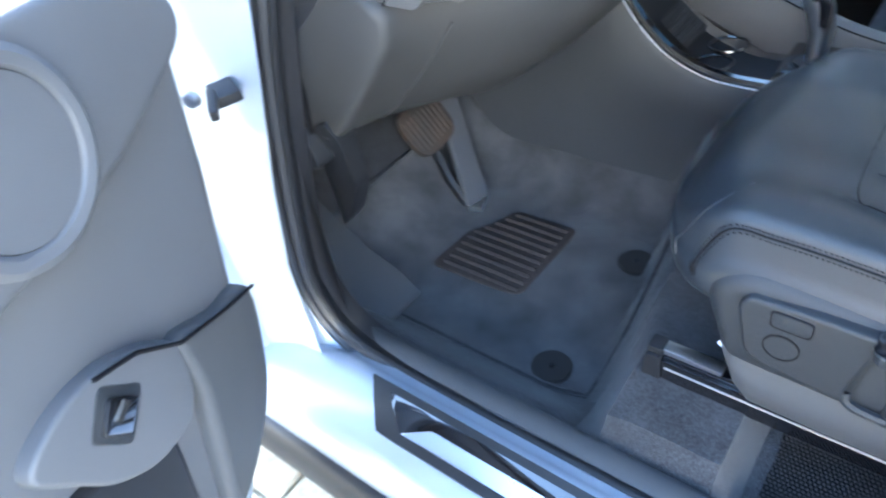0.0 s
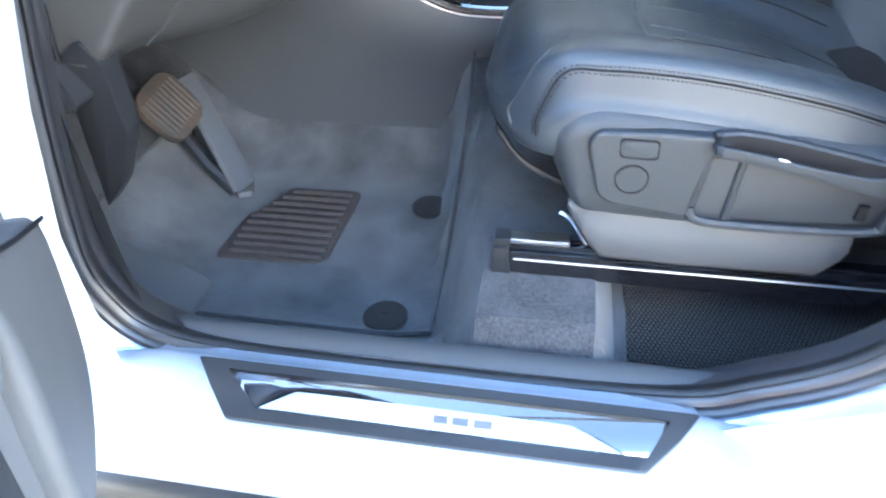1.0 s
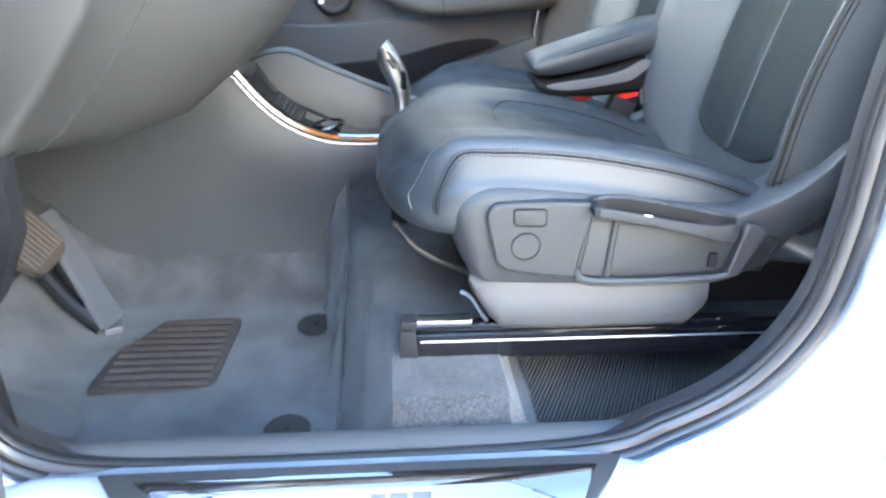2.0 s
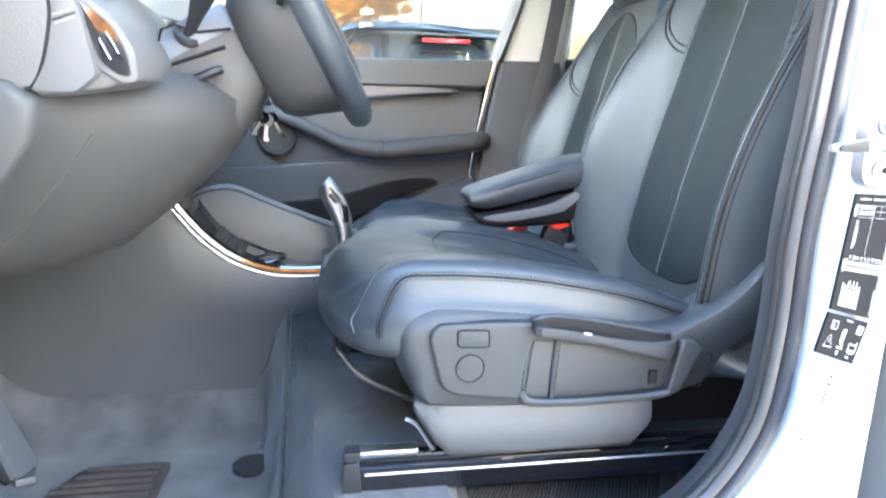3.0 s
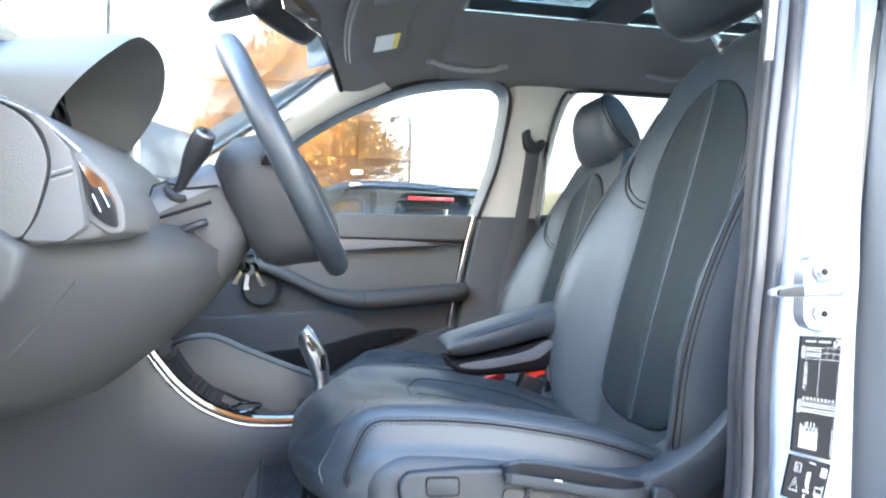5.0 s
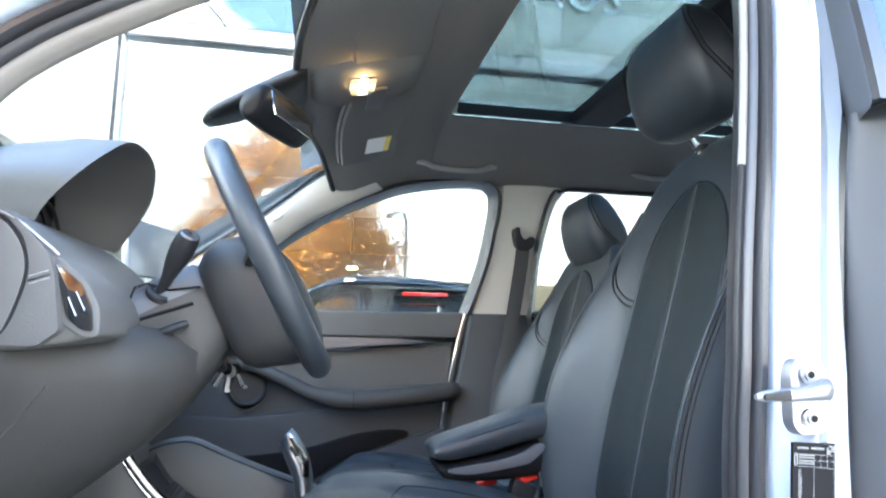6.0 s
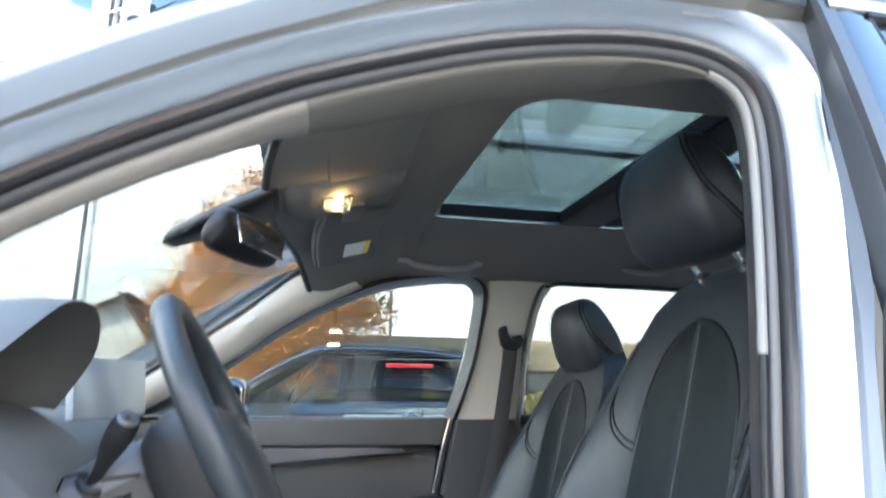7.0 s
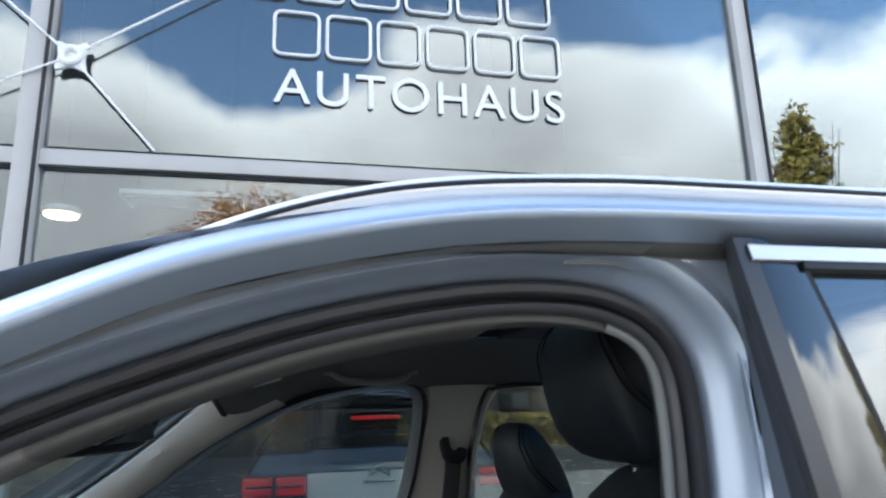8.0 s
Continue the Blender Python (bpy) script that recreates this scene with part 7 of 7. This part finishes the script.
    part("pocket_shadow_gap", tube([to(Vector((x, -0.001, z))) for x, z in ((0.004, 0.722), (0.06, 0.742), (0.125, 0.771), (0.17, 0.812), (0.214, 0.833))], 0.0022, 5), "black", d)
    face("pocket_floor", round_poly([(0.17, 0.70), (0.27, 0.765), (0.9, 0.74), (0.9, 0.60), (0.2, 0.56)], 0.02), 0.012, 0.04, "trim", "", 0.01)
    # outer shell and frame
    face("outer_skin", round_poly([(-0.10, 0.98), (-0.04, 0.40), (0.0, 0.36), (0.95, 0.36), (1.0, 0.6), (1.0, 0.98)], 0.03), 0.16, 0.17, "paint", "pale silver outer door skin", 0.0)
    face("inner_frame", round_poly([(-0.075, 1.0), (-0.05, 0.80), (0.02, 0.56), (0.08, 0.40), (0.93, 0.40), (0.96, 0.98)], 0.03), 0.07, 0.16, "paint", "pale silver inner door frame", 0.01)
    face("door_edge_seal", [(-0.062, 0.98), (-0.04, 0.80), (0.02, 0.60), (0.08, 0.50), (0.10, 0.50), (0.04, 0.60), (-0.02, 0.80), (-0.04, 0.98)], 0.055, 0.075, "seal", "", 0.004)


def build_wing_mirrors():
    for y, s in ((-0.17, -1), (1.90, 1)):
        m = thing("wing_mirror", "black wing mirror with dark housing on the " + ("open driver's door" if s < 0 else "passenger door"), "wing mirror", "wing mirrors")
        cx, cz, k0 = (0.30, 1.085, 1.0) if s < 0 else (0.335, 1.080, 1.22)
        rows = []
        for t, k in ((0, 0.25), (0.1, 0.7), (0.3, 0.95), (0.7, 1.0), (0.95, 0.9), (1.0, 0.8)):
            x = cx - 0.10 + 0.10 * t
            rows.append([(x, y + 0.10 * k * k0 * math.copysign(abs(math.cos(a)) ** 0.6, math.cos(a)), cz + 0.068 * k * k0 * math.copysign(abs(math.sin(a)) ** 0.6, math.sin(a))) for a in (2 * math.pi * q / 24 for q in range(24))])
        part("housing", sheet(rows, close_u=True, cap=True), "gloss", m, sharp=60)
        part("mirror_glass", slab(round_poly([(-0.085 * k0, -0.05 * k0), (0.085 * k0, -0.05 * k0), (0.085 * k0, 0.05 * k0), (-0.085 * k0, 0.05 * k0)], 0.03), 0, 0.003, 0, to=lambda v: Vector((cx + 0.003 + v.y, y + v.x, cz + v.z))), "chrome", m, "mirror glass")
        part("foot", tube([(cx - 0.05, y - s * 0.09, cz - 0.05), (cx - 0.06, y - s * 0.16, cz - 0.08)], 0.025, 8), "gloss", m)
        if s < 0:
            # carried by the open door
            m.matrix_world = Matrix.Translation((0.02, -0.03, 0)) @ Matrix.Rotation(radians(-65), 4, "Z") @ Matrix.Translation((-0.02, -0.02, 0))


def build_pillar_foot():
    part("pillar_foot_trim", sheet([[(1.00 + 0.02 * t, y, z) for z, t in ((0.36, -2), (0.45, -1), (0.55, 0), (0.66, 1))] for y in (0.15, 0.17, 0.20, 0.22)]), "black", CAR, "black lower centre pillar trim")
    part("pillar_foot_trim", sheet([[(x, 0.150, z) for x in (0.985, 1.1, 1.4)] for z in (0.3, 0.5, 0.75)]), "black", CAR)


build_pillar_foot()
FLOOR = build_floor()
build_mat()
build_pedals()
DRIVER = build_seat("driver_seat", "black leather driver's seat with raised headrest", 0.503, (0.012, 0.0), "front seats")
PASSENGER = build_seat("passenger_seat", "black leather passenger seat, set lower and further back", 1.24, (0.07, -0.085), "front seats")
PASSENGER.location = (0.085, 1.24, -0.085)
build_console()
build_selector()
build_armrest()
build_buckle(0.775, 0.672, 0.905)
build_buckle(0.94, 0.630, 0.865)
build_belt()
build_dash()
build_steering()
build_keys()
build_roof_fittings()
build_passenger_door()
build_driver_door()
build_wing_mirrors()


# ---------------------------------------------------------------- showroom front behind the car
FY = 4.13


def build_showroom():
    f = tagged(new("showroom_front"), "tall glass showroom front with grey mullions", "glass front", kind="structure")
    xs = [-22.75, -17.3, -11.85, -6.40, -0.95, 4.50, 9.95, 15.4]
    for x in xs:
        part("mullion", box((x, FY + 0.02, 3.1), (0.15, 0.16, 6.2), 0.006), "mullion", f)
        part("mullion_cap", box((x + 0.055, FY - 0.07, 3.1), (0.018, 0.03, 6.2), 0.003), "trim", f)
    for z in (0.12, 3.06, 6.15):
        part("transom", box((-3.675, FY + 0.03, z - 0.015), (38.1, 0.14, 0.11), 0.006), "mullion", f)
        part("transom_gasket", box((-3.675, FY - 0.035, z - 0.078), (38.1, 0.02, 0.016), 0), "trim", f)
    for x0, x1 in zip(xs[:-1], xs[1:]):
        for z0, z1 in ((0.19, 2.99), (3.13, 6.08)):
            p = part("pane", box(((x0 + x1) / 2, FY + 0.01, (z0 + z1) / 2), (x1 - x0 - 0.14, 0.012, z1 - z0), 0), "front_glass" if z0 > 3 else "door_glass", f, smooth=False)
            p.visible_shadow = False
    # roof, floor and walls of the hall
    part("fascia", box((-3.675, FY + 0.3, 6.7), (38.5, 0.9, 1.0), 0.02), "mullion", f)
    h = tagged(new("showroom_hall"), "dim showroom hall with tiled floor", "hall", kind="structure")
    part("hall_roof", box((-3.675, 10.6, 6.35), (38.5, 13.6, 0.25), 0), "hallwall", h)
    part("hall_floor", box((-3.675, 10.6, 0.02), (38.5, 12.9, 0.06), 0), "tile", h)
    part("back_wall", box((-3.675, 17.3, 3.2), (38.5, 0.2, 6.4), 0), "hallwall", h)
    for x in (-22.8, 15.45):
        part("side_wall", box((x, 10.7, 3.2), (0.2, 13.2, 6.4), 0), "hallwall", h)
    part("gallery", box((-3.675, 13.5, 3.2), (38.1, 5.0, 0.3), 0.02), "hallwall", h)
    part("upper_wall", box((-3.675, 11.1, 5.0), (38.1, 0.12, 2.6), 0), "hallwall", h)
    # cable bracing with its node plate
    n = thing("cable_bracing", "white steel cable bracing in front of the glass", "bracing")
    c = Vector((-0.744, 4.05, 3.74))
    part("node", slab(round_poly([(-0.10, -0.11), (0.0, -0.07), (0.10, -0.11), (0.08, 0.0), (0.10, 0.11), (0.0, 0.07), (-0.10, 0.11), (-0.08, 0)], 0.03), 0, 0.03, 0.004, to=lambda v: c + v), "sign", n)
    part("node_ring", ring(c + Vector((0, -0.012, 0)), (0, 1, 0), 0.055, 0.022, 24, 8), "sign", n)
    for e in ((1.9, 5.65), (-0.19, 3.11), (-2.4, 5.2), (-3.2, 2.4)):
        part("cable", tube([c, (e[0], 4.06, e[1])], 0.009, 6), "sign", n)


def build_sign():
    s = thing("lettering", "white raised lettering on the showroom glass", "sign")
    cu = bpy.data.curves.new("word", "FONT")
    cu.body, cu.extrude, cu.size = "AUTOHAUS", 0.004, 0.36
    cu.space_character = 1.12
    ob = new("word", cu)
    ob.parent = s
    cu.materials.append(M["sign"])
    bpy.context.view_layer.update()
    k = 2.22 / max(0.1, ob.dimensions.x)
    ob.matrix_basis = Matrix.Translation((0.558, FY - 0.017, 3.553)) @ Matrix.Rotation(radians(90), 4, "X") @ Matrix.Diagonal((k, k, 1, 1))
    # a name above, as plain outlined blocks
    for z, n, x0, x1, h in ((3.93, 6, 0.525, 2.80, 0.345), (4.39, 6, 0.26, 2.74, 0.42)):
        w = (x1 - x0) / n
        for i in range(n):
            a, b = x0 + w * i + 0.025, x0 + w * (i + 1) - 0.035
            q = round_poly([(a, z), (b, z), (b, z + h), (a, z + h)], 0.06)
            part("outlined_block", tube([(x, FY - 0.021, zz) for x, zz in q], 0.013, 6, closed=True), "sign", s)


def build_hatchback():
    c = thing("display_car", "black SUV with red tail lights in the showroom", "car")
    X, Y = 1.45, 4.52
    def sec(y, tab):
        """One ring across the car at y: (half width, height) pairs from sill to roof."""
        right = [(X + w, y, z) for w, z in tab]
        left = [(X - w, y, z) for w, z in reversed(tab)]
        return right + left
    rows = [sec(Y + 0.02, [(0.80, 0.40), (0.86, 0.60), (0.86, 0.80), (0.84, 1.0), (0.80, 1.03)]),
            sec(Y + 0.06, [(0.86, 0.36), (0.91, 0.60), (0.91, 0.80), (0.90, 1.0), (0.86, 1.04)]),
            sec(Y + 0.6, [(0.90, 0.30), (0.925, 0.6), (0.925, 0.8), (0.92, 1.0), (0.88, 1.06)]),
            sec(Y + 2.2, [(0.90, 0.30), (0.92, 0.6), (0.92, 0.8), (0.91, 1.0), (0.88, 1.04)]),
            sec(Y + 3.4, [(0.90, 0.30), (0.92, 0.6), (0.91, 0.8), (0.88, 0.95), (0.80, 0.99)]),
            sec(Y + 4.3, [(0.80, 0.32), (0.82, 0.6), (0.80, 0.75), (0.75, 0.85), (0.6, 0.88)])]
    part("body", sheet(rows, close_u=True, cap=True), "carblack", c)
    rows = []
    for y, zb, zt, wb, wt in ((Y + 0.06, 1.02, 1.06, 0.86, 0.84), (Y + 0.22, 1.03, 1.40, 0.87, 0.70), (Y + 0.36, 1.04, 1.56, 0.88, 0.66), (Y + 0.7, 1.04, 1.62, 0.88, 0.66), (Y + 1.6, 1.04, 1.64, 0.88, 0.66),
                              (Y + 2.3, 1.03, 1.56, 0.87, 0.62), (Y + 3.1, 1.0, 1.06, 0.85, 0.75)):
        rows.append(sec(y, [(wb, zb), ((wb + wt) / 2 + 0.03, (zb + zt) / 2), (wt, zt - 0.03), (wt - 0.10, zt)]))
    part("cabin", sheet(rows, close_u=True, cap=True), "carblack", c)
    part("rear_window", sheet([[(X + w * v, y - 0.012 - 0.02 * (1 - v * v), z) for v in (-1, -0.6, 0, 0.6, 1)] for w, y, z in ((0.72, Y + 0.08, 1.10), (0.68, Y + 0.18, 1.28), (0.60, Y + 0.275, 1.44))]), "gloss", c, "dark rear window")
    part("roof_spoiler", sheet([[(X + 0.64 * v, y, z - 0.02 * v * v) for v in np.linspace(-1, 1, 7)] for y, z in ((Y + 0.42, 1.60), (Y + 0.20, 1.57), (Y + 0.165, 1.545), (Y + 0.21, 1.53), (Y + 0.35, 1.52))]), "carblack", c)
    part("brake_light", box((X, Y + 0.160, 1.462), (0.36, 0.03, 0.034), 0.006), "tail", c, "red high brake light")
    part("rear_spoiler_lip", box((X, Y + 0.20, 1.515), (1.1, 0.08, 0.02), 0.006), "carblack", c)
    for s in (-1, 1):
        t = part("tail_light", box((X + s * 0.70, Y + 0.012, 0.940), (0.42, 0.08, 0.15), 0.03, 3, (0, 0, s * 8)), "tail", c, "red tail light with square lenses")
        for u in (0.60, 0.80):
            for z in (0.904, 0.976):
                part("lens_block", box((X + s * u, Y - 0.030 + (0.024 if u > 0.7 else 0), z), (0.175, 0.03, 0.060), 0.012, 2, (0, 0, s * 8)), "tail", t)
            part("lens_gap", box((X + s * u, Y - 0.034 + (0.024 if u > 0.7 else 0), 0.940), (0.17, 0.03, 0.018), 0.002, 1, (0, 0, s * 8)), "carblack", t)
        part("lens_gap", box((X + s * 0.70, Y - 0.030, 0.940), (0.022, 0.05, 0.15), 0.002, 1), "carblack", t)
        part("wheel", disc((X + s * 0.84, Y + 0.85, 0.34), (1, 0, 0), 0.33, 0.2, 28, 0.03), "rubber", c)
        part("rear_pillar_glass", box((X + s * 0.84, Y + 1.4, 1.26), (0.03, 1.9, 0.28), 0.01, 1, (0, s * -20, 0)), "gloss", c)
    part("tailgate_panel", box((X, Y - 0.008, 0.86), (0.98, 0.03, 0.34), 0.02), "mullion", c, "pale grey tailgate panel")
    for k in (0, 1):
        part("badge", tube([(X - 0.075, Y - 0.03, 0.985 + 0.035 * k), (X, Y - 0.034, 1.03 + 0.035 * k), (X + 0.075, Y - 0.03, 0.985 + 0.035 * k)], 0.012, 6), "chrome", c, "chrome badge")
    part("badge_bar", box((X, Y - 0.03, 0.945), (0.22, 0.01, 0.02), 0.003), "chrome", c)
    part("bumper", box((X, Y + 0.02, 0.50), (1.62, 0.12, 0.26), 0.05, 3), "trim", c)
    c.scale = (1.12, 1.0, 0.92)
    c.location = (-0.204, 0.50, 0.0)
    return c


def build_hall_lamps():
    for x, y, z, k in ((-1.30, 6.0, 3.2, 1.0), (0.98, 9.0, 1.95, 0.55), (0.95, 8.8, 1.75, 0.55), (-3.4, 8.0, 3.2, 1.0), (-0.2, 9.4, 3.05, 1.0)):
        l = thing("pendant_lamp", "warm white round pendant lamp in the showroom", "pendant lamp", "showroom lamps")
        part("shade", disc((0, 0, 0.02), (0, 0, 1), 0.16 * k, 0.06 * k, 24, 0.012), "sign", l)
        part("diffuser", disc((0, 0, 0.02 - 0.04 * k), (0, 0, 1), 0.14 * k, 0.02, 24, 0.004), "ceiling_lamp", l)
        part("cord", tube([(0, 0, 0.05), (0, 0, 6.2 - z)], 0.006, 6), "trim", l)
        l.location = (x, y, z)
    for x0, y0, z0, w in ((-0.35, 6.6, 3.55, 1.15), (3.47, 6.6, 3.34, 1.10)):
        b = thing("light_panel", "white framed ceiling light panel in the showroom", "light panel", "showroom light panels")
        part("panel", box((x0, y0, z0), (w, 0.5, 0.05), 0.01), "sign", b)
        part("diffuser", box((x0, y0, z0 - 0.035), (w - 0.11, 0.40, 0.03), 0.01), "screen", b, "unlit grey diffuser")
        for dx in (-0.45, 0.45):
            part("hanger", tube([(x0 + dx, y0, z0 + 0.02), (x0 + dx, y0, 6.2)], 0.006, 6), "trim", b)


# ---------------------------------------------------------------- across the yard, mirrored in the glass
def build_tree(name, label, at, trunk_h, crown, leaves, size, material, seed, cone=0.0):
    """crown: centre height, radius across, half height."""
    t = thing(name, label, "tree", at=at)
    rnd = random.Random(seed)
    bm = tube([(0, 0, 0), (0.05, 0.02, trunk_h * 0.5), (0, 0, trunk_h), (0.1, 0, crown[0] + crown[2] * 0.5)], lambda u: 0.20 * (1 - 0.8 * u), 8)
    tips = []
    for i in range(14):
        a = rnd.random() * 6.28
        h = trunk_h * (0.8 + 0.5 * rnd.random())
        r = crown[1] * (0.5 + 0.4 * rnd.random())
        e = Vector((r * math.cos(a), r * math.sin(a), crown[0] + crown[2] * (rnd.random() - 0.3)))
        tube([(0, 0, h), e * 0.5 + Vector((0, 0, h * 0.4)), e], lambda u: 0.07 * (1 - 0.85 * u), 6, bm=bm)
    part("trunk", bm, "bark", t)
    clumps = []
    for i in range(150):
        while True:
            p = Vector((rnd.uniform(-1, 1), rnd.uniform(-1, 1), rnd.uniform(-1, 1)))
            if 0.25 < p.length < 1.0:
                break
        w = 1 - cone * (p.z * 0.5 + 0.5)
        clumps.append((Vector((p.x * crown[1] * w, p.y * crown[1] * w, crown[0] + p.z * crown[2])), crown[1] * (0.16 + 0.2 * rnd.random()) * (0.7 if cone > 0.7 else 1)))
    verts, faces = [], []
    for i in range(leaves):
        c, r = rnd.choice(clumps)
        p = c + Vector((rnd.gauss(0, 0.5), rnd.gauss(0, 0.5), rnd.gauss(0, 0.42))) * r
        a, b = Vector((rnd.uniform(-1, 1), rnd.uniform(-1, 1), rnd.uniform(-1, 1))).normalized(), Vector((rnd.uniform(-1, 1), rnd.uniform(-1, 1), rnd.uniform(-0.5, 1))).normalized()
        a, b = a * size * rnd.uniform(0.6, 1.3), b * size * rnd.uniform(0.5, 1.1)
        k = len(verts)
        verts += [p - a, p - b * 0.6, p + a, p + b * 0.6]
        faces.append((k, k + 1, k + 2, k + 3))
    me = bpy.data.meshes.new("crown")
    me.from_pydata([tuple(v) for v in verts], [], faces)
    me.materials.append(M[material])
    ob = new("crown", me)
    ob.parent = t
    tagged(ob, kind="stuff")
    return t


def build_yard():
    ry = 2 * FY - 22.0
    build_tree("maple_tree", "autumn maple tree with orange leaves", (-0.5, ry, 0), 2.2, (4.6, 4.1, 3.7), 60000, 0.085, "orange", 3, 0.5)
    build_tree("birch_tree", "smaller tree with yellow-brown autumn leaves", (-3.4, ry - 3, 0), 2.0, (3.4, 1.8, 1.6), 20000, 0.07, "orange", 8)
    build_tree("poplar_tree", "tall green-brown poplar tree behind the yard", (21.8, ry, 0), 3.0, (9.5, 2.0, 4.2), 9000, 0.14, "green", 5, 0.75)
    build_tree("poplar_tree", "tall green-brown poplar tree behind the yard", (26.5, ry - 6, 0), 3.0, (8.5, 2.2, 4.6), 8000, 0.14, "green", 6, 0.75)
    l = thing("street_lamp", "grey street lamp with a curved arm", "street lamp", at=(3.45, ry, 0))
    part("post", tube(cr([(0, 0, 0), (0, 0, 2.5), (0, 0, 4.9), (-0.08, 0, 5.25), (-0.3, 0, 5.32), (-0.5, 0, 5.25)], 5), lambda u: 0.06 - 0.025 * u, 10), "mullion", l)
    part("lamp_head", box((-0.55, 0, 5.2), (0.34, 0.14, 0.09), 0.03, 2, (0, -15, 0)), "grey", l)
    # long low building with a tiled roof
    b = thing("low_building", "long low building with a brown tiled roof", "building")
    part("wall", box((8.2, ry - 5.2, 1.05), (15.4, 6, 2.1), 0.02), "brownwall", b)
    for i in range(12):
        part("roof_slat", box((8.2, ry - 2.05 - 0.12 * i, 2.10 + 0.105 * i), (16.0, 0.04, 0.058), 0.006, 1), "slat", b)
    part("roof", slab([(0, 1.98), (1.55, 3.30), (4.6, 3.30), (6.2, 2.0)], 0.3, 16.1, 0, to=lambda v: Vector((v.y, ry - 2.12 - v.x, v.z))), "rooftile", b, "dark roof behind the slats")
    for i in range(6):
        part("window", box((2.0 + 2.4 * i, ry - 2.19, 1.3), (1.2, 0.06, 1.1), 0.01), "gloss", b)
    # gabled house further along
    h = thing("gabled_house", "pale rendered house with a tiled gable roof", "house")
    hx = -6.2
    part("wall", box((hx, ry - 3, 1.4), (3.6, 5, 2.8), 0.02), "plaster", h)
    part("gable", slab([(-1.8, 2.8), (1.8, 2.8), (0.9, 4.1)], ry - 0.5, ry - 0.8, 0, to=lambda v: Vector((v.x + hx, v.y, v.z))), "white", h)
    for s in (-1, 1):
        part("roof", box((hx + 0.9 - s * 0.95 if s > 0 else hx + 1.45, ry - 3, 3.5), (2.9 if s > 0 else 1.7, 5.6, 0.12), 0.02, 1, (0, -26 if s > 0 else 54, 0)), "rooftile", h)
    for x in (-0.9, 0.7):
        part("window", box((hx + x, ry - 0.48, 1.6), (0.8, 0.06, 1.1), 0.01), "white", h)
    # hedge in front
    g = thing("hedge", "clipped green-brown hedge along the yard", "hedge")
    rnd = random.Random(2)
    verts, faces = [], []
    for i in range(9000):
        p = Vector((rnd.uniform(-16, 16), ry + 1.4 + rnd.uniform(-0.4, 0.4), rnd.uniform(0.05, 1.15)))
        a, c = (Vector((rnd.uniform(-1, 1), rnd.uniform(-1, 1), rnd.uniform(-1, 1))).normalized() * 0.09 for _ in range(2))
        k = len(verts)
        verts += [p - a, p - c, p + a, p + c]
        faces.append((k, k + 1, k + 2, k + 3))
    me = bpy.data.meshes.new("leaves")
    me.from_pydata([tuple(v) for v in verts], [], faces)
    me.materials.append(M["green"])
    ob = new("leaves", me)
    ob.parent = g
    tagged(ob, kind="stuff")
    for i in range(16):
        part("stem", tube([(-15 + 2 * i, ry + 1.4, 0), (-15 + 2 * i, ry + 1.4, 1.0)], 0.03, 6), "bark", g)


def build_paving():
    p = tagged(new("pavement"), "pale concrete paving beside the car", "pavement", kind="structure")
    part("bed", box((0.2, 0.2, 0.006), (5.0, 3.2, 0.012), 0), "stone", p, smooth=False)
    bm = box((0, 0, 0), (0.192, 0.094, 0.03), 0.006, 1)
    first = part("paving_stone", bm, "stone", p)
    k = 0
    rnd = random.Random(1)
    for i in range(16):
        for j in range(16):
            x, y = -1.9 + 0.2 * i + (0.1 if j % 2 else 0), -1.15 + 0.1 * j
            ob = first if not k else new("paving_stone", first.data)
            ob.parent = p
            ob.location = (x, y, 0.012 + rnd.uniform(-0.0015, 0.0015))
            ob.rotation_euler = (rnd.uniform(-0.01, 0.01), rnd.uniform(-0.01, 0.01), rnd.uniform(-0.01, 0.01))
            k += 1


build_showroom()
build_sign()
build_hatchback()
build_hall_lamps()
build_yard()
build_paving()
